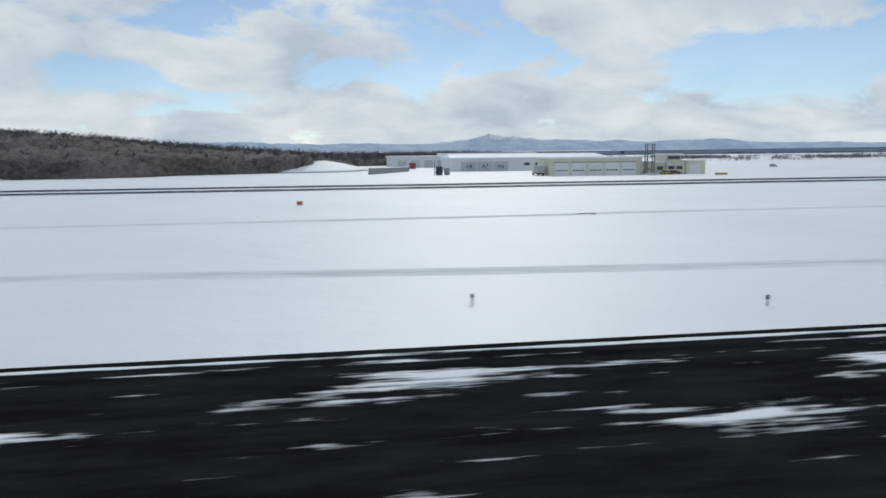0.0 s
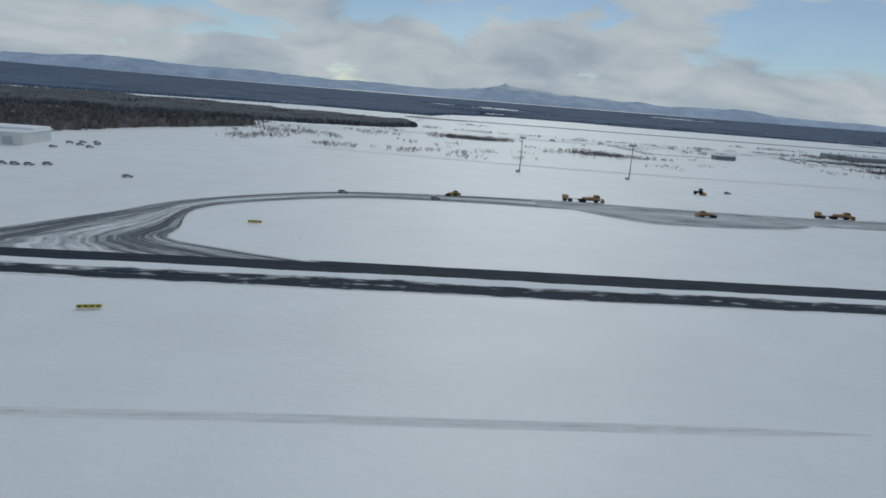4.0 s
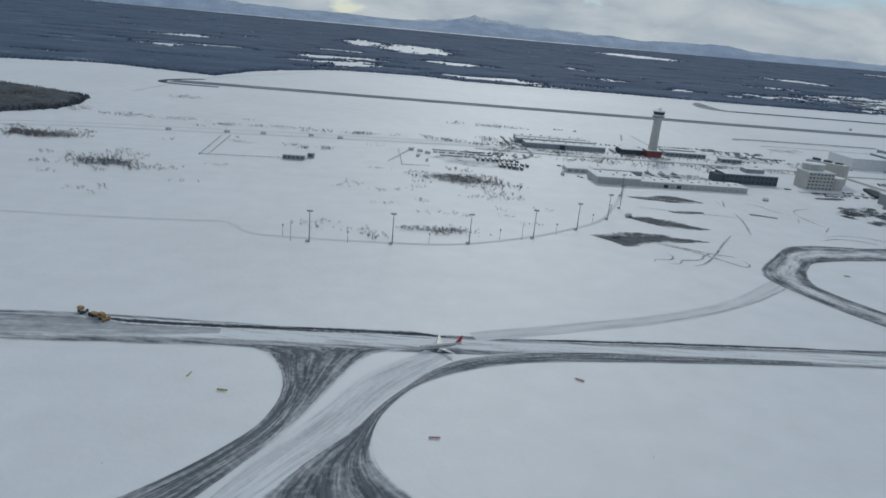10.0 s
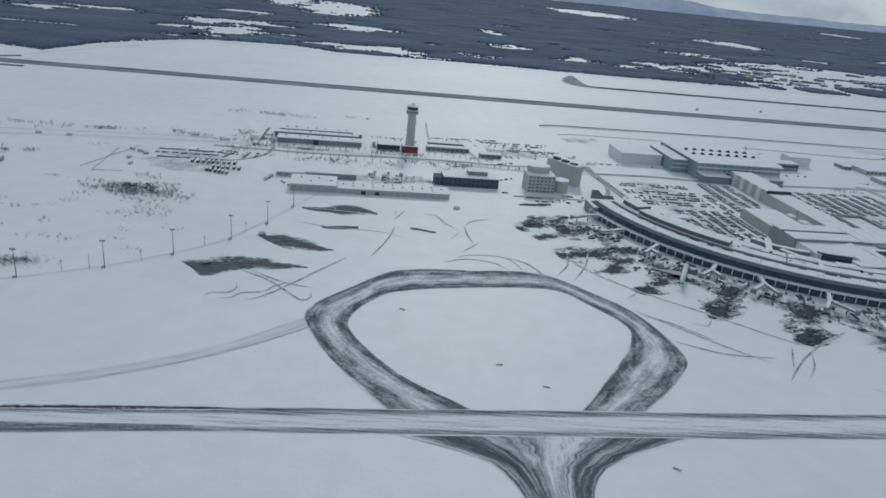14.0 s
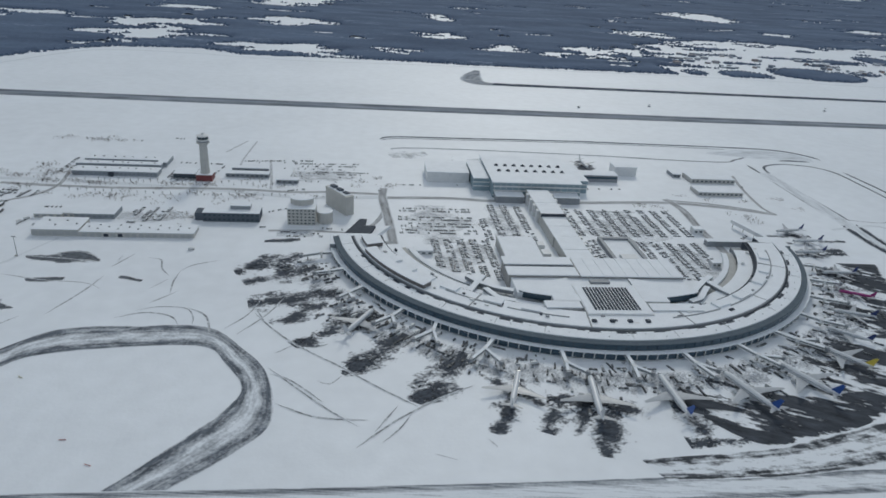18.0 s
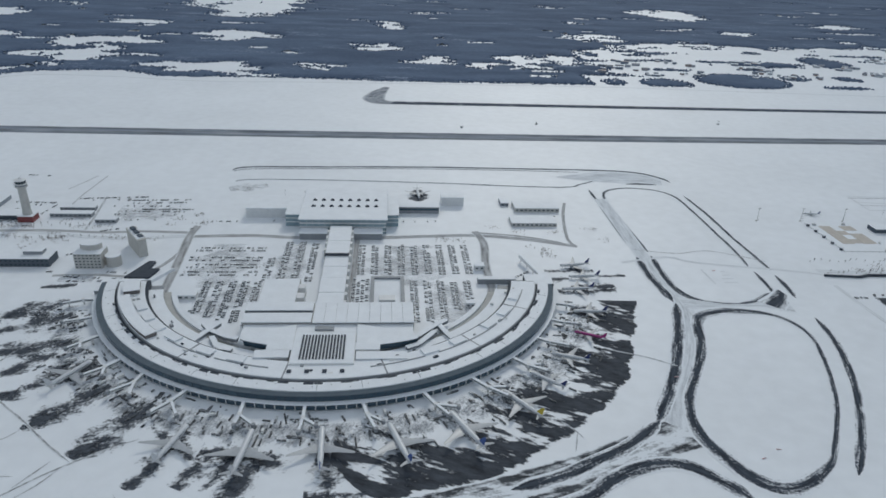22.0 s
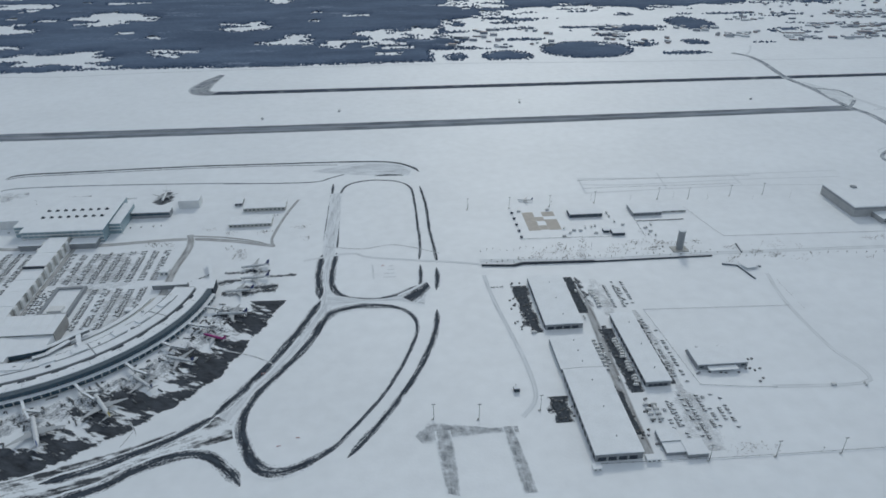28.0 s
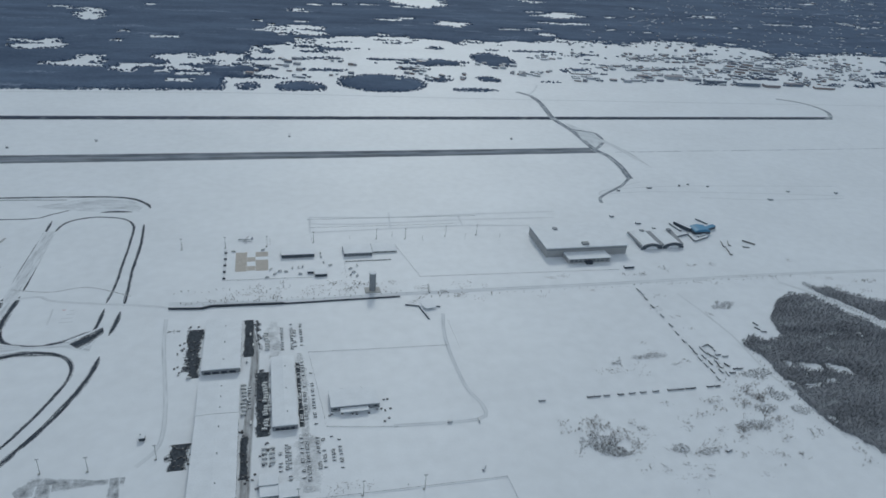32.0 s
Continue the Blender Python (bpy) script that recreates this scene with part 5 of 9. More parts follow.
thin = []
for cx, cy, rx, ry in SPARSE:
    thin += scatter(sparse, cx - rx * 1.3, cx + rx * 1.3, cy - ry * 1.3, cy + ry * 1.3, 2.7, 1.0)
plant("scattered_scrub", [(x, y, z, wood_rng.uniform(0.7, 1.9)) for x, y, z, r, h in thin], BUSHES, MAT_BUSH, "thin brown scrub growing through the snow", "bushes")
spots = []
for cx, cy, rx, ry in THICK:
    spots += scatter(dense, cx - rx * 1.3, cx + rx * 1.3, cy - ry * 1.3, cy + ry * 1.3, 1.15, 1.0)
plant("scrub_patches", [(x, y, z, wood_rng.uniform(0.8, 1.7)) for x, y, z, r, h in spots], BUSHES, MAT_UNDERGROWTH, "dense grey scrub patches in the snow", "bushes")
# street and field trees standing singly
singles = [(x, 349 + 2.5 * math.sin(x * 0.7), 0.05, wood_rng.uniform(1.6, 2.6)) for x in range(1074, 1250, 4)] + [(x, 366 + 2 * math.sin(x), 0.05, wood_rng.uniform(1.6, 2.6)) for x in range(1072, 1160, 5)]
singles += [(x, 338 + 1.5 * math.sin(x), 0.05, wood_rng.uniform(1.4, 2.4)) for x in range(1250, 1600, 7)]
singles += [(x, 420 + 2 * math.sin(x), 0.05, wood_rng.uniform(2.0, 3.0)) for x in range(456, 600, 4)] + [(x, 399 + 2 * math.sin(x * 1.3), 0.05, wood_rng.uniform(2.0, 3.0)) for x in range(470, 600, 5)]
singles += [(1594 + 1.05 * k, 309 - 1.95 * k, 0.05, wood_rng.uniform(1.8, 2.8)) for k in range(0, 30)]
singles += [(1269.5 + 0.02 * k, 305 - 3 * k, 0.05, wood_rng.uniform(0.7, 1.5)) for k in range(12)] + [(1482 + 0.3 * math.sin(k), 245 - 4.6 * k, 0.05, wood_rng.uniform(1.2, 2.2)) for k in range(20)]
singles += [(1439 + 1.2 * math.sin(k * 2.1), 333 - 4.4 * k, 0.05, wood_rng.uniform(0.7, 1.5)) for k in range(30)]
plant("roadside_trees", singles, BARE, MAT_BARK, "single bare trees along snowy roads")

# ---- airfield things ----
def light_mast(h, heads):
    t = thing("light_mast", 0, 0, 0, "tall grey steel lamp mast standing in snow", "lamp mast", "apron lamp masts")
    part("base_box", Shape().box(-1.1, -0.2, -0.35, 0.35, 0, 0.75, 0.08), MAT_CONCRETE, t, "small concrete cabinet")
    part("pole", Shape().cone(0, 0, 0, h, 0.17, 0.09, 8), MAT_STEEL, t)
    part("crossarm", Shape().box(-0.9, 0.9, -0.09, 0.09, h - 0.1, h + 0.1), MAT_STEEL, t)
    for i in range(heads):
        x = -0.75 + 1.5 * i / max(1, heads - 1)
        part("lamp_head", Shape().box(x - 0.18, x + 0.18, -0.3, 0.12, h + 0.1, h + 0.42, 0.05), MAT_GREY, t)
    return t


MASTS = [(189.7, 208.5), (223.9, 208.5), (343.9, 213.6), (370.5, 215.8), (396.7, 220.5), (421.3, 231.0), (441.4, 245.1), (459.6, 263.4), (471.8, 283.2), (480.9, 307.4),
         (1023.7, 192.4), (1047, 190.2), (1080, 193.9), (1153.2, 151.8), (1186.5, 151.4), (1219.2, 150.5)]
first_mast = light_mast(10.2, 4)
first_mast.matrix_basis = pose(*MASTS[0], 0)
for x, y in ((1071.4, 436), (1106.2, 436), (1140.4, 436), (1180, 440), (1236, 442), (1262, 440), (1300, 442), (1330, 443)):
    copy_thing(first_mast, pose(x, y, 0, 0, 0, 0))
for x, y in MASTS[1:]:
    copy_thing(first_mast, pose(x, y, 0, 0, 0, 0))


def marker_post(h, size):
    t = thing("marker_post", 0, 0, 0, "thin steel post with a small dark head", "post", "small posts along the patrol road")
    part("post", Shape().cone(0, 0, 0, h, 0.07, 0.05, 6), MAT_STEEL, t)
    part("head", Shape().cone(0, 0, h, h + size, size * 0.4, size * 0.5, 8), MAT_DARK, t)
    return t


first_post = marker_post(3.4, 0.5)
first_post.matrix_basis = pose(382.8, 217.7, 0)
for x, y in ((408.4, 227.4), (431.6, 238.5), (450.7, 255.6), (335, 218.5), (356, 215), (1069.9, 211.1), (1210.2, 151.8), (464, 273)):
    copy_thing(first_post, pose(x, y, 0))
tall_post = marker_post(5.6, 0.2)
tall_post.matrix_basis = pose(416.8, 229.5, 0)
for x, y in ((338, 214), (1106.6, 434.3), (1143, 440), (1178.4, 445), (1212, 442.5), (1250.7, 445), (1277, 436), (1317, 435), (1350, 434.5), (1071.8, 435), (640, 452), (712, 478)):
    copy_thing(tall_post, pose(x, y, 0))


def edge_light():
    t = thing("edge_light", 0, 0, 0, "small dark runway edge light above the snow", "runway light", "runway and taxiway edge lights")
    part("stem", Shape().cone(0, 0, 0, 0.16, 0.02, 0.018, 6), MAT_STEEL, t)
    part("lamp", Shape().cone(0, 0, 0.16, 0.25, 0.05, 0.035, 8), MAT_DARK, t)
    return t


first_light = edge_light()
first_light.matrix_basis = pose(4.2, 17.4, 0)
for x, y in ((16.9, 16.0), (30.2, 16.0), (11.0, 15.9), (36.7, 15.6), (72.2, 18.6), (78.3, 24.3), (80.3, 31.7), (78.7, 40.7), (80.0, 40.4), (77.4, 40.8), (79.7, 48.8), (97.6, 40.6), (97.8, 32.4), (100.3, 25.1),
             (136.2, 97.2), (96, 40.5), (101, 40.8), (-12, 16.2), (-30, 16), (-48, 16), (322, 97), (300, 104), (414, 101), (430, 118), (467, 109), (532, 130), (540, 118), (575, 110)):
    copy_thing(first_light, pose(x, y, 0))
for x, y in ((89.3, 29.3), (89.2, 26.4), (88.4, 23.1), (89.8, 23.1), (89.2, 34.7)):
    tagged(copy_thing(first_light, pose(x, y, 0) @ Matrix.Diagonal((0.9, 0.9, 0.3, 1.0))), "low taxiway light almost buried in snow")


def airfield_sign(w, h, mat, label, panels, edge=MAT_DARK):
    """A board of several panels on short legs, with bars in place of its writing."""
    t = thing("airfield_sign", 0, 0, 0, label, "sign", "airfield signs")
    for x in (-w * 0.35, 0, w * 0.35):
        part("leg", Shape().cone(x, 0, 0, 0.1, 0.04, 0.04, 6), MAT_STEEL, t)
    part("board", Shape().box(-w / 2, w / 2, -0.07, 0.07, 0.08, 0.08 + h), mat, t)
    for i in range(panels):
        x = -w / 2 + w * (i + 0.5) / panels
        part("lettering", Shape().box(x - w / panels * 0.28, x + w / panels * 0.28, -0.085, -0.072, 0.08 + h * 0.28, 0.08 + h * 0.72), edge, t, "dark bar of unreadable lettering")
    part("snow_cap", Shape().box(-w / 2, w / 2, -0.09, 0.09, 0.08 + h, 0.12 + h, 0.02), MAT_ROOF_SNOW, t)
    return t


yl, rd = "yellow airfield sign board half buried in snow", "red airfield sign board half buried in snow"
MAT_TEXTWHITE = material("white_lettering", (0.7, 0.7, 0.7), 0.5, vary=0.05)
y_sign = airfield_sign(2.0, 0.32, MAT_YELLOW, yl, 4)
y_sign.matrix_basis = pose(70.8, 50.2, 0)
for x, y, a in ((58.7, 99.5, 0), (121.5, 64.5, 12), (128.6, 106.8, 0), (335.6, 120.2, -8), (328.1, 125.9, 78), (292.7, 64.7, -38), (597, 114, 5), (604, 106, 5), (525.6, 206.5, -30)):
    copy_thing(y_sign, pose(x, y, 0, 0, 0, a))
part("location_panel", Shape().box(-1.004, -0.48, -0.09, 0.075, 0.085, 0.395), MAT_DARK, y_sign, "black end panel of the sign")
r_sign = airfield_sign(2.1, 0.32, MAT_SIGNRED, rd, 3, MAT_TEXTWHITE)
r_sign.matrix_basis = pose(107.2, 41.4, 0)
for x, y, a in ((408.4, 128.4, -35), (375.1, 105.7, 0), (588.9, 124.8, -35), (564.7, 160.2, -20), (553, 172, 0), (931, 238, 0), (1000, 352, 0), (955, 186, 0), (946, 181, 20)):
    copy_thing(r_sign, pose(x, y, 0, 0, 0, a))
marker_box = thing("marker_box", -1.8, 52.4, 0, "small red marker box on the snow", "marker")
part("box", Shape().box(-0.2, 0.2, -0.14, 0.14, 0.06, 0.32, 0.03), MAT_SIGNRED, marker_box)
part("snow_cap", Shape().box(-0.19, 0.19, -0.13, 0.13, 0.32, 0.36, 0.02), MAT_ROOF_SNOW, marker_box)
def letters(text, size, mat, parent, m, label):
    """Lettering in Blender's own font as one mesh part."""
    cu = bpy.data.curves.new("lettering", "FONT")
    cu.body, cu.size, cu.align_x, cu.align_y, cu.extrude = text, size, "CENTER", "CENTER", 0.004
    ob = bpy.data.objects.new("lettering_curve", cu)
    scene.collection.objects.link(ob)
    me = bpy.data.meshes.new_from_object(ob)
    bpy.data.objects.remove(ob)
    bpy.data.curves.remove(cu)
    me.materials.clear()
    me.materials.append(mat)
    me.transform(m)
    return part("lettering", me, mat, parent, label)


d_sign = airfield_sign(0.8, 0.5, MAT_YELLOW, "yellow taxiway sign board with a red end on the snow", 0)
letters("A7", 0.42, MAT_DARK, d_sign, pose(-0.08, -0.082, 0.33, 90, 0, 0), "black characters")
d_sign.matrix_basis = pose(29.8, 22.8, 0, 0, 0, 62)
part("side_panel", Shape().box(-0.46, -0.403, -0.17, 0.17, 0.06, 0.6), MAT_SIGNRED, d_sign, "red end panel")
wind = thing("wind_marker", 60.3, 37.1, 0, "dark lozenge marker on a short post", "marker")
part("post", Shape().cone(0, 0, 0, 0.25, 0.05, 0.04, 6), MAT_STEEL, wind)
part("lozenge", Shape().loft([[(0.02 * math.cos(a), 0.02 * math.sin(a), 0.25) for a in (0, 1.57, 3.14, 4.71)], [(0.11 * math.cos(a), 0.08 * math.sin(a), 0.55) for a in (0, 1.57, 3.14, 4.71)], [(0.02 * math.cos(a), 0.02 * math.sin(a), 0.85) for a in (0, 1.57, 3.14, 4.71)]]), MAT_RED, wind)
# the painted edge line of the runway is seen as an orange stripe of dyed snow
MAT_STRIPE = material("orange_dyed_snow", (0.5, 0.17, 0.05), 0.8, vary=0.3, scale=0.6)
stripe = Shape()
for k in range(60):
    x = 26 + k * 1.0
    stripe.box(x, x + 1.0, 13.86 + 0.03 * math.sin(k * 1.7), 14.04 + 0.04 * math.sin(k * 2.3), 0, 0.05, 0.02)
structure("trim_runway_stripe", stripe, MAT_STRIPE, "orange dyed line along the runway edge", "marking")


def wheel(t, x, y, r, w=0.3):
    s = Shape()
    n = 12
    ring = [[(x + r * math.cos(6.283 * i / n), yy, r + r * math.sin(6.283 * i / n)) for i in range(n)] for yy in (y - w / 2, y + w / 2)]
    return part("wheel", s.loft(ring), MAT_BLACK, t)


MAT_SILVERISH = material("worn_grey_paint", (0.4, 0.4, 0.4), 0.6, vary=0.15)


def snow_plough(label, towing=True):
    """A plough truck, with or without a towed sweeper, heading along x."""
    t = thing("snow_plough", 0, 0, 0, label, "snow plough", "snow ploughs on the taxiway")
    part("chassis", Shape().box(-2.6, 2.4, -0.45, 0.45, 0.45, 0.7), MAT_DARK, t)
    part("cab", Shape().loft([[(1.0, -0.55, 0.7), (2.4, -0.55, 0.7), (2.4, 0.55, 0.7), (1.0, 0.55, 0.7)], [(1.0, -0.55, 1.25), (2.4, -0.55, 1.25), (2.4, 0.55, 1.25), (1.0, 0.55, 1.25)], [(1.05, -0.5, 1.75), (2.15, -0.5, 1.75), (2.15, 0.5, 1.75), (1.05, 0.5, 1.75)]]), MAT_ORANGE, t)
    part("cab_window", Shape().box(1.15, 2.1, -0.57, 0.57, 1.27, 1.6), MAT_GLASS, t, "dark cab glazing")
    part("hopper", Shape().loft([[(-1.6, -0.45, 0.75), (0.8, -0.45, 0.75), (0.8, 0.45, 0.75), (-1.6, 0.45, 0.75)], [(-1.7, -0.5, 1.15), (0.85, -0.5, 1.3), (0.85, 0.5, 1.3), (-1.7, 0.5, 1.15)]]), MAT_ORANGE, t)
    part("beacon", Shape().cone(1.6, 0, 1.75, 1.95, 0.12, 0.1, 8), MAT_YELLOW, t)
    blade = Shape()
    prof = [(3.0, 0.06), (3.25, 0.25), (3.28, 0.7), (3.1, 1.0)]
    blade.loft([[(x - 0.05, y0, z) for x, z in prof] + [(x + 0.05 - 0.12, y0, z) for x, z in reversed(prof)] for y0 in (-1.1, 1.1)])
    part("plough_blade", blade, MAT_ORANGE, t, "curved steel plough blade")
    part("push_frame", Shape().box(2.4, 3.05, -0.3, 0.3, 0.4, 0.55), MAT_STEEL, t)
    for x in (1.6, -1.2, -2.0):
        for y in (-0.45, 0.45):
            wheel(t, x, y, 0.36)
    if not towing:
        return t
    part("drawbar", Shape().bar((-2.6, 0, 0.6), (-4.0, 0, 0.6), 0.16), MAT_STEEL, t)
    part("sweeper_body", Shape().box(-6.2, -5.0, -0.5, 0.5, 0.6, 1.5, 0.12), MAT_ORANGE, t)
    part("sweeper_frame", Shape().box(-5.0, -4.0, -0.35, 0.35, 0.6, 0.8), MAT_SILVERISH, t)
    part("sweeper_brush", Shape().loft([[(-4.5 + 0.35 * math.cos(a), y0, 0.36 + 0.35 * math.sin(a)) for a in [6.283 * i / 10 for i in range(10)]] for y0 in (-1.05, 1.05)]), MAT_DARK, t, "dark bristle roller")
    for y in (-0.45, 0.45):
        wheel(t, -5.7, y, 0.34)
    return t


plough = snow_plough("orange-yellow snow plough truck towing a sweeper")
large = Matrix.Scale(0.98, 4)
plough.matrix_basis = pose(193.6, 152.1, 0, 0, 0, 0) @ large
for x, y, a in ((252.6, 150.8, -2), (302, 150.6, -32)):
    copy_thing(plough, pose(x, y, 0, 0, 0, a) @ large)
lone = snow_plough("orange-yellow snow plough truck without a trailer", False)
lone.matrix_basis = pose(215.7, 140.8, 0, 0, 0, 184) @ Matrix.Scale(0.78, 4)
copy_thing(lone, pose(162.5, 148.6, 0, 0, 0, 35) @ Matrix.Scale(0.8, 4))


def tractor():
    t = thing("tractor", 0, 0, 0, "dark small tractor working in deep snow", "tractor")
    part("body", Shape().box(-0.2, 1.3, -0.35, 0.35, 0.5, 1.0, 0.1), MAT_DARK, t)
    part("cab", Shape().box(-0.9, 0.1, -0.5, 0.5, 0.6, 1.6, 0.12), MAT_GLASS, t)
    part("roof", Shape().box(-0.95, 0.15, -0.55, 0.55, 1.6, 1.7, 0.04), MAT_RED, t)
    for x, r in ((-0.6, 0.55), (0.9, 0.38)):
        for y in (-0.55, 0.55):
            wheel(t, x, y, r, 0.35)
    part("blower", Shape().box(-1.9, -1.0, -0.8, 0.8, 0.1, 0.7, 0.1), MAT_ORANGE, t)
    return t


tractor().matrix_basis = pose(233.3, 181.4, 0, 0, 0, 160)


def small_car(color, label, group=""):
    t = thing("car", 0, 0, 0, label, "car", group)
    body = Shape().loft([[(-1.0, -0.39, 0.16), (1.0, -0.39, 0.16), (1.0, 0.39, 0.16), (-1.0, 0.39, 0.16)], [(-1.02, -0.4, 0.36), (1.02, -0.4, 0.34), (1.02, 0.4, 0.34), (-1.02, 0.4, 0.36)], [(-0.98, -0.37, 0.44), (0.95, -0.37, 0.4), (0.95, 0.37, 0.4), (-0.98, 0.37, 0.44)]])
    part("body", body, color, t)
    part("cabin", Shape().loft([[(-0.9, -0.36, 0.43), (0.45, -0.36, 0.42), (0.45, 0.36, 0.42), (-0.9, 0.36, 0.43)], [(-0.7, -0.29, 0.66), (0.1, -0.29, 0.66), (0.1, 0.29, 0.66), (-0.7, 0.29, 0.66)]]), MAT_GLASS, t, "dark car windows")
    part("roof_snow", Shape().box(-0.72, 0.12, -0.3, 0.3, 0.66, 0.74, 0.03), MAT_ROOF_SNOW, t)
    for x in (-0.62, 0.62):
        for y in (-0.36, 0.36):
            wheel(t, x, y, 0.15, 0.12)
    return t


MAT_CARPAINT = material("car_paint", (0.10, 0.11, 0.13), 0.35, vary=0.1, scale=1, random_tone=0.7)
MAT_CARRED = material("red_car_paint", (0.3, 0.03, 0.04), 0.35, vary=0.1)
MAT_SILVER = material("silver_paint", (0.4, 0.41, 0.42), 0.35, metal=0.3, vary=0.08)
van = small_car(MAT_SILVER, "silver estate car on the taxiway edge")
van.matrix_basis = pose(140, 142.5, 0, 0, 0, 10)
copy_thing(van, pose(158.5, 142.3, 0, 0, 0, 5))
copy_thing(van, pose(244.7, 187.4, 0, 0, 0, 15))
tagged(copy_thing(van, pose(98, 145, 0, 0, 0, 30)), "silver car parked beside the turn-off")

# ---- fire station and sheds beside the first stretch ----
station = thing("fire_station", 0, 0, 0, "low cream fire station with a row of white doors", "building", kind="thing")
w = Shape()
w.box(34.6, 50.2, 109, 116, 0, 2.75)
w.box(50.2, 54.6, 109.4, 116, 0, 2.0)
w.box(54.6, 57.9, 109.2, 115, 0, 2.05)
w.box(57.9, 61.3, 108.8, 114, 0, 2.15)
part("wall", w, MAT_STATION, station)
part("upper_room", Shape().box(54.8, 57.4, 109.8, 114, 2.05, 3.15), MAT_STATION, station)
rf = Shape()
for b in ((34.4, 50.4, 108.9, 116.2, 2.75, 2.95), (50.4, 54.6, 109.3, 116.2, 2.0, 2.15), (54.6, 57.6, 109.5, 114.2, 3.15, 3.35), (57.7, 61.4, 108.7, 114.2, 2.15, 2.3)):
    rf.box(*b, 0.06)
part("roof", rf, MAT_ROOF_SNOW, station, "flat roof under snow")
for i in range(5):
    x = 35.4 + i * 2.85
    d = part("door", Shape().box(x, x + 2.35, 108.93, 108.99, 0, 2.0), MAT_WHITE, station, "white roller door")
    for j in range(4):
        part("window", Shape().box(x + 0.2 + j * 0.52, x + 0.56 + j * 0.52, 108.9, 108.928, 0.72, 0.9), MAT_GLASS, d)
    part("lintel_panel", Shape().box(x - 0.12, x + 2.47, 108.95, 108.995, 2.05, 2.2), MAT_GREY, station)
d = part("door", Shape().box(50.2, 51.6, 109.33, 109.39, 0, 1.4), MAT_WHITE, station, "small white roller door")
part("door", Shape().box(58.5, 60.4, 108.73, 108.79, 0, 1.5), MAT_WHITE, station, "white side door")
for x, z in ((55.0, 0.75), (56.4, 0.75), (55.1, 2.4), (56.2, 2.4), (53.0, 0.7)):
    wn_ = part("window", Shape().box(x, x + 1.0, (109.13 if z < 2 else 109.72), (109.19 if z < 2 else 109.79), z, z + 0.55), MAT_GLASS, station)
    part("frame", Shape().box(x - 0.06, x + 1.06, (109.15 if z < 2 else 109.74), (109.195 if z < 2 else 109.795), z - 0.07, z), MAT_WHITE, wn_)
hose = thing("drill_tower", 51.2, 108.2, 0, "open steel drill tower before the station", "tower")
for x in (-0.6, 0.6):
    for y in (-0.4, 0.4):
        part("leg", Shape().bar((x, y, 0), (x, y, 4.9), 0.14), MAT_STEEL, hose)
for k in range(5):
    z = 0.9 + k * 1.0
    part("platform", Shape().box(-0.66, 0.66, -0.46, 0.46, z, z + 0.08), MAT_STEEL, hose)
part("footing", Shape().box(-0.9, 0.9, -0.7, 0.7, 0, 0.3, 0.05), MAT_CONCRETE, hose)
fire_truck = small_car(MAT_CARRED, "dark red car before the cream station")
fire_truck.matrix_basis = pose(55.5, 107.9, 0, 0, 0, 5)
MAT_CARYELLOW = material("yellow_car_paint", (0.5, 0.34, 0.04), 0.4, vary=0.1)
small_car(MAT_CARYELLOW, "yellow car before the cream station").matrix_basis = pose(53.6, 107.6, 0, 0, 0, 90)


def box_truck(label, mat, loc):
    t = thing("box_truck", *loc[:3], label, "truck", turn=loc[3])
    part("cargo_box", Shape().box(-1.6, 0.7, -0.5, 0.5, 0.45, 1.6, 0.04), mat, t)
    part("cab", Shape().box(0.75, 1.5, -0.46, 0.46, 0.35, 1.25, 0.12), MAT_WHITE, t)
    part("windscreen", Shape().box(1.44, 1.53, -0.4, 0.4, 0.8, 1.1), MAT_GLASS, t)
    part("chassis", Shape().box(-1.6, 1.4, -0.35, 0.35, 0.25, 0.45), MAT_DARK, t)
    for x in (-1.1, 1.05):
        for y in (-0.42, 0.42):
            wheel(t, x, y, 0.23, 0.18)
    return t


box_truck("white and grey box truck beside the station", MAT_SILVER, (33.4, 111.5, 0, 95))
box_truck("dark red truck beside the long shed", MAT_CARRED, (18.9, 171.5, 0, 100))
shed_a = thing("grey_shed", 0, 0, 0, "long grey shed with lettered doors", "building")
part("wall", Shape().box(24.2, 58.2, 144.5, 158, 0, 2.6), MAT_WHITE, shed_a)
part("roof", Shape().loft([[(23.9, 144.2, 2.6), (58.5, 144.2, 2.6), (58.5, 158.3, 2.6), (23.9, 158.3, 2.6)], [(23.9, 144.3, 2.85), (58.5, 144.3, 2.85), (58.5, 158.2, 2.85), (23.9, 158.2, 2.85)], [(24.4, 150.9, 3.6), (58.0, 150.9, 3.6), (58.0, 151.6, 3.6), (24.4, 151.6, 3.6)]]), MAT_ROOF_SNOW, shed_a)
MAT_DOORGREY = material("grey_door", (0.5, 0.52, 0.53), 0.6, vary=0.08)


def writing(word, x, y, z, size, mat, parent):
    c = bpy.data.curves.new("lettering", "FONT")
    c.body, c.size, c.align_x, c.extrude = word, size, "CENTER", 0.01
    tmp = bpy.data.objects.new("lettering", c)
    scene.collection.objects.link(tmp)
    me = bpy.data.meshes.new_from_object(tmp.evaluated_get(bpy.context.evaluated_depsgraph_get()))
    bpy.data.objects.remove(tmp)
    me.materials.clear()
    me.materials.append(mat)
    ob = part("lettering", me, mat, parent)
    ob.matrix_basis = pose(x, y, z, 90, 0, 0)
    return ob


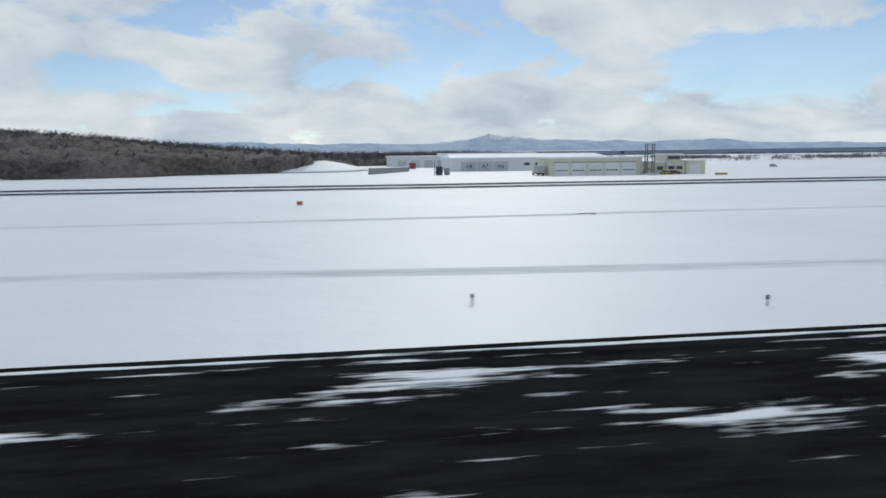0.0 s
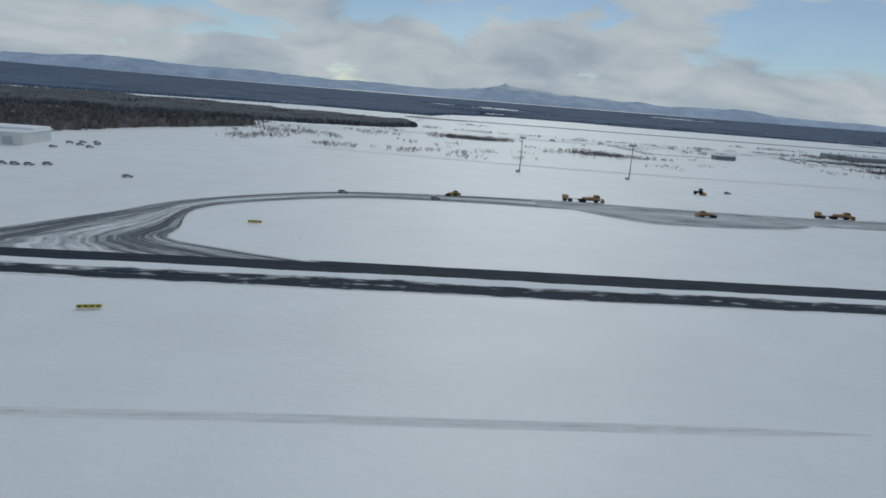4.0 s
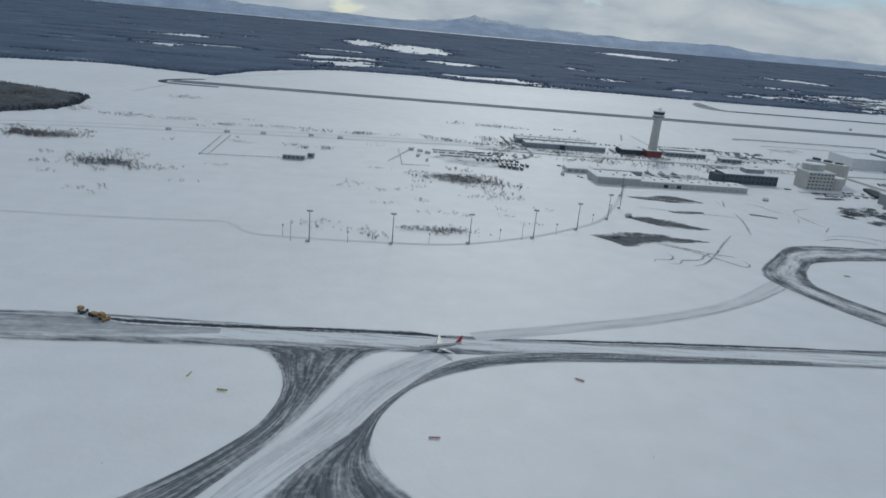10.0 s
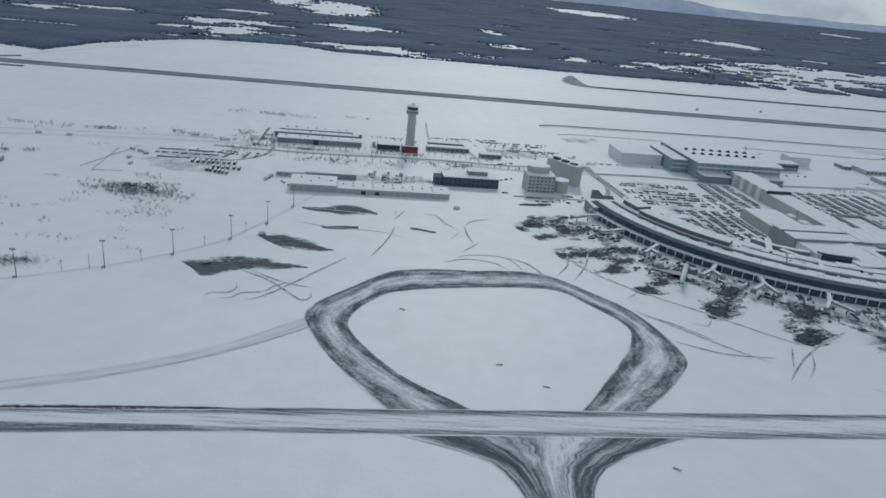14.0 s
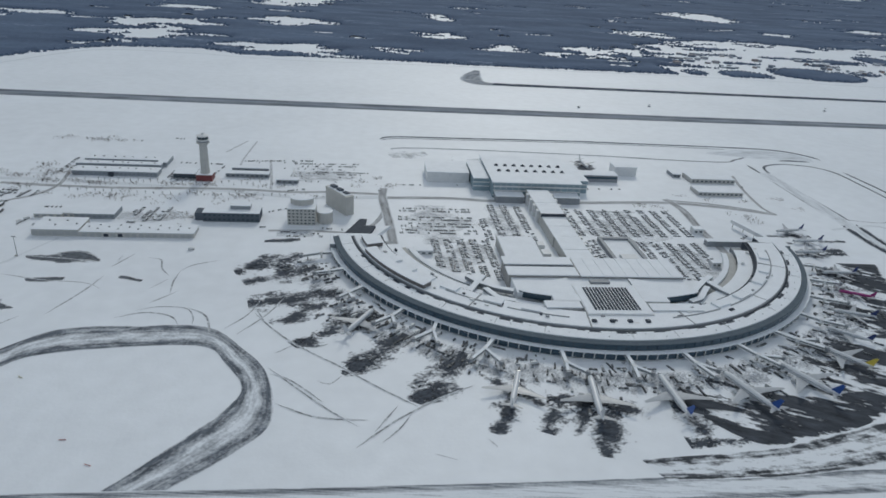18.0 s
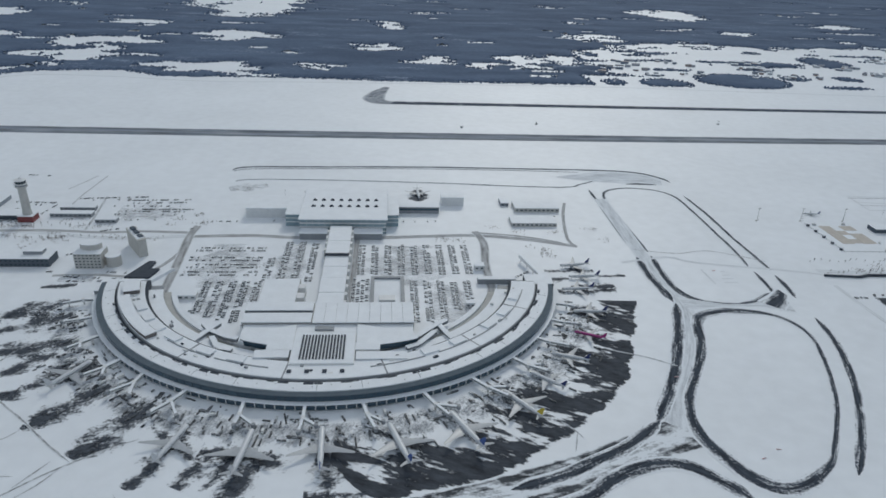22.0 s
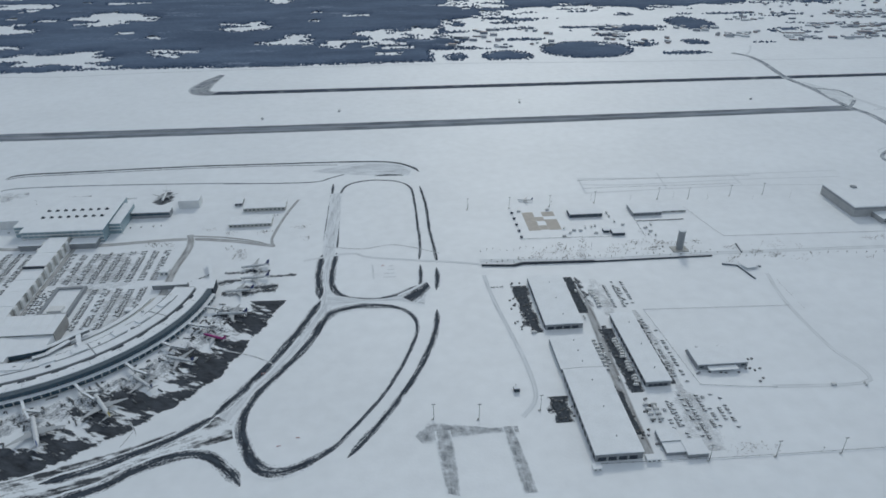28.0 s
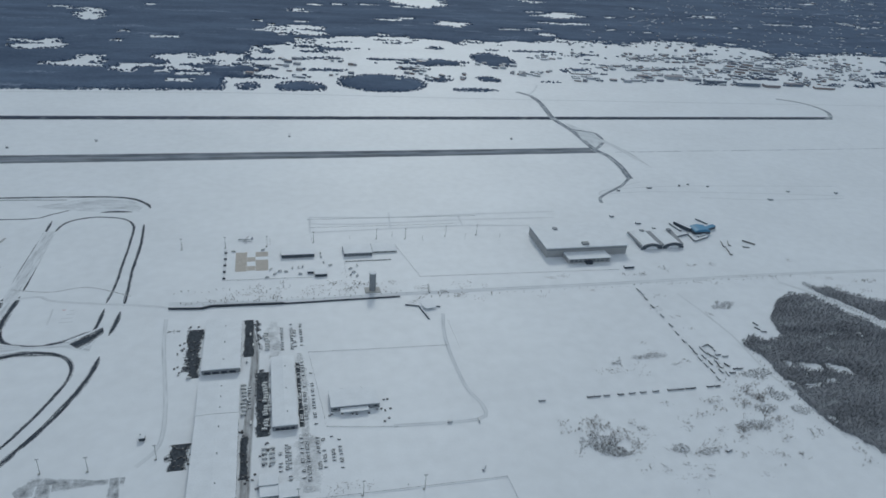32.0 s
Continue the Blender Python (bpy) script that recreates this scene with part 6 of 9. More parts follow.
for i, word in enumerate(("A8", "A7", "A6")):
    x = 26.5 + i * 3.4
    d = part("door", Shape().box(x, x + 3.2, 144.38, 144.48, 0, 2.0), MAT_DOORGREY, shed_a, "grey lettered door")
    writing(word, x + 1.6, 144.36, 0.62, 1.2, MAT_BLACK, d)
for i in range(7):
    part("window", Shape().box(40 + i * 2.4, 41.2 + i * 2.4, 144.44, 144.49, 1.1, 1.7), MAT_GLASS, shed_a)
shed_b = thing("long_shed", 0, 0, 0, "very long pale shed with a snowy roof", "building")
part("wall", Shape().box(15, 57.7, 190, 206, 0, 3.0), MAT_WHITE, shed_b)
part("roof", Shape().box(14.6, 58.1, 189.6, 206.4, 3.0, 3.3, 0.1), MAT_ROOF_SNOW, shed_b)
part("roof_step", Shape().box(30, 57.7, 196, 206, 3.3, 3.9, 0.1), MAT_ROOF_SNOW, shed_b)
for i in range(11):
    part("door", Shape().box(17 + i * 3.6, 19.4 + i * 3.6, 189.9, 189.98, 0, 2.0), MAT_DOORGREY, shed_b)
annex = thing("annex", 59.4, 150, 0, "small pale annex with dark windows", "building")
part("wall", Shape().box(0, 5, -3, 4, 0, 1.7), MAT_WHITE, annex)
part("roof", Shape().box(-0.2, 5.2, -3.2, 4.2, 1.7, 1.9, 0.08), MAT_ROOF_SNOW, annex)
part("window", Shape().box(0.6, 3.8, -3.05, -3.002, 0.6, 1.2), MAT_GLASS, annex)
heap = thing("snow_heap", 0, 0, 0, "smooth snow mound beside the sheds and the thicket", "snow heap")
hs = Shape()
hs.loft([[(-6 + 15 * q * math.cos(a) * (1 + 0.06 * math.sin(3 * a)), 170 + 23 * q * math.sin(a), 2.6 * (1 - q * q) ** 1.3) for a in [6.283 * i / 28 for i in range(28)]] for q in (1.0, 0.85, 0.7, 0.55, 0.4, 0.25, 0.1)])
part("snow", hs, MAT_ROOF_SNOW, heap, smooth=True)
slab = thing("retaining_wall", 0, 0, 0, "grey sloping retaining wall half buried in snow", "wall")
part("wall_face", Shape().loft([[(7.3, 130.6, 0), (16.1, 150.3, 0), (15.2, 150.7, 0), (6.4, 131.0, 0)], [(7.1, 130.7, 1.15), (15.9, 150.4, 0.95), (15.4, 150.6, 0.95), (6.6, 130.9, 1.15)]]), MAT_GREY, slab)
part("snow_cap", Shape().loft([[(7.2, 130.6, 1.16), (16.0, 150.3, 0.96), (15.3, 150.7, 0.96), (6.5, 131.0, 1.16)], [(7.0, 130.8, 1.28), (15.8, 150.3, 1.06), (15.5, 150.5, 1.06), (6.7, 130.9, 1.28)]]), MAT_ROOF_SNOW, slab)
tank = thing("water_tank", 18.3, 120.5, 0, "small dark tanks beside a pole", "tank")
part("tank", Shape().cone(0, 0, 0, 1.5, 0.6, 0.6, 12), MAT_DARK, tank)
part("tank", Shape().cone(1.4, 0.2, 0, 1.2, 0.5, 0.5, 12), MAT_GREY, tank)
part("pole", Shape().cone(-0.8, 0, 0, 2.4, 0.08, 0.06, 6), MAT_STEEL, tank)
for x, y, a in ((63.8, 203, 10), (66, 206, 40), (69, 208, 20), (71, 203, 80), (68, 199, 30), (65, 190, 60), (72, 195, 15), (71, 153, 5), (73.4, 153.2, 0), (75.9, 153.6, 8), (78.5, 156, 0), (64.6, 151, 90)):
    copy_thing(van, pose(x, y, 0, 0, 0, a))
for x in (64.2, 66.8):
    copy_thing(first_post, pose(x, 150 + (x - 64) * 2, 0))

# ---- the curved terminal ----
AX, AY, AA, AB = 759.5, 337.0, 129.0, 119.0


def arc(th, off=0.0):
    """A point on the terminal's curved front, moved inwards by off."""
    c, s = math.cos(th), math.sin(th)
    nx, ny = c / AA, s / AB
    k = math.hypot(nx, ny)
    return AX + AA * c - nx / k * off, AY + AB * s - ny / k * off


def sweep(a0, a1, n, prof):
    """A solid along the curve from angle a0 to a1 (degrees). prof: its section as (off, z), counter-clockwise."""
    return Shape().loft([[(*arc(radians(a0 + (a1 - a0) * i / n), o), z) for o, z in prof] for i in range(n + 1)])


def rect(o0, o1, z0, z1):
    return [(o0, z0), (o1, z0), (o1, z1), (o0, z1)]


MAT_GLASSBLUE = material("blue_grey_glazing", (0.05, 0.085, 0.115), 0.15, vary=0.15, scale=0.2)
MAT_METALROOF = material("grey_metal_edge", (0.33, 0.36, 0.38), 0.5, vary=0.1, scale=0.3)
MAT_EAVES = material("dark_metal_eaves", (0.12, 0.15, 0.175), 0.8, vary=0.12, scale=0.3, gloss=0.12)
term = thing("terminal_building", 0, 0, 0, "huge curved airport terminal with snow-covered roofs", "building")
A0, A1 = 186.0, 354.0
part("lower_wall", sweep(A0, A1, 80, rect(0.6, 32, 0, 2.4)), MAT_GREY, term)
part("upper_wall", sweep(A0, A1, 80, rect(0.45, 26, 2.4, 6.3)), MAT_DARK, term, "dark recessed wall behind glazing")
part("fascia", sweep(A0, A1, 80, [(0.1, 6.1), (1.7, 6.1), (1.7, 6.5), (0.3, 6.4)]), MAT_EAVES, term, "dark grey metal roof edge")
part("eaves_snow", sweep(A0, A1, 80, [(1.75, 6.1), (2.9, 6.1), (2.9, 6.72), (1.75, 6.55)]), MAT_EAVES, term, "dark grey metal eaves")
part("outer_roof", sweep(A0, A1, 80, [(2.95, 6.2), (9.2, 6.2), (9.2, 7.25), (3.2, 7.0)]), MAT_ROOF_SNOW, term)
for k in range(13):
    a = A0 + 6 + k * 12.6 + 2.5 * math.sin(k * 2.3)
    part("roof_rib", sweep(a, a + 0.12, 1, [(3.6, 6.7), (9.1, 6.9), (9.1, 7.33), (3.9, 7.08)]), MAT_METALROOF, term)
for k in range(38):
    a = 200 + k * 3.9 + 1.2 * math.sin(k * 3.1)
    part("bare_roof_patch", sweep(a, a + 1.4 + 1.0 * abs(math.sin(k * 1.9)), 3, [(8.0 + 0.5 * math.sin(k), 7.1), (9.15, 7.1), (9.15, 7.29), (8.3 + 0.5 * math.sin(k), 7.27)]), MAT_DARK, term, "dark patch where snow slid off")
part("gutter", sweep(A0 + 4, A1 - 3, 80, rect(9.2, 10.4, 6.0, 6.6)), MAT_DARK, term, "dark roof gutter between two snowy roofs")
part("step_wall", sweep(A0 + 2, A1 - 2, 80, rect(10.4, 11.2, 6.0, 7.7)), MAT_GREY, term)
for a, b in ((188, 214), (214.4, 236), (236.4, 262), (262.4, 285), (285.4, 310), (310.4, 334), (334.4, 352)):
    part("upper_roof", sweep(a, b, 14, [(10.9, 7.7), (24.5, 7.3), (24.5, 7.6), (10.9, 8.05)]), MAT_ROOF_SNOW, term, "snow-covered roof section")
    part("roof_joint", sweep(b, b + 0.4, 1, rect(10.9, 24.5, 6.8, 7.9)), MAT_GREY, term)
part("inner_roof", sweep(A0 + 6, A1 - 6, 70, [(26, 4.6), (33.5, 4.2), (33.5, 4.6), (26, 5.0)]), MAT_ROOF_SNOW, term)
part("kerb_road", sweep(A0 + 6, A1 - 6, 70, rect(33.7, 37.5, 0, 2.3)), MAT_CONCRETE, term, "raised drop-off road deck")
part("canopy", sweep(A0 + 8, A1 - 8, 70, [(37.6, 2.3), (40.5, 2.3), (40.5, 3.4), (37.6, 3.2)]), MAT_ROOF_SNOW, term)
# brown clerestory blocks on the west arm
for a, b, o0, o1 in ((199, 224, 11.3, 17.0), (190, 197, 14, 22)):
    part("clerestory", sweep(a, b, 16, rect(o0, o1, 7.9, 9.9)), MAT_BROWN, term, "long brown-walled roof block")
    part("clerestory_roof", sweep(a, b, 16, rect(o0 - 0.2, o1 + 0.2, 9.9, 10.2)), MAT_ROOF_SNOW, term)
for a in (204, 211, 218, 226, 238, 247, 296, 305, 318, 327, 338):
    part("roof_plant", sweep(a, a + 4.5, 4, rect(18.5, 23.5, 7.6, 8.6)), MAT_ROOF_SNOW, term, "boxy snow-covered plant room")
trm = random.Random(41)
for k in range(46):
    a, o = trm.uniform(192, 348), trm.uniform(12, 31)
    z = 7.4 if o < 24 else 4.9
    w = trm.uniform(0.4, 1.3)
    part("roof_unit", sweep(a, a + w, 1, rect(o, o + trm.uniform(0.6, 1.8), z - 0.3, z + trm.uniform(0.5, 1.3))), trm.choice((MAT_GREY, MAT_WHITE, MAT_DARK)), term, "small roof plant unit")
for a, b in ((228, 243), (244, 258), (282, 296), (300, 322), (324, 346)):
    part("roof_step", sweep(a, b, 8, rect(17.6, 18.1, 7.2, 8.15)), MAT_GREY, term, "low step across the snowy roof")
    part("dark_edge_strip", sweep(a, b, 8, rect(24.5, 25.4, 5.0, 7.2)), MAT_DARK, term, "dark wall under a roof edge")
# arcade of the apron corridor: deck, roof, columns and window panes
part("corridor_floor", sweep(A0 + 2, A1 - 2, 80, rect(-1.4, 0.4, 1.5, 1.7)), MAT_CONCRETE, term)
part("corridor_roof", sweep(A0 + 2, A1 - 2, 80, [(-2.3, 3.2), (0.4, 3.2), (0.4, 3.55), (-2.2, 3.5)]), MAT_ROOF_SNOW, term)
COLS = 84
for i in range(COLS + 1):
    a = radians(A0 + 2 + (A1 - A0 - 4) * i / COLS)
    x, y = arc(a, -2.0)
    part("column", Shape().cone(x, y, 0, 3.2, 0.2, 0.2, 6), MAT_WHITE, term)
for i in range(COLS):
    a, b = A0 + 2 + (A1 - A0 - 4) * (i + 0.04) / COLS, A0 + 2 + (A1 - A0 - 4) * (i + 0.96) / COLS
    part("corridor_pane", sweep(a, b, 1, rect(-1.6, -1.45, 0.3, 3.18)), MAT_GLASSBLUE, term)
    part("window_pane", sweep(a, b, 1, rect(0.1, 0.4, 3.65, 6.05)), MAT_GLASSBLUE, term)
for i in range(40):
    a = 196 + 150 * i / 39
    x, y = arc(radians(a), 5.0 + 1.2 * (i % 3))
    part("roof_vent", Shape().cone(x, y, 6.7, 7.3, 0.22, 0.22, 8), MAT_GREY, term)
# central hall
hall = thing("central_hall", 0, 0, 0, "flat-roofed central hall with a louvred roof light", "building")
MAT_HALLWALL = material("beige_hall_wall", (0.34, 0.335, 0.325), 0.75, vary=0.1, scale=0.3)
part("hall_wall", Shape().box(717, 804.5, 277.5, 297, 0, 8.2), MAT_HALLWALL, hall)
part("low_roof", Shape().box(718, 804, 262, 277.4, 0, 7.0), MAT_ROOF_SNOW, hall)
for k in range(9):
    x = 752.3 + k * 5.8
    part("roof_panel", Shape().box(x + 0.05, x + 5.75, 276.5, 297.5, 8.2, 8.6, 0.12), MAT_ROOF_SNOW, hall)
part("west_roof", Shape().box(716.4, 751.6, 289, 298, 8.2, 8.7, 0.1), MAT_ROOF_SNOW, hall)
part("west_roof", Shape().box(716.4, 751.6, 277.2, 286.6, 8.2, 8.6, 0.1), MAT_ROOF_SNOW, hall)
part("west_gap", Shape().box(716.6, 751.6, 286.7, 288.9, 7.9, 8.24), MAT_DARK, hall, "dark slot between two roofs")
part("roof_light_curb", Shape().box(745, 775.2, 240, 268, 6.0, 8.3), MAT_WHITE, hall)
part("roof_light_snow", Shape().box(745.4, 774.8, 240.4, 267.6, 8.3, 8.5, 0.08), MAT_ROOF_SNOW, hall)
for k in range(14):
    x = 749.2 + k * 1.55
    part("louvre", Shape().box(x, x + 0.85, 243.5, 264.5, 8.52, 8.85), MAT_DARK, hall, "dark glass louvre strip")
part("crown_beam", Shape().box(754.5, 764, 268.6, 271.6, 8.3, 9.4), MAT_GREY, hall)


for x0, x1, tip in ((719, 745, 719), (775.5, 806, 806)):
    e = [(x0 + (x1 - x0) * i / 12) for i in range(13)]
    south = [(x, 263 - 8 * (abs(x - tip) / abs(x1 - x0)) ** 0.7) for x in e]
    north = [(x, 263.6 + 12 * (abs(x - tip) / abs(x1 - x0)) ** 0.7) for x in reversed(e)]
    part("lens_wall", Shape().prism(south + north, 4.6, 7.6), MAT_GLASSBLUE, hall, "curved dark glass wall")
    part("lens_roof", Shape().prism([(x, y - 0.3) for x, y in south] + [(x, y + 0.3) for x, y in north], 7.6, 8.0), MAT_ROOF_SNOW, hall, "pointed oval roof under snow")
for x0, x1, y0, y1 in ((733, 745, 252, 258), (775.3, 787, 252, 258), (728, 744, 246, 252), (776, 800, 244, 250)):
    part("plant_room", Shape().box(x0, x1, y0, y1, 5, 8.1), MAT_WHITE, hall)
    part("plant_roof", Shape().box(x0 - 0.2, x1 + 0.2, y0 - 0.2, y1 + 0.2, 8.1, 8.4, 0.08), MAT_ROOF_SNOW, hall)
for k in range(4):
    x = 746 + k * 8
    part("skylight", Shape().box(x - 1, x + 1, 233.6, 235.4, 7.9, 8.7, 0.1), MAT_DARK, hall, "square dark skylight")


def footbridge(pts, label):
    up = 0.05 * (int(pts[0][0] * 7 + pts[0][1]) % 9)
    t = thing("footbridge", 0, 0, 0, label, "footbridge", "snowy covered footbridges")
    for k, (a, b) in enumerate(zip(pts, pts[1:])):
        z = up + k * 0.012
        part("deck", Shape().bar((*a, 5.0 + z), (*b, 5.0 + z), 2.4, 1.8), MAT_GREY, t)
        part("roof", Shape().bar((*a, 6.05 + z), (*b, 6.05 + z), 2.8, 0.3), MAT_ROOF_SNOW, t)
        part("pier", Shape().cone((a[0] + b[0]) / 2, (a[1] + b[1]) / 2, 0, 4.2, 0.4, 0.4, 8), MAT_CONCRETE, t)
    return t


footbridge([(692, 257), (699, 270), (705, 281)], "straight covered footbridge from terminal to car park")
footbridge([(697, 281), (702, 274), (711, 268), (717, 266)], "bent covered footbridge beside the hall")
footbridge([(704, 268), (709, 258), (716, 256)], "branch of a covered footbridge")
footbridge([(827, 259), (821, 270), (816, 282)], "straight covered footbridge east of the hall")
footbridge([(822, 283), (815, 277), (806, 267), (800, 265)], "bent covered footbridge east of the hall")
footbridge([(815, 272), (806, 260), (800, 257)], "branch of the east footbridge")
garage = thing("parking_deck", 0, 0, 0, "square snow-covered parking deck", "building")
part("wall", Shape().box(720, 740.6, 302, 331, 0, 5.2), MAT_CONCRETE, garage)
part("deck_snow", Shape().box(720.3, 740.3, 302.3, 330.7, 5.2, 5.6, 0.1), MAT_ROOF_SNOW, garage)
for i in range(5):
    part("opening", Shape().box(721 + i * 4, 724 + i * 4, 301.93, 301.99, 1.5, 4.2), MAT_DARK, garage)
part("stair_head", Shape().box(740.7, 745, 306, 312, 0, 6.5), MAT_WHITE, garage)
part("stair_head", Shape().box(740.7, 744.4, 318, 323, 0, 6.2), MAT_WHITE, garage)
pit = thing("low_building", 0, 0, 0, "low square building with a sunken snowy roof", "building")
part("wall", Shape().box(781, 800.5, 306, 308, 0, 2.4).box(781, 783, 308, 340, 0, 2.4).box(798.5, 800.5, 308, 340, 0, 2.4).box(783, 798.5, 338, 340, 0, 2.4), MAT_GREY, pit)
part("roof", Shape().box(783, 798.5, 308, 338, 0, 1.2), MAT_ROOF_SNOW, pit)
part("plant", Shape().box(786, 795, 310, 316, 1.2, 2.8, 0.1), MAT_WHITE, pit)
spine = thing("link_gallery", 0, 0, 0, "long enclosed gallery between terminal and far hall", "building")
part("wall", Shape().box(753, 766.4, 298, 330, 0, 6.2).box(752.2, 766.9, 330, 360, 0, 6.0).box(752.2, 766.9, 360, 405, 0, 7.2), MAT_CREAM, spine)
for y0, y1, z in ((298, 312, 6.2), (312.5, 329.8, 6.2), (330.2, 345, 6.0), (345.4, 359.8, 6.0), (360, 380, 7.2), (380.4, 404, 7.2)):
    part("roof_panel", Shape().box(752.4, 766.8, y0, y1, z, z + 0.4, 0.1), MAT_ROOF_SNOW, spine)
for k in range(11):
    y = 300 + k * 9.4
    for x in ((766.9,) if k < 7 else (750.8, 766.9)):
        part("stair_tower", Shape().box(x, x + 1.4, y, y + 3.6, 0, 7.5 if k > 5 else 6.5, 0.1), MAT_WHITE, spine)
part("roof_joint", Shape().box(752, 767, 359.4, 360.4, 6.0, 8.0), MAT_DARK, spine)
MAT_TEAL = material("teal_glazing", (0.27, 0.36, 0.40), 0.2, vary=0.15, scale=0.2)
intl = thing("international_hall", 0, 0, 0, "large glazed arrivals hall with a flat snowy roof", "building")
part("wall", Shape().box(731, 790, 408, 468, 0, 10.5), MAT_TEAL, intl)
part("roof", Shape().box(730.2, 790.8, 407, 469, 10.5, 11.1, 0.2), MAT_ROOF_SNOW, intl)
part("wing_block", Shape().box(720, 731, 421, 460, 0, 8.6), MAT_TEAL, intl)
part("wing_block", Shape().box(790, 798.5, 421, 458, 0, 8.6), MAT_TEAL, intl)
part("wing_roof", Shape().box(719.6, 730.2, 420.6, 460.4, 8.6, 9.0, 0.1), MAT_ROOF_SNOW, intl)
part("wing_roof", Shape().box(790.8, 799, 420.6, 458.4, 8.6, 9.0, 0.1), MAT_ROOF_SNOW, intl)
for x0, x1 in ((732, 750), (768, 787)):
    part("porch", Shape().box(x0, x1, 398, 407.9, 0, 4.4), MAT_GREY, intl)
for x0, x1 in ((731.5, 750.2), (767.8, 787.4)):
    part("porch_roof", Shape().box(x0, x1, 397.6, 407, 4.4, 4.8, 0.1), MAT_ROOF_SNOW, intl)
for z in (1.6, 4.6, 7.4):
    part("front_band", Shape().box(731, 790, 407.7, 407.84, z, z + 0.9), MAT_WHITE, intl)
for k in range(15):
    x = 731.6 + k * 4.1
    part("mullion", Shape().box(x, x + 0.22, 407.85, 407.99, 4.6, 10.4), MAT_WHITE, intl)
for z in (3.0, 5.8):
    part("floor_band", Shape().box(719.8, 730.9, 420.8, 420.98, z, z + 0.6).box(790.1, 798.6, 420.8, 420.98, z, z + 0.6), MAT_WHITE, intl)
for r in range(2):
    for k in range(8):
        x, y = 738.5 + k * 6.3, 431 + r * 12
        part("roof_monitor", Shape().loft([[(x - 1.5, y - 1.2, 11.1), (x + 1.5, y - 1.2, 11.1), (x + 1.5, y + 1.2, 11.1), (x - 1.5, y + 1.2, 11.1)], [(x - 0.3, y - 0.2, 12.4), (x + 0.3, y - 0.2, 12.4), (x + 0.3, y + 0.2, 12.4), (x - 0.3, y + 0.2, 12.4)]]), MAT_DARK, intl, "dark pyramid skylight")
hang_w = thing("white_annex", 0, 0, 0, "plain white annex hall beside the arrivals hall", "building")
part("wall", Shape().box(690, 719, 436, 462, 0, 7.0), MAT_WHITE, hang_w)
part("roof", Shape().box(689.6, 719.2, 435.6, 462.4, 7.0, 7.4, 0.1), MAT_ROOF_SNOW, hang_w)
pier = thing("boarding_pier", 0, 0, 0, "low glazed boarding pier with snowy roof", "building")
part("wall", Shape().box(799, 829, 446, 456, 0, 5.0), MAT_GREY, pier)
part("window_band", Shape().box(799.2, 828.8, 445.9, 445.99, 2.4, 4.0), MAT_GLASSBLUE, pier)
part("roof", Shape().box(798.8, 829.3, 445.6, 456.4, 5.0, 5.4, 0.1), MAT_ROOF_SNOW, pier)
part("end_block", Shape().box(832, 849, 462, 474, 0, 6.6), MAT_WHITE, pier)
part("end_roof", Shape().box(831.7, 849.3, 461.7, 474.3, 6.6, 7.0, 0.1), MAT_ROOF_SNOW, pier)


def flat_block(name, x0, x1, y0, y1, h, mat, label, bays=0, rows=1, gap=True, z_win=None, parapet=0.35, glass=MAT_GLASS):
    """A flat-roofed building with snow on the roof inside a parapet, and rows of windows on its long front."""
    t = thing(name, 0, 0, 0, label, "building")
    part("wall", Shape().box(x0, x1, y0, y1, 0, h), mat, t)
    part("roof", Shape().box(x0 - 0.15, x1 + 0.15, y0 - 0.15, y1 + 0.15, h, h + parapet, 0.1), MAT_ROOF_SNOW, t, "snow-covered flat roof")
    for r in range(rows if bays else 0):
        z = (h * (r + 0.35) / rows) if z_win is None else z_win
        for b in range(bays):
            wx = (x1 - x0) / bays
            x = x0 + wx * (b + (0.24 if gap else 0.03))
            part("window", Shape().box(x, x0 + wx * (b + (0.76 if gap else 0.97)), y0 - 0.07, y0 - 0.003, z, z + h / rows * 0.34), glass, t)
    return t


# east end of the terminal and its neighbours
flat_block("end_block", 872, 888, 322, 334, 6.5, MAT_DARK, "dark end block of the curved terminal", 5)
flat_block("end_block", 630, 653, 316, 330, 5.5, MAT_GREY, "grey end block of the curved terminal", 6)
flat_block("bus_shelter", 845, 868, 334, 338, 3.2, MAT_GREY, "snowy canopy over the approach road")
gal = thing("link_corridor", 0, 0, 0, "raised white corridor to the outer stands", "corridor")
part("corridor", Shape().bar((886, 330, 3.6), (876, 366, 3.6), 2.2, 2.0), MAT_WHITE, gal)
part("roof", Shape().bar((886, 330, 4.7), (876, 366, 4.7), 2.4, 0.25), MAT_ROOF_SNOW, gal)
for k in range(5):
    part("leg", Shape().cone(886 - 2.4 * k, 331 + 8.4 * k, 0, 2.7, 0.25, 0.25, 8), MAT_CONCRETE, gal)
flat_block("rear_shed", 887, 921, 450, 466, 3.2, MAT_CONCRETE, "low grey shed with snowy roof", 10)
flat_block("rear_shed", 880, 913, 422, 436, 2.8, MAT_CONCRETE, "low grey shed in a small yard", 10)
flat_block("pump_house", 878, 884, 462, 474, 2.5, MAT_GREY, "small grey service house", 2)
flat_block("gate_house", 674, 684, 316, 322, 2.4, MAT_WHITE, "small white gate house in the car park", 3)
flat_block("gate_house", 845, 851, 352, 357, 3.2, MAT_WHITE, "small white kiosk in the car park", 2)
flat_block("gate_house", 835, 840, 306, 310, 2.6, MAT_WHITE, "small white ticket house", 2)
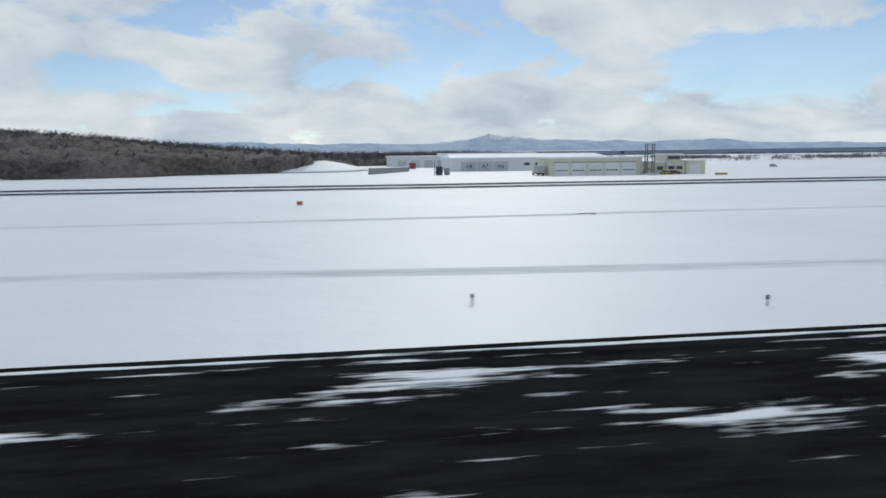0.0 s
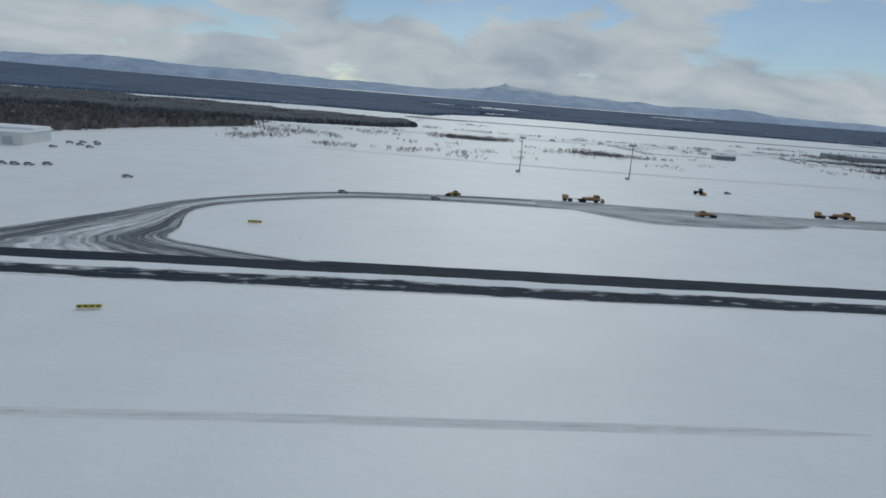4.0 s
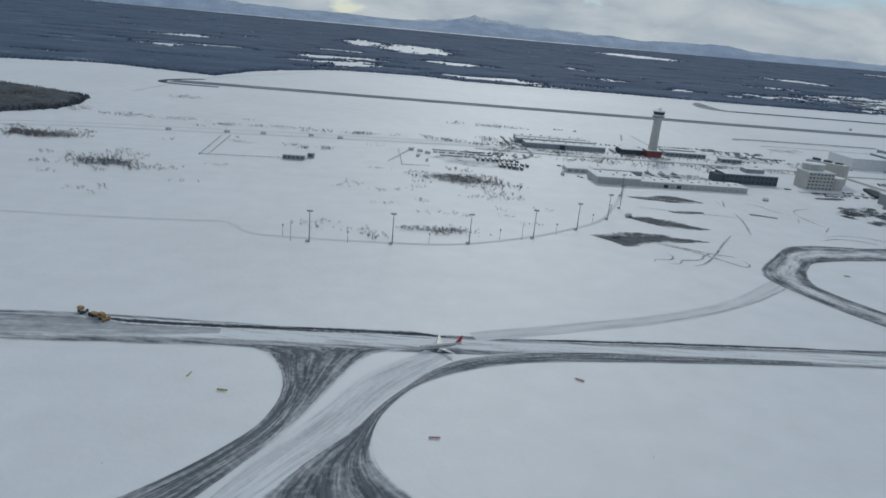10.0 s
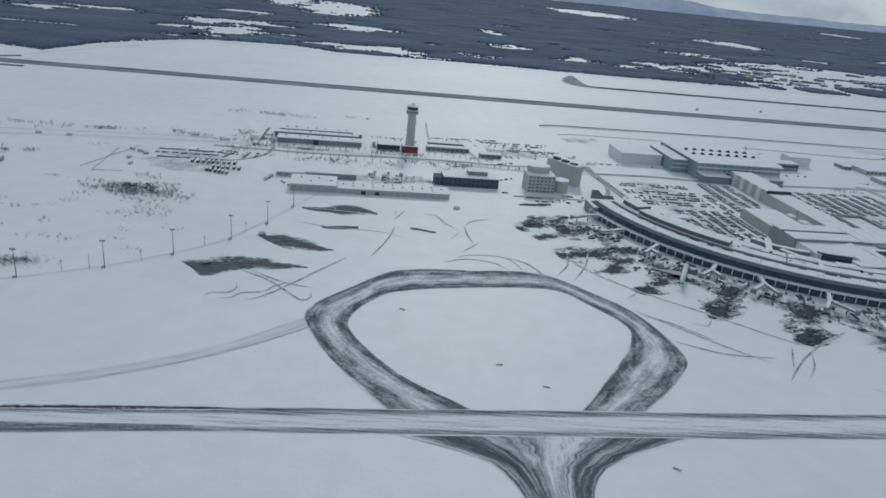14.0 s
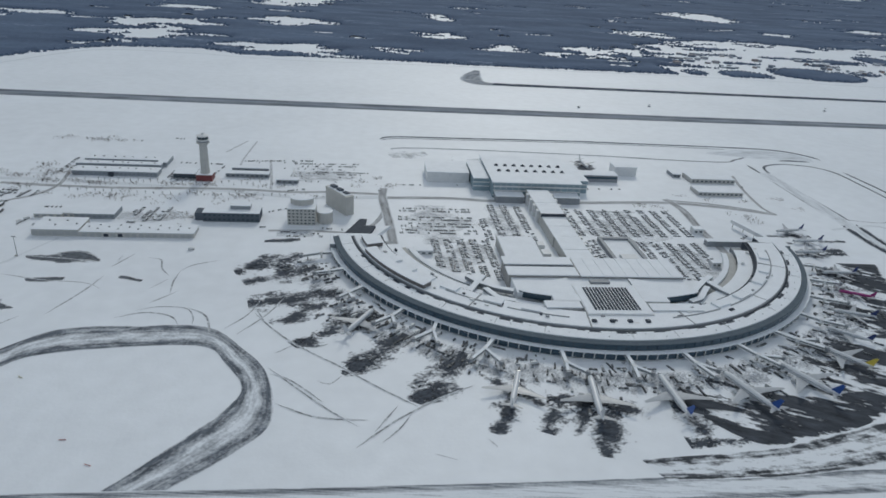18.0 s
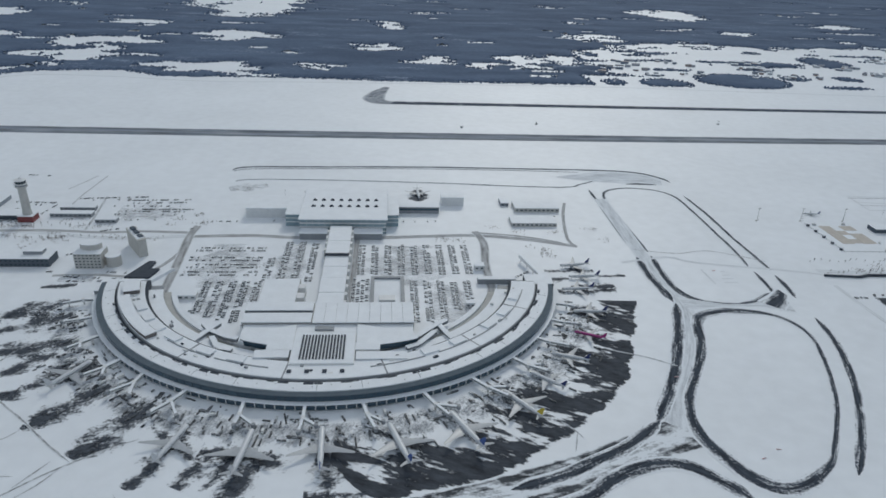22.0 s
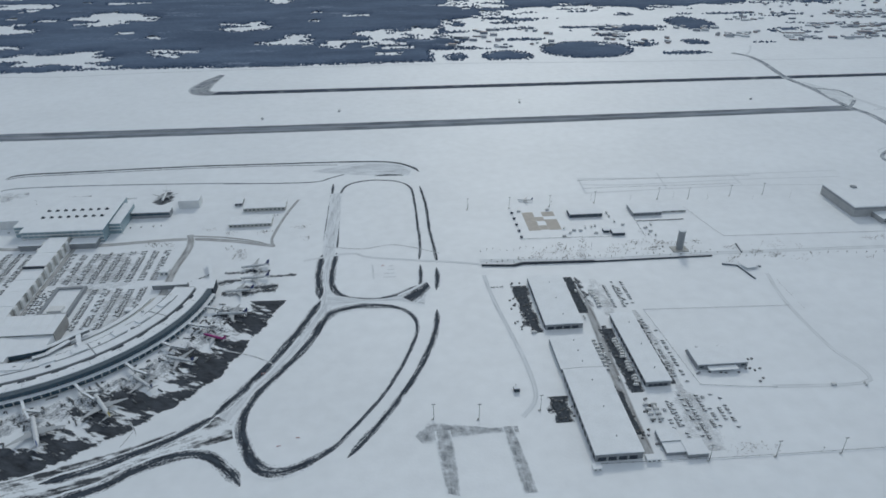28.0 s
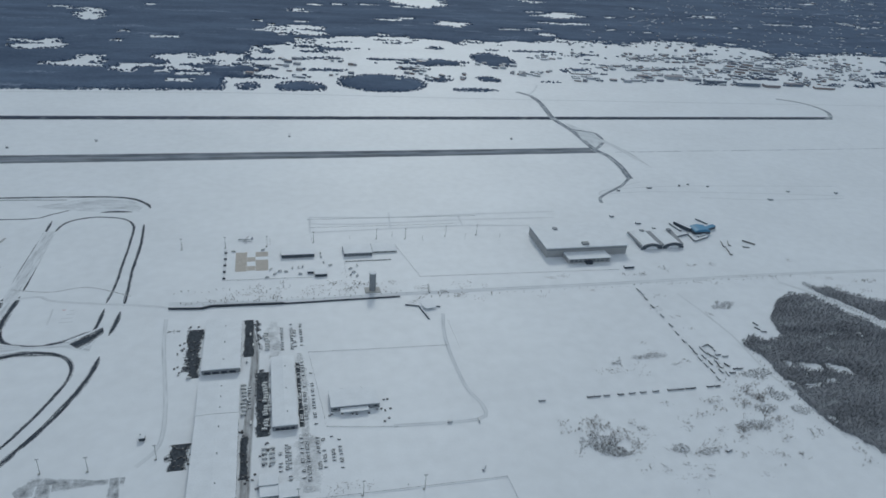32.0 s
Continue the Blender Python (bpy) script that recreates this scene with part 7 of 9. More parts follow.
# dark sunken ramp west of the terminal
slope = thing("ramp_walls", 0, 0, 0, "dark retaining walls of a sunken ramp", "wall")
part("wall", Shape().prism([(637, 341), (645, 362), (649, 362), (648, 352), (654, 352), (651, 341)], 0, 1.4), MAT_DARK, slope)
part("snow_slope", Shape().loft([[(650, 334, 0), (660, 352, 0), (663, 352, 0), (653, 334, 0)], [(650.3, 334, 1.6), (660.3, 352, 1.6), (662.4, 352, 1.6), (652.4, 334, 1.6)]]), MAT_ROOF_SNOW, slope)

# ---- boarding bridges ----
def boarding_bridge(base, knee, arms):
    t = thing("boarding_bridge", 0, 0, 0, "white boarding bridge with snow on its roof", "boarding bridge", "boarding bridges of the terminal")
    bx, by = base
    kx, ky = knee

    def run(name, a, b, w, z=2.7):
        p = part(name, Shape().bar((*a, z), (*b, z), w, 1.3), MAT_WHITE, t)
        part("roof_snow", Shape().bar((*a, z + 0.72), (*b, z + 0.72), w * 0.95, 0.14), MAT_ROOF_SNOW, p)
        part("window_band", Shape().bar((*a, z + 0.1), (*b, z + 0.1), w + 0.06, 0.35), MAT_GLASS, p)
    run("trunk", base, knee, 1.5)
    part("rotunda", Shape().cone(kx, ky, 1.9, 3.6, 1.0, 1.0, 12), MAT_WHITE, t)
    part("rotunda_leg", Shape().cone(kx, ky, 0, 1.9, 0.4, 0.4, 8), MAT_CONCRETE, t)
    for e in arms:
        run("tunnel", knee, e, 1.2)
        part("cab", Shape().cone(*e, 1.9, 3.6, 0.95, 0.95, 8), MAT_GREY, t)
        m = ((kx + 2 * e[0]) / 3, (ky + 2 * e[1]) / 3)
        part("wheel_leg", Shape().cone(*m, 0, 2.1, 0.25, 0.25, 6), MAT_STEEL, t)
    return t


BRIDGES = [((641, 294), (631, 290), [(624, 288)]), ((648.6, 275.6), (641, 268), [(636, 263), (643, 262)]), ((666.8, 255.4), (660, 247), [(652, 241), (661, 240)]), ((679.5, 243.8), (677, 235), [(668, 228), (678, 225)]), ((702.8, 230.4), (697, 221), [(690, 213), (702, 211)]),
           ((728.4, 222.6), (728, 211), [(727, 204), (735, 204)]), ((754.9, 218.2), (755, 208), [(754, 199), (761, 203)]), ((779.5, 219.8), (782, 210), [(786, 200), (789, 205)]), ((806.3, 225.8), (812, 216), [(818, 208), (822, 214)]),
           ((829.2, 236.5), (837, 228), [(846, 221), (846, 228)]), ((851.1, 252.8), (859, 245), [(868, 240), (866, 246)]), ((866.6, 270.4), (874, 266), [(884, 262)]), ((877.7, 288.4), (886, 285), [(894, 283)]), ((884, 306), (892, 304), [(897, 301)]),
           ((636, 312), (626, 311), [(616, 307)])]
for b in BRIDGES:
    boarding_bridge(*b)

# ---- aprons swept bare in patches ----
def bare_patch(x, y, length, width, turn, mat, label="dark patch of bare apron or painted aircraft shade, with ragged snow edges"):
    if mat is MAT_STAND:
        length, width = length * 1.05, width * 1.1
    a = radians(turn)
    d, s = Vector((math.cos(a), math.sin(a))), Vector((-math.sin(a), math.cos(a)))
    left, right = [], []
    r = random.Random(int(x * 7 + y))
    for i in range(7):
        t = i / 6 - 0.5
        w = width / 2 * (0.55 + 0.45 * math.sin(math.pi * i / 6)) * r.uniform(0.75, 1.2)
        c = Vector((x, y)) + d * length * t
        left.append(tuple(c + s * w * r.uniform(0.8, 1.2)))
        right.append(tuple(c - s * w * r.uniform(0.8, 1.2)))
    return strip("road_bare_or_shade_patch", left, right, 0.010 + r.random() * 0.008, mat, label, "apron", step=2.5)


# Two patches are aircraft shade painted on the snow: (705, 196) and (815, 484).
for p in ((601, 305, 36, 18, 33), (596, 298, 22, 9, 28), (608, 291, 36, 16, 30), (617, 267, 40, 22, 13), (620, 254, 28, 13, 40), (637, 241, 42, 18, 41), (628, 234, 18, 8, 30), (654, 222, 36, 18, 52), (647, 214, 18, 10, 48), (678, 206, 38, 19, 58), (672, 197, 16, 9, 50), (701, 188, 34, 11, 64), (705, 196, 32, 8, -42),
          (717, 183, 24, 13, 63), (734, 187, 36, 13, -15), (734, 173, 28, 17, 70), (727, 180, 22, 8, 60), (767, 177, 26, 14, 96), (771, 166.5, 22, 8, 2), (540, 285, 12, 4, -20), (604, 332, 18, 7, 10), (890, 340, 24, 7, 5), (905, 352, 30, 9, 0), (915, 330, 26, 12, 5), (925, 345, 28, 6, 0), (910, 325, 34, 10, 3), (815, 484, 26, 16, 88), (681, 498, 30, 26, 20), (738, 491, 26, 20, 5), (778, 485, 26, 10, 5)):
    bare_patch(*p, MAT_GREYPATCH if 400 < p[0] < 545 or p[0] == 815 else MAT_LOT if p[1] > 480 else MAT_STAND)
for a, b in (([(445, 240), (459, 247), (474, 246), (486, 242), (492, 239)], [(451, 233), (456, 226.6), (468, 233), (484, 236.5), (491, 238)]), ([(469, 270), (477, 273), (490, 267), (498, 259), (501, 257.2)], [(475, 262), (482, 256), (490, 254), (497, 255), (501, 256.6)]),
             ([(484, 309), (495, 311), (508, 315.5), (520, 306)], [(486, 305), (503, 300), (512, 301), (520, 302.5)]), ([(494, 284), (502, 286), (511, 286)], [(496, 281), (503, 280.5), (511, 282.5)])):
    strip("road_bare_or_shade_patch", a, b, 0.012, MAT_GREYPATCH, "grey patch of the west apron scraped thin", "apron", step=2.5)
inner_edge = [arc(radians(a), -9) for a in (274, 282, 292, 302, 312, 322, 332, 342, 350)]
strip("road_east_stands", inner_edge, [(768, 184), (785, 165), (809, 167.5), (841, 178), (876, 203), (906, 235), (918, 263), (928, 287), (936, 313)], 0.006, MAT_APRON, "dark bare apron east of the terminal streaked with snow", "apron", step=3)
grime = [arc(radians(a), -4) for a in range(192, 350, 6)]
strip("road_trodden_apron", grime, [arc(radians(a), -30) for a in range(192, 350, 6)], 0.004, MAT_GRIME, "grey trodden snow on the stands beside the terminal", "apron", step=3)
for x, y, l, w, a in ((1132, 300, 44, 8, 90), (1090, 292, 44, 9, 88), (1136, 236, 56, 10, 92), (1092, 195, 16, 9, 5), (1126, 188, 20, 6, 90), (1143, 298, 44, 16, 90), (1160, 240, 80, 12, 90), (1160, 180, 44, 30, 90), (1108, 344, 24, 3, 0)):
    bare_patch(x, y, l, w, a, MAT_STAND if w < 11 else MAT_LOT, "dark wet yard among freight sheds")
for x, y, l, w, a in ((690, 360, 60, 55, 90), (730, 360, 60, 30, 90), (700, 315, 40, 40, 60), (805, 360, 56, 78, 90), (825, 312, 44, 42, 90), (530, 362, 44, 26, 5), (620, 445, 44, 46, 0), (610, 340, 20, 18, 0), (420, 375, 40, 60, 90)):
    bare_patch(x, y, l, w, a, MAT_LOT, "grey trodden snow of a car park")

for x0, x1, y0, y1 in ((1122.4, 1131, 280, 324), (1130, 1141.2, 203, 262), (1085, 1098.2, 284, 316), (1088, 1098.2, 262, 284), (1085, 1098.2, 184, 204), (1122.2, 1128.5, 172, 204), (1156, 1160, 208, 270)):
    strip("road_wet_yard", [(x0, y0), (x0 + 0.6, (y0 + y1) / 2), (x0, y1)], [(x1, y0), (x1 - 0.6, (y0 + y1) / 2), (x1, y1)], 0.03, MAT_YARD, "wet dark asphalt yard beside a freight shed", "yard", step=4)

# ---- aircraft ----
def ring(x, y, z, ry, rz, n=14):
    return [(x, y + ry * math.cos(6.283 * i / n), z + rz * math.sin(6.283 * i / n)) for i in range(n)]


def slab_wing(root, tip, c0, c1, t0, t1, sweep_x, rise):
    """A tapered, swept wing half from root (x, y, z) to tip, as a lens-shaped loft."""
    def sec(x, y, z, c, t):
        return [(x, y, z), (x - c * 0.25, y, z + t * 0.5), (x - c * 0.7, y, z + t * 0.35), (x - c, y, z), (x - c * 0.6, y, z - t * 0.35), (x - c * 0.2, y, z - t * 0.5)]
    return Shape().loft([sec(*root, c0, t0), sec(root[0] + (tip[0] - root[0]) * 0.4, root[1] + (tip[1] - root[1]) * 0.4, root[2] + (tip[2] - root[2]) * 0.35, c0 + (c1 - c0) * 0.5, t0 * 0.6), sec(*tip, c1, t1)])


MAT_PLANE = material("white_aircraft_paint", (0.62, 0.64, 0.66), 0.35, vary=0.05, scale=0.5)
MAT_WING = material("grey_wing_paint", (0.42, 0.44, 0.46), 0.4, vary=0.08, scale=0.5)
TAIL = {"blue": material("blue_tail_paint", (0.03, 0.09, 0.32), 0.35, vary=0.1), "yellow": material("yellow_tail_paint", (0.7, 0.55, 0.08), 0.35, vary=0.1), "magenta": material("magenta_paint", (0.35, 0.04, 0.2), 0.35, vary=0.15),
        "white": MAT_PLANE, "red": material("red_tail_paint", (0.5, 0.04, 0.04), 0.35, vary=0.1), "navy": material("navy_tail_paint", (0.03, 0.05, 0.16), 0.35, vary=0.1)}


def aircraft(length, tail, label, body=None, group="airliners on the stands"):
    """An airliner with its nose at the origin, its tail towards -x."""
    L = length
    r, z = L * 0.047, L * 0.088
    body = body or MAT_PLANE
    t = thing("airliner", 0, 0, 0, label, "aircraft", group)
    st = [(0, 0.05, -0.25), (0.012, 0.38, -0.15), (0.04, 0.72, -0.05), (0.09, 0.96, 0), (0.14, 1, 0), (0.4, 1, 0), (0.68, 1, 0), (0.8, 0.82, 0.12), (0.9, 0.52, 0.3), (0.97, 0.22, 0.45), (1.0, 0.06, 0.5)]
    part("fuselage", Shape().loft([ring(-L * a, 0, z + r * c, r * b, r * b) for a, b, c in st]), body, t, smooth=True)
    part("cockpit_window", Shape().box(-L * 0.036, -L * 0.02, -r * 0.55, r * 0.55, z + r * 0.22, z + r * 0.48), MAT_GLASS, t)
    for s in (-1, 1):
        part("window_row", Shape().box(-L * 0.8, -L * 0.12, s * r * 0.985 - 0.02, s * r * 0.985 + 0.02, z + r * 0.16, z + r * 0.28), MAT_GLASS, t, "row of dark cabin windows")
        part("wing", slab_wing((-L * 0.36, s * r * 0.8, z - r * 0.5), (-L * 0.62, s * L * 0.485, z + r * 0.45), L * 0.21, L * 0.04, L * 0.018, L * 0.005, 0, 0), MAT_WING, t)
        part("tailplane", slab_wing((-L * 0.87, s * r * 0.3, z + r * 0.4), (-L * 0.965, s * L * 0.165, z + r * 0.6), L * 0.09, L * 0.03, L * 0.01, L * 0.004, 0, 0), MAT_WING, t)
        e = part("engine", Shape().loft([ring(-L * a, s * L * 0.15, z - r * 1.15, L * b, L * b, 12) for a, b in ((0.365, 0.024), (0.37, 0.028), (0.41, 0.029), (0.455, 0.022), (0.48, 0.012))]), MAT_WING, t, smooth=True)
        part("pylon", Shape().box(-L * 0.47, -L * 0.40, s * L * 0.15 - 0.06, s * L * 0.15 + 0.06, z - r * 0.75, z - r * 0.2), MAT_WING, e)
        for k in (0.0, 0.035):
            wheel(t, -L * (0.5 + k), s * L * 0.055, L * 0.011, L * 0.016)
        part("main_leg", Shape().bar((-L * 0.51, s * L * 0.055, L * 0.012), (-L * 0.5, s * L * 0.05, z - r * 0.6), 0.12), MAT_STEEL, t)
    fz = z + r * 0.8
    fin = Shape().loft([[(-L * 0.83, -L * 0.006, fz), (-L * 0.83, L * 0.006, fz), (-L * 0.96, L * 0.006, fz), (-L * 0.96, -L * 0.006, fz)], [(-L * 0.955, -L * 0.002, fz + L * 0.15), (-L * 0.955, L * 0.002, fz + L * 0.15), (-L * 1.0, L * 0.002, fz + L * 0.15), (-L * 1.0, -L * 0.002, fz + L * 0.15)]])
    part("fin", fin, TAIL[tail], t, tail + " painted fin")
    wheel(t, -L * 0.09, 0, L * 0.01, L * 0.012)
    part("nose_leg", Shape().bar((-L * 0.09, 0, L * 0.01), (-L * 0.09, 0, z - r * 0.8), 0.1), MAT_STEEL, t)
    return t


def park(ob, nose, tail):
    a = math.degrees(math.atan2(nose[1] - tail[1], nose[0] - tail[0]))
    ob.matrix_basis = pose(nose[0], nose[1], 0, 0, 0, a)
    return ob


blue = park(aircraft(28, "blue", "white airliner with a blue tail parked nose-in"), (763.5, 203.5), (765, 173))
for nose, end in (((791, 205), (800.5, 178)), ((817.5, 212), (829.5, 189))):
    park(copy_thing(blue, Matrix()), nose, end)
park(aircraft(28.5, "white", "large white airliner with a white tail parked nose-in"), (735.2, 202.5), (731.5, 174))
park(aircraft(25, "yellow", "white airliner with a yellow tail parked nose-in"), (843.5, 226.5), (858.5, 206.5))
white = park(aircraft(25, "white", "snow-dusted white airliner parked nose-in"), (652, 254), (639.5, 232.5))
park(copy_thing(white, Matrix()), (708, 206.5), (699.5, 180))
navy = park(aircraft(20, "navy", "small white airliner with a navy tail"), (859, 241.5), (874, 228))
park(copy_thing(navy, Matrix()), (872.5, 257.5), (893, 249.5))
park(aircraft(17, "magenta", "small magenta and white airliner", TAIL["magenta"]), (890, 278), (905.5, 270.5))
for nose, end in (((894, 299), (915, 298)), ((894, 325), (915, 326)), ((902, 341), (922, 342)), ((900, 356), (919, 359))):
    park(copy_thing(navy, Matrix()), nose, end)
park(aircraft(10.5, "red", "small white regional jet with a red tail on the taxiway", group=""), (374.5, 139.6), (384.6, 142.4))
park(aircraft(13, "navy", "parked jet on the north apron", group=""), (1116, 450), (1129, 448))
park(aircraft(22, "white", "grey airliner behind the arrivals hall", group=""), (815.5, 474), (814.5, 497))

# ---- ground vehicles on the stands ----
MAT_LOADGREY = material("grey_load", (0.14, 0.15, 0.16), 0.7, vary=0.2, scale=1, random_tone=0.5)


def baggage_train():
    t = thing("baggage_cart", 0, 0, 0, "dark baggage trailer standing on trodden snow", "trailer", "baggage trailers on the stands")
    part("bed", Shape().box(-0.95, 0.95, -0.34, 0.34, 0.16, 0.26), MAT_STEEL, t)
    part("load", Shape().box(-0.85, 0.85, -0.32, 0.32, 0.26, 0.72, 0.08), MAT_LOADGREY, t)
    for x in (-0.6, 0.6):
        for y in (-0.28, 0.28):
            wheel(t, x, y, 0.11, 0.1)
    return t


cart = baggage_train()
cart.matrix_basis = pose(714, 206, 0, 0, 0, 85)
truck = box_truck("white service truck on the stands", MAT_WHITE, (716, 214, 0, 20))
g = random.Random(31)
for i in range(150):
    a = g.uniform(198, 348)
    off = -g.uniform(5, 22) if a < 285 else -g.uniform(5, 36)
    x, y = arc(radians(a), off)
    ang = a + g.choice((0, 0, 0, 90, 5))
    if i % 6 == 5:
        copy_thing(truck, pose(x, y, 0, 0, 0, ang))
    else:
        dx, dy = math.cos(radians(ang)), math.sin(radians(ang))
        for k in range(g.choice((1, 2, 2))):
            copy_thing(cart, pose(x + k * 2.1 * dx, y + k * 2.1 * dy, 0, 0, 0, ang))
# loose ground equipment far below: dollies, steps, tugs, pallets
gear, gr = Shape(), random.Random(63)
for k in range(330):
    base = gr.choice(BRIDGES)
    bx, by = base[1]
    a0 = math.degrees(math.atan2((by - AY) / AB, (bx - AX) / AA)) % 360
    a, off = a0 + gr.gauss(0, 4.2), -abs(gr.gauss(11, 8)) - 3.5
    if not 193 < a < 349:
        continue
    x, y = arc(radians(a), off)
    t, w, d, h = gr.choice((a, a, a + 90, a + 20)), gr.uniform(0.35, 1.1), gr.uniform(0.25, 0.5), gr.uniform(0.25, 0.8)
    c, q = math.cos(radians(t)), math.sin(radians(t))
    for n in range(gr.choice((1, 1, 1, 2, 3))):
        ox = n * w * 2.3
        b = Shape().box(ox - w, ox + w, -d, d, 0.05, h, 0.06)
        gear.add([(x + p[0] * c - p[1] * q, y + p[0] * q + p[1] * c, p[2]) for p in b.v], b.f)
MAT_GEAR = bpy.data.materials.new("ground_equipment_paint")
MAT_GEAR.use_nodes = True
gn, gl = MAT_GEAR.node_tree.nodes, MAT_GEAR.node_tree.links
g_geo, g_ramp = gn.new("ShaderNodeNewGeometry"), gn.new("ShaderNodeValToRGB")
g_ramp.color_ramp.elements[0].color, g_ramp.color_ramp.elements[1].color = (0.03, 0.034, 0.04, 1), (0.6, 0.62, 0.64, 1)
mid = g_ramp.color_ramp.elements.new(0.7)
mid.color = (0.13, 0.14, 0.15, 1)
gl.new(g_geo.outputs["Random Per Island"], g_ramp.inputs[0])
gl.new(g_ramp.outputs[0], gn["Principled BSDF"].inputs["Base Color"])
gn["Principled BSDF"].inputs["Roughness"].default_value = 0.6
tagged(new("ground_equipment", gear.data("ground_equipment", MAT_GEAR)), "small dark ground equipment scattered on the stands", "equipment", "", "stuff")

# ---- parked cars ----
first_car = small_car(MAT_CARPAINT, "snow-topped car parked in a long row", "cars in the terminal car park")
first_car.matrix_basis = pose(684, 303, 0, 0, 0, 0)
cr = random.Random(77)
near_rows, far_rows = [], []


def car_row(out, x0, y0, x1, y1, turn, fill=0.82, pitch=1.15):
    n = int(math.hypot(x1 - x0, y1 - y0) / pitch)
    for i in range(n):
        t = i / n
        clump = 0.5 * noise.noise(((x0 + (x1 - x0) * t) * 0.09, (y0 + (y1 - y0) * t) * 0.09, 3))
        if cr.random() < fill + 0.8 * clump - 0.18:
            out.append((x0 + (x1 - x0) * t, y0 + (y1 - y0) * t, turn + cr.choice((0, 180)) + cr.uniform(-3, 3)))


for k in range(5):      # west park, southern rows
    x = 686 + k * 7.2
    car_row(near_rows, x, 300 - k * 3, x - 1, 338, 0)
    car_row(near_rows if k > 1 else far_rows, x + 2.4, 300 - k * 3, x + 1.4, 338, 0)
for y in (346, 350, 356, 360, 366, 370, 380, 384):
    car_row(far_rows, 668, y, 713, y, 90, 0.7)
for k in range(4):
    x = 717 + k * 8.4
    for dx in (0, 2.5):
        car_row(far_rows, x + dx, 338, x + dx, 394 if k else 370, 0, 0.75)
for k in range(9):      # east park
    x = 773 + k * 8.4
    for dx in (0, 2.5):
        car_row(far_rows, x + dx, 347, x + dx, 390, 0, 0.78)
for k in range(5):
    x = 805 + k * 8.0
    for dx in (0, 2.5):
        car_row(near_rows if dx == 0 else far_rows, x + dx, 291 + (4 * k if k > 2 else 0), x + dx, 339, 0, 0.8)
for k in range(4):
    x = 771 + k * 2.6
    car_row(far_rows, x, 300, x, 342, 0, 0.5)
# freight yard, offices and other parks
for x, y0, y1, f in ((1158, 212, 272, 0.6), (1161, 212, 272, 0.6), (1166, 206, 262, 0.5), (1149, 285, 312, 0.75), (1155.5, 284, 316, 0.75), (1157.6, 288, 312, 0.5), (1162, 284, 318, 0.5), (1150, 160, 200, 0.5), (1157, 166, 200, 0.6), (1160, 166, 200, 0.75), (1166, 168, 200, 0.7), (1169, 172, 200, 0.4), (1174, 160, 200, 0.5), (1178, 160, 198, 0.4), (1128, 225, 250, 0.5), (1145, 168, 198, 0.5), (1148.6, 176, 199, 0.6)):
    car_row(near_rows, x, y0, x, y1, 0, f)
for x0, x1, y, f in ((399, 433.6, 396.6, 1.1), (399, 433.6, 389.5, 1.1), (402, 445, 380.4, 1.1), (467.6, 478, 373.4, 0.8), (592, 640, 464, 0.4), (592, 640, 456, 0.4), (600, 642, 446, 0.4), (598, 640, 440, 0.3), (605, 640, 430, 0.3), (560, 583, 440, 0.4), (518, 530, 418, 0.6), (604, 625, 344, 0.4), (606, 628, 338, 0.4), (1174, 1206, 238, 0.4), (1072, 1096, 316, 0.3)):
    car_row(far_rows, x0, y, x1, y, 90, f)
for x0, y0, x1, y1, f in ((563, 470, 612, 475, 0.75), (565, 466, 600, 470, 0.4), (597, 467, 645, 470, 0.75), (597, 461, 642, 464, 0.6), (614, 450, 653, 450, 0.6), (612, 446, 650, 445, 0.3), (645, 437, 669, 443, 0.5), (599, 410, 611, 415, 0.8),
                          (520, 430, 521, 446, 0.9), (523, 428, 533, 427, 0.8), (527, 434, 538, 425, 0.7), (502, 522, 522, 520, 0.5), (431, 513, 484, 512, 0.35), (548, 440, 552, 462, 0.6), (420, 396, 455, 393, 0.6), (418, 401, 452, 398, 0.5),
                          (456, 444, 457, 462, 0.8), (470, 350, 476, 340, 0.5), (590, 350, 602, 350, 0.7), (622, 350, 640, 348, 0.6), (600, 344, 640, 340, 0.35), (590, 372, 603, 380, 0.5), (645, 412, 660, 416, 0.5), (672, 428, 715, 430, 0.4), (800, 430, 850, 432, 0.3), (866, 340, 880, 352, 0.6), (905, 440, 925, 444, 0.5)):
    car_row(far_rows, x0, y0, x1, y1, 90, f)
for x0, y0, x1, y1, f in ((520.6, 375, 519, 362.5, 0.85), (518, 372, 517.2, 364, 0.5), (528.4, 375, 526.2, 353.6, 0.95), (525.6, 370, 524.2, 356, 0.6), (535.9, 375.4, 533.7, 355.6, 0.95), (533.2, 372, 531.6, 356, 0.6),
                          (439.7, 399.3, 435.6, 385.6, 1.0), (448.2, 399, 445.8, 385.8, 1.0), (453.6, 400.7, 452.3, 387.2, 0.8), (451.1, 437, 452, 468.6, 0.7), (527.1, 425, 527.4, 450.5, 1.0), (522.2, 427, 522, 449.8, 0.5)):
    car_row(far_rows, x0, y0, x1, y1, 0, f)
for x0, y0, x1, y1, f in ((517, 353, 529, 352.4, 0.6), (463.6, 347.5, 466.1, 357, 0.9), (532, 426, 535, 434, 0.8), (520, 462, 551, 461, 0.7), (533, 457, 551, 456, 0.4)):
    car_row(far_rows, x0, y0, x1, y1, 90, f)
for x, y, a in near_rows[:130]:
    copy_thing(first_car, pose(x, y, 0, 0, 0, a))
body, snow_top = Shape(), Shape()
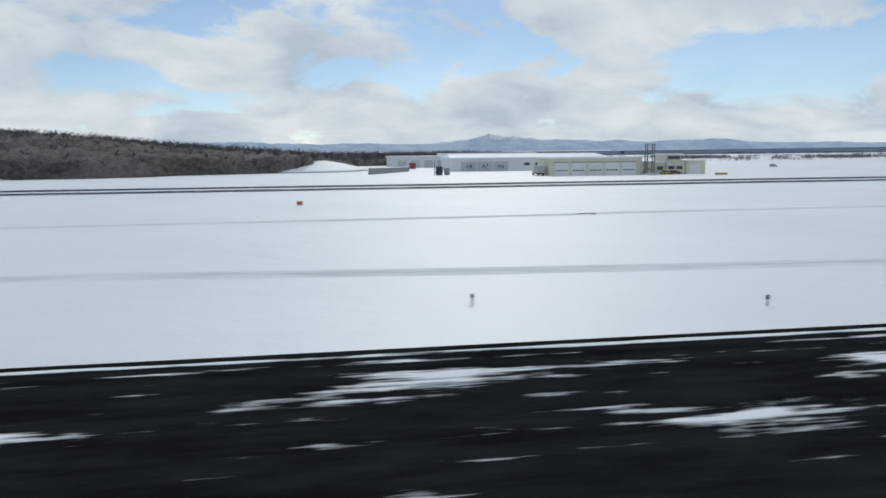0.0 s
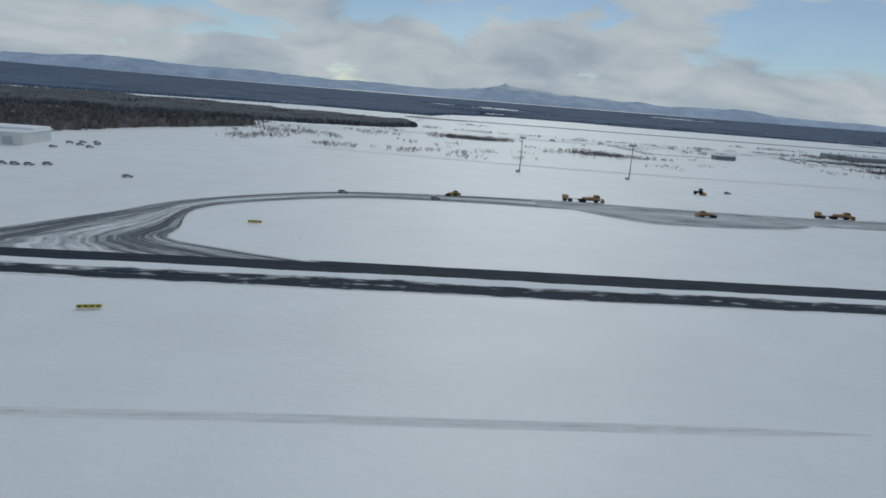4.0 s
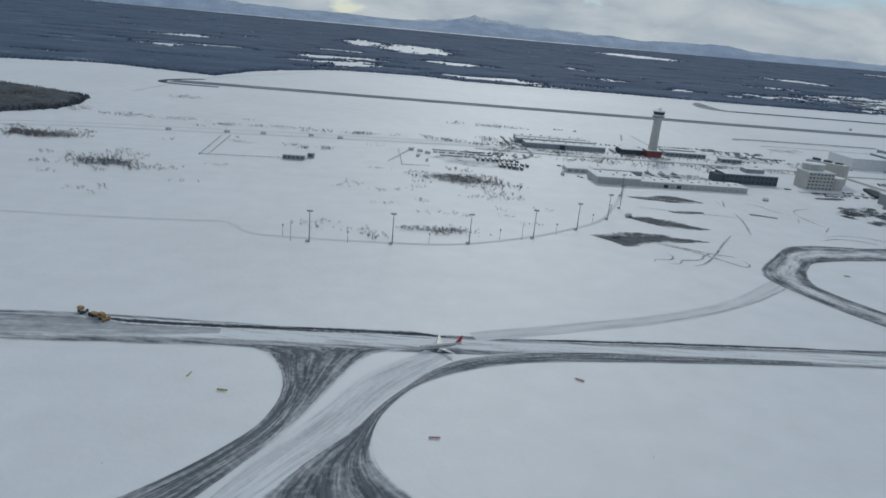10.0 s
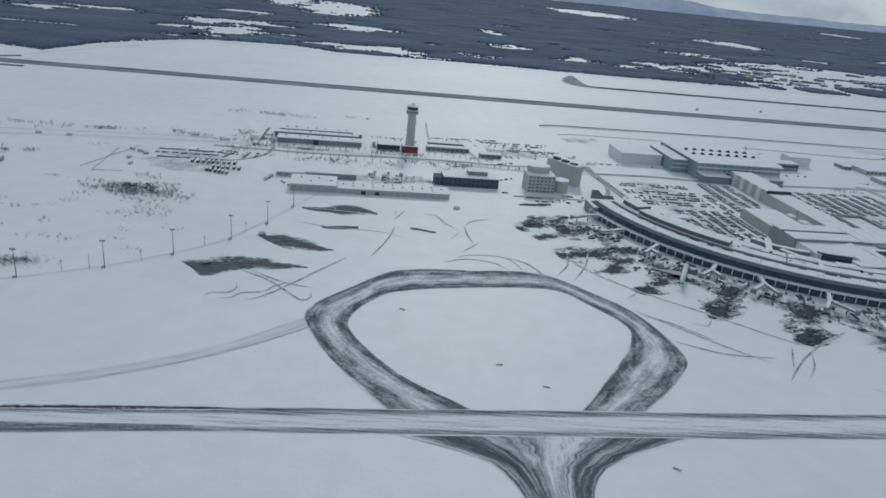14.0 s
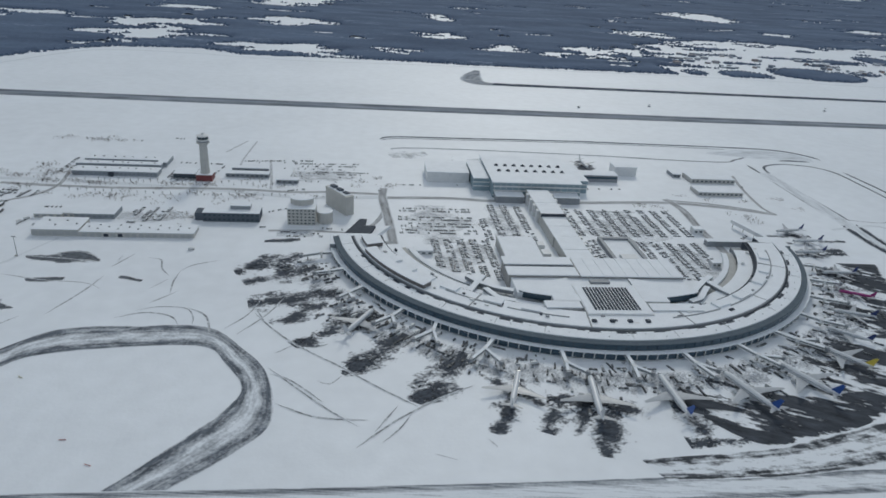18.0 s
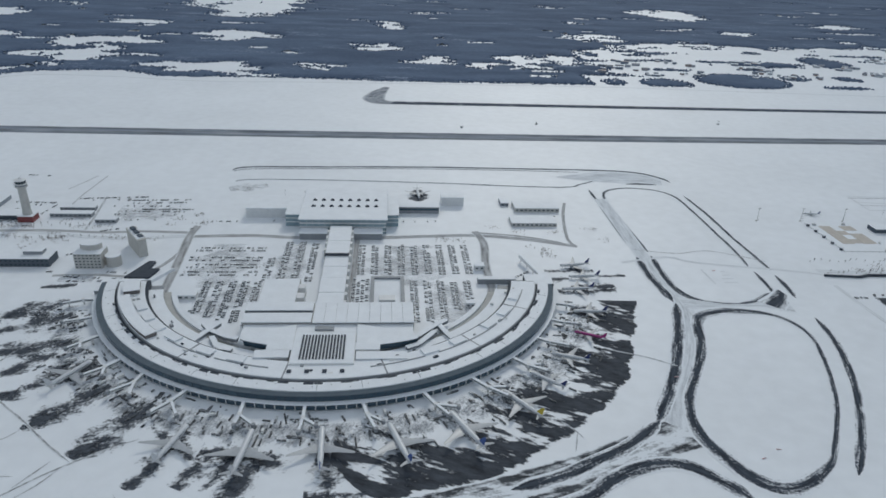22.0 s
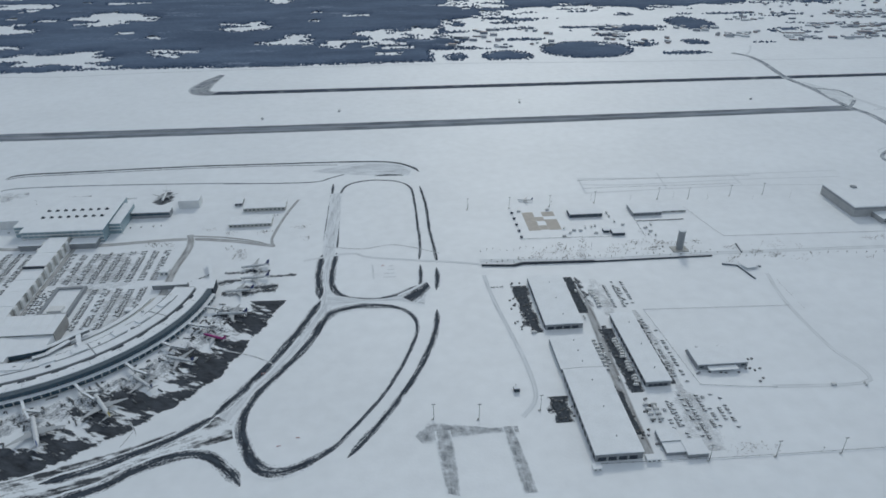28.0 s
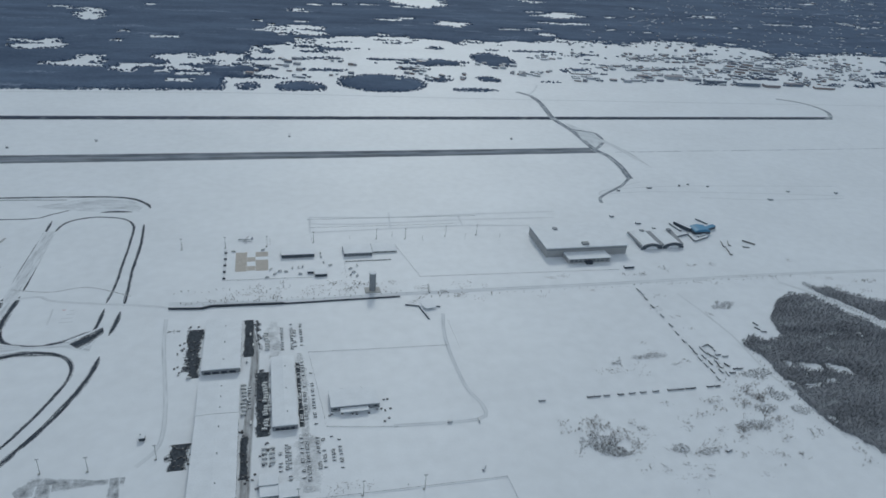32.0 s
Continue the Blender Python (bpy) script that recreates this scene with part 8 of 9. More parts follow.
for k in range(21):     # parked coaches beside the car park
    x, y = (422 + k * 2.75, 373.7) if k < 9 else (434.5 + (k - 9) * 2.6, 364.2) if k < 15 else (432 + (k - 15) * 2.2, 359.2 - (k - 15) * 0.8)
    x, y = x + cr.uniform(-0.4, 0.4), y + cr.uniform(-0.3, 0.3)
    body.box(x - 0.6, x + 0.6, y - 2.1, y + 2.1, 0.15, 1.45)
    snow_top.box(x - 0.55, x + 0.55, y - 2.0, y + 2.0, 1.45, 1.56)
for x, y, a in near_rows[130:] + far_rows:
    c, s = math.cos(radians(a)), math.sin(radians(a))

    def spot(p):
        return (x + p[0] * c - p[1] * s, y + p[0] * s + p[1] * c, p[2])
    q = Shape().box(-1.0, 1.0, -0.39, 0.39, 0.12, 0.42).box(-0.85, 0.4, -0.34, 0.34, 0.42, 0.66, 0.08)
    body.add([spot(p) for p in q.v], q.f)
    q = Shape().box(-0.76, 0.32, -0.31, 0.31, 0.66, 0.75).box(0.5, 0.94, -0.33, 0.33, 0.42, 0.46)
    snow_top.add([spot(p) for p in q.v], q.f)
MAT_CARFAR = bpy.data.materials.new("distant_car_paint")
MAT_CARFAR.use_nodes = True
n_, l_ = MAT_CARFAR.node_tree.nodes, MAT_CARFAR.node_tree.links
geo, rmp = n_.new("ShaderNodeNewGeometry"), n_.new("ShaderNodeValToRGB")
rmp.color_ramp.elements[0].color, rmp.color_ramp.elements[1].color = (0.010, 0.012, 0.016, 1), (0.22, 0.23, 0.25, 1)
l_.new(geo.outputs["Random Per Island"], rmp.inputs[0])
l_.new(rmp.outputs[0], n_["Principled BSDF"].inputs["Base Color"])
n_["Principled BSDF"].inputs["Roughness"].default_value = 0.4
tagged(new("parked_cars", body.data("parked_cars", MAT_CARFAR)), "dense rows of dark parked cars", "cars", "", "stuff")
tagged(new("car_top_snow", snow_top.data("car_top_snow", MAT_ROOF_SNOW)), "thin snow on rows of parked cars", "snow", "", "stuff")

# ---- control tower and the western offices ----
tower = thing("control_tower", 544.3, 428.7, 0, "tall pale control tower on a red base", "tower")
part("base", Shape().box(-5, 5, -4.5, 4.5, 0, 4.2), MAT_RED, tower, "red low base building")
part("base_roof", Shape().box(-5.2, 5.2, -4.7, 4.7, 4.2, 4.5, 0.1), MAT_ROOF_SNOW, tower)
oct_ = [6.283 * i / 12 for i in range(12)]
part("shaft", Shape().loft([[(r * math.cos(a), r * math.sin(a), z) for a in oct_] for z, r in ((4.5, 3.1), (8, 2.75), (23, 2.55), (24.5, 2.9))]), MAT_CONCRETE, tower, smooth=False)
part("lower_gallery", Shape().loft([[(r * math.cos(a), r * math.sin(a), z) for a in oct_] for z, r in ((23.8, 3.0), (24.6, 4.1), (25.1, 4.1))]), MAT_CONCRETE, tower)
part("service_floor", Shape().loft([[(r * math.cos(a), r * math.sin(a), z) for a in oct_] for z, r in ((25.1, 3.6), (26.4, 3.7))]), MAT_GREY, tower)
part("upper_gallery", Shape().loft([[(r * math.cos(a), r * math.sin(a), z) for a in oct_] for z, r in ((26.4, 4.3), (26.9, 4.3))]), MAT_WHITE, tower)
for i in range(12):
    a, b = oct_[i] + 0.03, oct_[i] + 0.4936
    part("cab_pane", Shape().add([(3.2 * math.cos(a), 3.2 * math.sin(a), 26.9), (3.2 * math.cos(b), 3.2 * math.sin(b), 26.9), (3.7 * math.cos(b), 3.7 * math.sin(b), 28.9), (3.7 * math.cos(a), 3.7 * math.sin(a), 28.9),
                                  (3.0 * math.cos(a), 3.0 * math.sin(a), 26.9), (3.0 * math.cos(b), 3.0 * math.sin(b), 26.9), (3.5 * math.cos(b), 3.5 * math.sin(b), 28.9), (3.5 * math.cos(a), 3.5 * math.sin(a), 28.9)],
                                 [(0, 1, 2, 3), (5, 4, 7, 6), (0, 4, 5, 1), (3, 2, 6, 7), (1, 5, 6, 2), (4, 0, 3, 7)]), MAT_GLASS, tower)
part("cab_roof", Shape().loft([[(r * math.cos(a), r * math.sin(a), z) for a in oct_] for z, r in ((28.9, 3.9), (29.4, 3.9), (30.0, 2.0))]), MAT_WHITE, tower)
part("radome", Shape().cone(0, 0, 30.0, 31.0, 1.1, 0.6, 12), MAT_WHITE, tower)
part("aerial", Shape().cone(1.2, 0, 29.8, 32.4, 0.06, 0.03, 6), MAT_STEEL, tower)
flat_block("tower_office", 524, 538, 428, 440, 3.4, MAT_DARK, "dark low office beside the tower", 6)
MAT_DEPOT = material("blue_grey_depot_wall", (0.27, 0.30, 0.33), 0.7, vary=0.1, scale=0.25)
MAT_DULLPANE = material("dull_depot_pane", (0.19, 0.215, 0.24), 0.4, vary=0.15, scale=0.5)
front_depot = flat_block("depot", 461, 513.6, 430, 440, 3.0, MAT_DEPOT, "long blue-grey depot with a snowy roof and dark porch", 20, glass=MAT_DULLPANE)
part("porch", Shape().box(483.5, 486.5, 428.6, 429.9, 0, 2.6), MAT_DARK, front_depot, "dark open porch")
part("porch_roof", Shape().box(483.2, 486.8, 428.4, 431, 3.36, 3.9, 0.1), MAT_ROOF_SNOW, front_depot)
middle_depot = flat_block("depot", 458, 512, 445, 451, 3.2, MAT_DEPOT, "long blue-grey depot behind another", 20, glass=MAT_DULLPANE)
rear_depot = flat_block("depot", 460, 508, 456, 465, 3.0, MAT_DEPOT, "rearmost long blue-grey depot", 18, glass=MAT_DULLPANE)
part("cross_wing", Shape().box(508.2, 514, 451.3, 469, 0, 3.0), MAT_DEPOT, rear_depot)
part("cross_wing_roof", Shape().box(508.05, 514.2, 451.1, 469.2, 3.0, 3.35, 0.1), MAT_ROOF_SNOW, rear_depot)
vent_rng = random.Random(21)
for d, x0, x1, y, z in ((front_depot, 464, 511, 436, 3.35), (middle_depot, 462, 509, 448, 3.55), (rear_depot, 463, 506, 461, 3.35)):
    for k in range(7):
        x = x0 + (x1 - x0) * (k + vent_rng.uniform(0.2, 0.8)) / 7
        part("roof_vent", Shape().box(x - 0.5, x + 0.5, y - 0.3, y + 0.3, z - 0.05, z + vent_rng.uniform(0.25, 0.6), 0.08), MAT_STEEL, d)
flat_block("low_office", 556, 584, 434, 440, 2.6, MAT_GREY, "low grey office in a fenced yard", 9)
flat_block("low_office", 558, 582, 446, 451, 2.6, MAT_GREY, "low grey office at the yard's far side", 9)
flat_block("low_office", 590, 604, 424, 430, 2.4, MAT_GREY, "small grey hut beside a road", 4)
MAT_SHUTTER = material("grey_shutter", (0.40, 0.41, 0.41), 0.6, vary=0.08, scale=0.4)
sheds = thing("service_shed", 0, 0, 0, "long pale concrete ground-service shed with grey shutters", "building")
part("wall", Shape().box(477, 500, 332.6, 349, 0, 3.6).box(500, 558, 332.6, 344, 0, 2.6), MAT_CONCRETE, sheds)
part("roof", Shape().box(476.7, 500.2, 332.3, 349.3, 3.6, 3.95, 0.1), MAT_ROOF_SNOW, sheds)
part("roof", Shape().box(500.4, 558.3, 332.3, 344.3, 2.6, 2.95, 0.1), MAT_ROOF_SNOW, sheds)
for k in range(16):
    x = 502 + k * 3.5
    part("door", Shape().box(x, x + 2.4, 332.52, 332.59, 0, 1.8), MAT_DARK if k in (3, 5) else MAT_SHUTTER, sheds)
for k in range(7):
    part("wall_panel", Shape().box(477.4 + k * 3.2, 480.3 + k * 3.2, 332.53, 332.59, 0.5, 3.0), MAT_SHUTTER, sheds)
for k in range(11):
    for y in ((336.5, 341.5) if k % 2 else (339,)):
        part("roof_vent", Shape().box(503 + k * 5.1, 503.8 + k * 5.1, y - 0.4, y + 0.4, 2.93, 3.3, 0.06), MAT_STEEL, sheds)
for x, y in ((482, 344), (487, 338), (491, 344), (497, 340)):
    part("roof_vent", Shape().box(x - 0.4, x + 0.4, y - 0.4, y + 0.4, 3.93, 4.35, 0.06), MAT_STEEL, sheds)
flat_block("service_office", 468, 482.6, 357, 366, 2.2, MAT_CONCRETE, "small pale service office", 4, glass=MAT_DULLPANE)
flat_block("service_office", 489, 510.2, 357, 370.5, 2.8, MAT_DEPOT, "low blue-grey workshop with snowy roof", 7, glass=MAT_DULLPANE)
flat_block("service_office", 482.8, 488.8, 358, 366, 2.6, MAT_CONCRETE, "narrow pale office between two workshops", 2, glass=MAT_DULLPANE)
dk = flat_block("dark_office", 557.6, 588.6, 356.5, 369, 5.2, MAT_SLATE, "dark low office block with window bands", 12, 2)
part("penthouse", Shape().box(572, 583, 362, 368, 5.5, 7.6), MAT_GREY, dk)
part("penthouse_roof", Shape().box(571.8, 583.2, 361.8, 368.2, 7.6, 7.9, 0.1), MAT_ROOF_SNOW, dk)
part("side_wing", Shape().box(553, 557.5, 358, 366, 0, 4.4), MAT_SLATE, dk)
hotel = flat_block("office_tower", 604.5, 620, 354, 366, 9.6, MAT_CREAM, "cream office building with five window rows", 7, 5)
part("curved_top", Shape().loft([[(612 + 6.5 * math.cos(a), 363 + 4.5 * math.sin(a), z) for a in oct_] for z in (9.9, 13.2)]), MAT_CREAM, hotel)
part("top_roof", Shape().loft([[(612 + 6.7 * math.cos(a), 363 + 4.7 * math.sin(a), z) for a in oct_] for z in (13.2, 13.6)]), MAT_ROOF_SNOW, hotel)
part("low_drum", Shape().loft([[(625 + 4.5 * math.cos(a), 360 + 4.5 * math.sin(a), z) for a in oct_] for z in (0, 6.5)]), MAT_CREAM, hotel)
part("drum_roof", Shape().loft([[(625 + 4.7 * math.cos(a), 360 + 4.7 * math.sin(a), z) for a in oct_] for z in (6.5, 6.9)]), MAT_ROOF_SNOW, hotel)
slabt = thing("slab_tower", 0, 0, 0, "pale wedge-shaped slab building with dark roof plant", "building")
wedge = [(624, 388.5), (636.8, 369.5), (641.2, 372.6), (629, 391.5)]
part("wall", Shape().prism(wedge, 0, 11.2), MAT_CREAM, slabt)
part("parapet", Shape().prism([(633 + (x - 633) * 1.03, 381 + (y - 381) * 1.03) for x, y in wedge], 11.2, 11.7), MAT_CREAM, slabt)
part("roof_snow", Shape().prism([(633 + (x - 633) * 0.86, 381 + (y - 381) * 0.86) for x, y in wedge], 11.7, 11.9), MAT_ROOF_SNOW, slabt)
for k in range(3):
    c = Vector((629 + k * 3.8, 386 - k * 5.2, 0))
    part("plant", Shape().prism([(c.x - 2.2, c.y + 1.2), (c.x + 0.2, c.y - 2.0), (c.x + 2.4, c.y - 0.4), (c.x - 0.2, c.y + 2.8)], 11.9, 13.2 - 0.3 * k), MAT_SLATE, slabt, "dark roof plant under patches of snow")
hut = flat_block("field_hut", 320, 330.5, 342, 347, 2.2, MAT_GREY, "isolated grey hut in the snowfield", 5)
for x, y in ((281, 407), (301, 410), (328, 414), (250, 402), (345, 413)):
    copy_thing(truck, pose(x, y, 0, 0, 0, 5))
for x, y, a in ((386, 391, -20), (391, 388, -15), (395, 384, -15), (389, 374, 60), (393, 362, 75), (455, 239, 30), (471, 270, 20), (560, 318, 10), (463.5, 350, 75), (465.5, 354.5, 60)):
    tagged(copy_thing(truck, pose(x, y, 0, 0, 0, a)), "snow-covered truck standing off the road")
for line in ([(281.2, 339), (280.5, 393)], [(285.2, 339), (285, 395)], [(281, 339), (322, 343)], [(378.7, 390), (379, 346), (393, 347.5)]):
    lane = thing("field_fence", 0, 0, 0, "dark wire fence across the snowfield", "fence")
    for a, b in zip(line, line[1:]):
        n = max(2, int(math.dist(a, b) / 4))
        for k in range(n + 1):
            part("post", Shape().cone(a[0] + (b[0] - a[0]) * k / n, a[1] + (b[1] - a[1]) * k / n, 0, 1.0, 0.09, 0.08, 5), MAT_STEEL, lane)
        part("rail", Shape().bar((*a, 0.6), (*b, 0.6), 0.05, 0.22), MAT_GREY, lane)
flat_block("field_hut", 331.5, 334.5, 349, 356, 2.4, MAT_GREY, "small grey hut beside another", 1)
fence = thing("yard_fence", 0, 0, 0, "thin wire fence across the snow", "fence")
for k in range(14):
    t = k / 13
    part("post", Shape().cone(372 + 16 * t, 352 + 46 * t, 0, 0.9, 0.08, 0.08, 6), MAT_STEEL, fence)
part("rail", Shape().bar((372, 352, 0.7), (388, 398, 0.7), 0.06, 0.25), MAT_GREY, fence)

# ---- freight sheds and the eastern edge ----
def freight_shed(x0, x1, y0, y1, h, label, doors):
    t = thing("freight_shed", 0, 0, 0, label, "building", "freight sheds")
    part("wall", Shape().box(x0, x1, y0, y1, 0, h), MAT_GREY, t)
    m = (x0 + x1) / 2
    part("roof", Shape().loft([[(x0 - 0.3, y, h), (x1 + 0.3, y, h), (x1 + 0.3, y, h + 0.35), (m, y, h + 0.8), (x0 - 0.3, y, h + 0.35)] for y in (y0 - 0.3, y1 + 0.3)]), MAT_ROOF_SNOW, t, "low-pitched roof under even snow")
    n = int((y1 - y0) / 5)
    for k in range(n if doors else 0):
        y = y0 + 1 + k * (y1 - y0 - 2) / n
        part("dock_door", Shape().box(x1 + 0.003, x1 + 0.08, y, y + 2.6, 0, h * 0.6), MAT_DARK, t)
        part("dock_door", Shape().box(x0 - 0.08, x0 - 0.003, y, y + 2.6, 0, h * 0.6), MAT_DARK, t)
    for k in range(4):
        x = x0 + 1.5 + k * (x1 - x0 - 3) / 4
        part("front_door", Shape().box(x, x + (x1 - x0) / 6, y0 - 0.08, y0 - 0.003, 0, h * 0.55), MAT_DARK, t)
    for k in range(3):
        y = y0 + (y1 - y0) * (k + 0.5) / 3
        part("roof_vent", Shape().cone(m + 1.5, y, h + 0.6, h + 1.3, 0.35, 0.35, 8), MAT_GREY, t)
    return t


freight_shed(1098.4, 1121.9, 264.5, 321.3, 3.6, "wide freight shed beside a wet dark yard", True)
freight_shed(1098.0, 1121.9, 222.8, 252.4, 3.0, "middle freight shed with snowy roof", False)
freight_shed(1098.4, 1122.0, 156.6, 220.2, 4.4, "long freight shed beside the wire fence", True)
freight_shed(1141.4, 1155.6, 207, 272.8, 3.4, "narrow long freight shed", True)
sq = flat_block("depot_hall", 1175.5, 1205, 218.5, 234, 3.4, MAT_GREY, "square depot hall standing in the snow", 6)
part("lower_canopy", Shape().box(1181, 1198, 214.5, 218.3, 2.0, 2.4), MAT_ROOF_SNOW, sq)
off = flat_block("yard_office", 1133.5, 1143.5, 164, 172, 2.6, MAT_GREY, "small stepped yard office", 4)
part("wing", Shape().box(1143.6, 1154, 154.5, 164, 0, 2.4), MAT_GREY, off)
part("wing_roof", Shape().box(1143.4, 1154.2, 154.3, 164.2, 2.4, 2.7, 0.1), MAT_ROOF_SNOW, off)
part("lower_wing", Shape().box(1134, 1143.4, 157, 163.8, 0, 2.0), MAT_GREY, off)
part("lower_roof", Shape().box(1133.8, 1143.5, 156.8, 163.9, 2.0, 2.3, 0.1), MAT_ROOF_SNOW, off)
flat_block("gate_cabin", 1096, 1100, 150.6, 154, 1.6, MAT_WHITE, "white cabin at the shed's corner", 2)
flat_block("gate_cabin", 1123, 1130, 153.5, 157, 1.8, MAT_WHITE, "white cabin beside the yard gate", 3)
flat_block("gate_cabin", 1069, 1072, 209.5, 212.5, 2.2, MAT_DARK, "small dark hut on the snow", 1)
loose = random.Random(91)
MAT_CRATE = material("dark_crates", (0.2, 0.205, 0.215), 0.7, vary=0.25, scale=1, random_tone=0.6)


def crate():
    t = thing("freight_crate", 0, 0, 0, "dark freight pallet with a dusting of snow", "crate", "freight pallets in the yards")
    part("load", Shape().box(-0.62, 0.62, -0.42, 0.42, 0.1, 0.7, 0.08), MAT_CRATE, t)
    part("pallet", Shape().box(-0.68, 0.68, -0.48, 0.48, 0, 0.1), MAT_BROWN, t)
    return t


first_crate = crate()
first_crate.matrix_basis = pose(1088, 300, 0)
for k in range(18):
    if k not in (4, 9):
        tagged(copy_thing(truck, pose(1137.3 + loose.uniform(-0.8, 0.8), 208.5 + k * 2.45, 0, 0, 0, loose.choice((0, 180)))), "white delivery truck backed up to the narrow shed")
for k in range(7):
    tagged(copy_thing(truck, pose(1138.5 + loose.uniform(-1, 1), 286.5 + k * 3.1, 0, 0, 0, loose.uniform(-4, 4))), "white truck parked in the north yard")
for k in range(8):
    tagged(copy_thing(truck, pose(1136.5 + (k % 2) * 4.2, 182 + (k // 2) * 3.6, 0, 0, 0, loose.uniform(-4, 4))), "white truck parked south of the narrow shed")
for k in range(9):
    tagged(copy_thing(truck, pose(1124.8 + loose.uniform(-0.5, 0.5), 223 + k * 3.4, 0, 0, 0, loose.uniform(-5, 5))), "white truck beside the middle shed")
for x0, x1, y0, y1, n in ((1080, 1096, 264, 320, 60), (1086, 1097, 184, 203, 36), (1131.5, 1137, 296, 318, 16), (1131, 1135, 212, 262, 20), (1122, 1128, 160, 215, 24), (1134, 1142, 176, 198, 26), (1172, 1208, 213, 217, 16), (1176, 1206, 234.8, 237, 16), (1206, 1213, 202, 226, 12), (1123, 1136, 158, 178, 18)):
    for _ in range(int(n * 0.5)):
        copy_thing(first_crate, pose(loose.uniform(x0, x1), loose.uniform(y0, y1), 0, 0, 0, loose.choice((0, 90, 0, 5, -5))))
for x, y, a in ((1091, 262, 0), (1128, 305, 90), (1130, 292, 90), (1126, 275, 90), (1127, 236, 90), (1129, 215, 90), (1140, 190, 90), (1148, 250, 90), (1263, 198, 80), (1245, 199, 0)):
    tagged(copy_thing(truck, pose(x, y, 0, 0, 0, a)), "white delivery truck in a freight yard")

# far hangar, domes and helicopter base
hangar = thing("maintenance_hangar", 0, 0, 0, "big weathered grey hangar with a snow-covered roof", "building")
MAT_HANGAR = material("weathered_grey_hangar_wall", (0.40, 0.405, 0.41), 0.75, vary=0.12, scale=0.15)
part("wall", Shape().box(1381, 1459, 394, 440, 0, 8.8), MAT_HANGAR, hangar)
part("dark_band", Shape().box(1380.9, 1459.1, 393.9, 440.1, 6.4, 7.6), MAT_GREY, hangar)
part("roof", Shape().box(1380, 1460, 393, 441, 8.8, 9.6, 0.25), MAT_ROOF_SNOW, hangar)
part("office_wing", Shape().box(1397, 1437, 380.5, 393.8, 0, 4.4), MAT_HANGAR, hangar)
for k in range(9):
    for z in (1.4, 3.0):
        part("office_window", Shape().box(1398.4 + k * 4.2, 1401.6 + k * 4.2, 380.4, 380.49, z, z + 0.9), MAT_GLASS, hangar)
part("office_roof", Shape().box(1396.6, 1437.4, 380.1, 393.8, 4.4, 4.8, 0.15), MAT_ROOF_SNOW, hangar)
part("entrance", Shape().box(1413, 1419, 377.5, 380.4, 0, 2.6), MAT_DARK, hangar)
part("roof_hut", Shape().box(1416, 1422, 396, 400, 9.6, 11.4, 0.1), MAT_GREY, hangar)
part("roof_hut", Shape().box(1400, 1404, 428, 432, 9.6, 10.8, 0.1), MAT_GREY, hangar)
store = thing("arched_store", 0, 0, 0, "wide snow-covered store with two arched mouths", "building")
part("body", Shape().loft([[(1478, 402, 0), (1523, 402, 0), (1527, 431, 0), (1479, 431, 0)], [(1478, 402, 3.2), (1523, 402, 3.2), (1527, 431, 3.2), (1479, 431, 3.2)]]), MAT_GREY, store)
for cx in (1489, 1511.5):
    bow = [(cx + 10.8 * math.cos(math.pi * i / 14), 5.4 * math.sin(math.pi * i / 14)) for i in range(15)]
    part("roof", Shape().loft([[(q, y, z + 0.02) for q, z in bow] for y in (401, 430.5)]), MAT_ROOF_SNOW, store, "bowed roof under snow")
    rim = [(cx + 10.9 * math.cos(math.pi * i / 14), 5.5 * math.sin(math.pi * i / 14)) for i in range(15)] + [(cx + 6.6 * math.cos(math.pi * i / 14), 3.0 * math.sin(math.pi * i / 14)) for i in range(14, -1, -1)]
    part("arch", Shape().loft([[(q, y, z) for q, z in rim] for y in (399.6, 400.98)]), MAT_SLATE, store, "dark arched mouth")
    mound = [(cx + 6.4 * math.cos(math.pi * i / 14), 2.8 * math.sin(math.pi * i / 14)) for i in range(15)]
    part("snow_fill", Shape().loft([[(q, y, z) for q, z in mound] for y in (400.2, 400.95)]), MAT_ROOF_SNOW, store, "snow blown into the mouth")
for x in (1490, 1519):
    part("roof_hut", Shape().box(x, x + 4, 426, 429, 4.2, 6.2, 0.1), MAT_GREY, store)
blue_house = thing("blue_building", 0, 0, 0, "bright blue gabled building in the snow", "building")
MAT_BLUEROOF = material("blue_metal", (0.10, 0.29, 0.47), 0.5, vary=0.15, scale=0.3)
part("wall", Shape().box(1549, 1567, 425, 436, 0, 3.0), MAT_SLATE, blue_house)
hump = [(1558 + 8.6 * math.cos(math.pi * i / 10), 3.0 + 2.6 * math.sin(math.pi * i / 10)) for i in range(11)]
part("roof", Shape().loft([[(q, y, z) for q, z in hump] for y in (424.4, 436.6)]), MAT_BLUEROOF, blue_house, "rounded bright blue roof")
part("wing", Shape().bar((1567, 433, 1.4), (1579, 438, 1.4), 4.5, 2.8), MAT_SLATE, blue_house)
part("wing_roof", Shape().bar((1567, 433, 3.0), (1579, 438, 3.0), 4.8, 0.3), MAT_BLUEROOF, blue_house)
part("rear_wing", Shape().bar((1541, 449, 1.8), (1549, 432, 1.8), 5, 3.6), MAT_SLATE, blue_house)
part("rear_roof", Shape().bar((1541, 449, 3.7), (1549, 432, 3.7), 3.6, 0.3), MAT_ROOF_SNOW, blue_house)
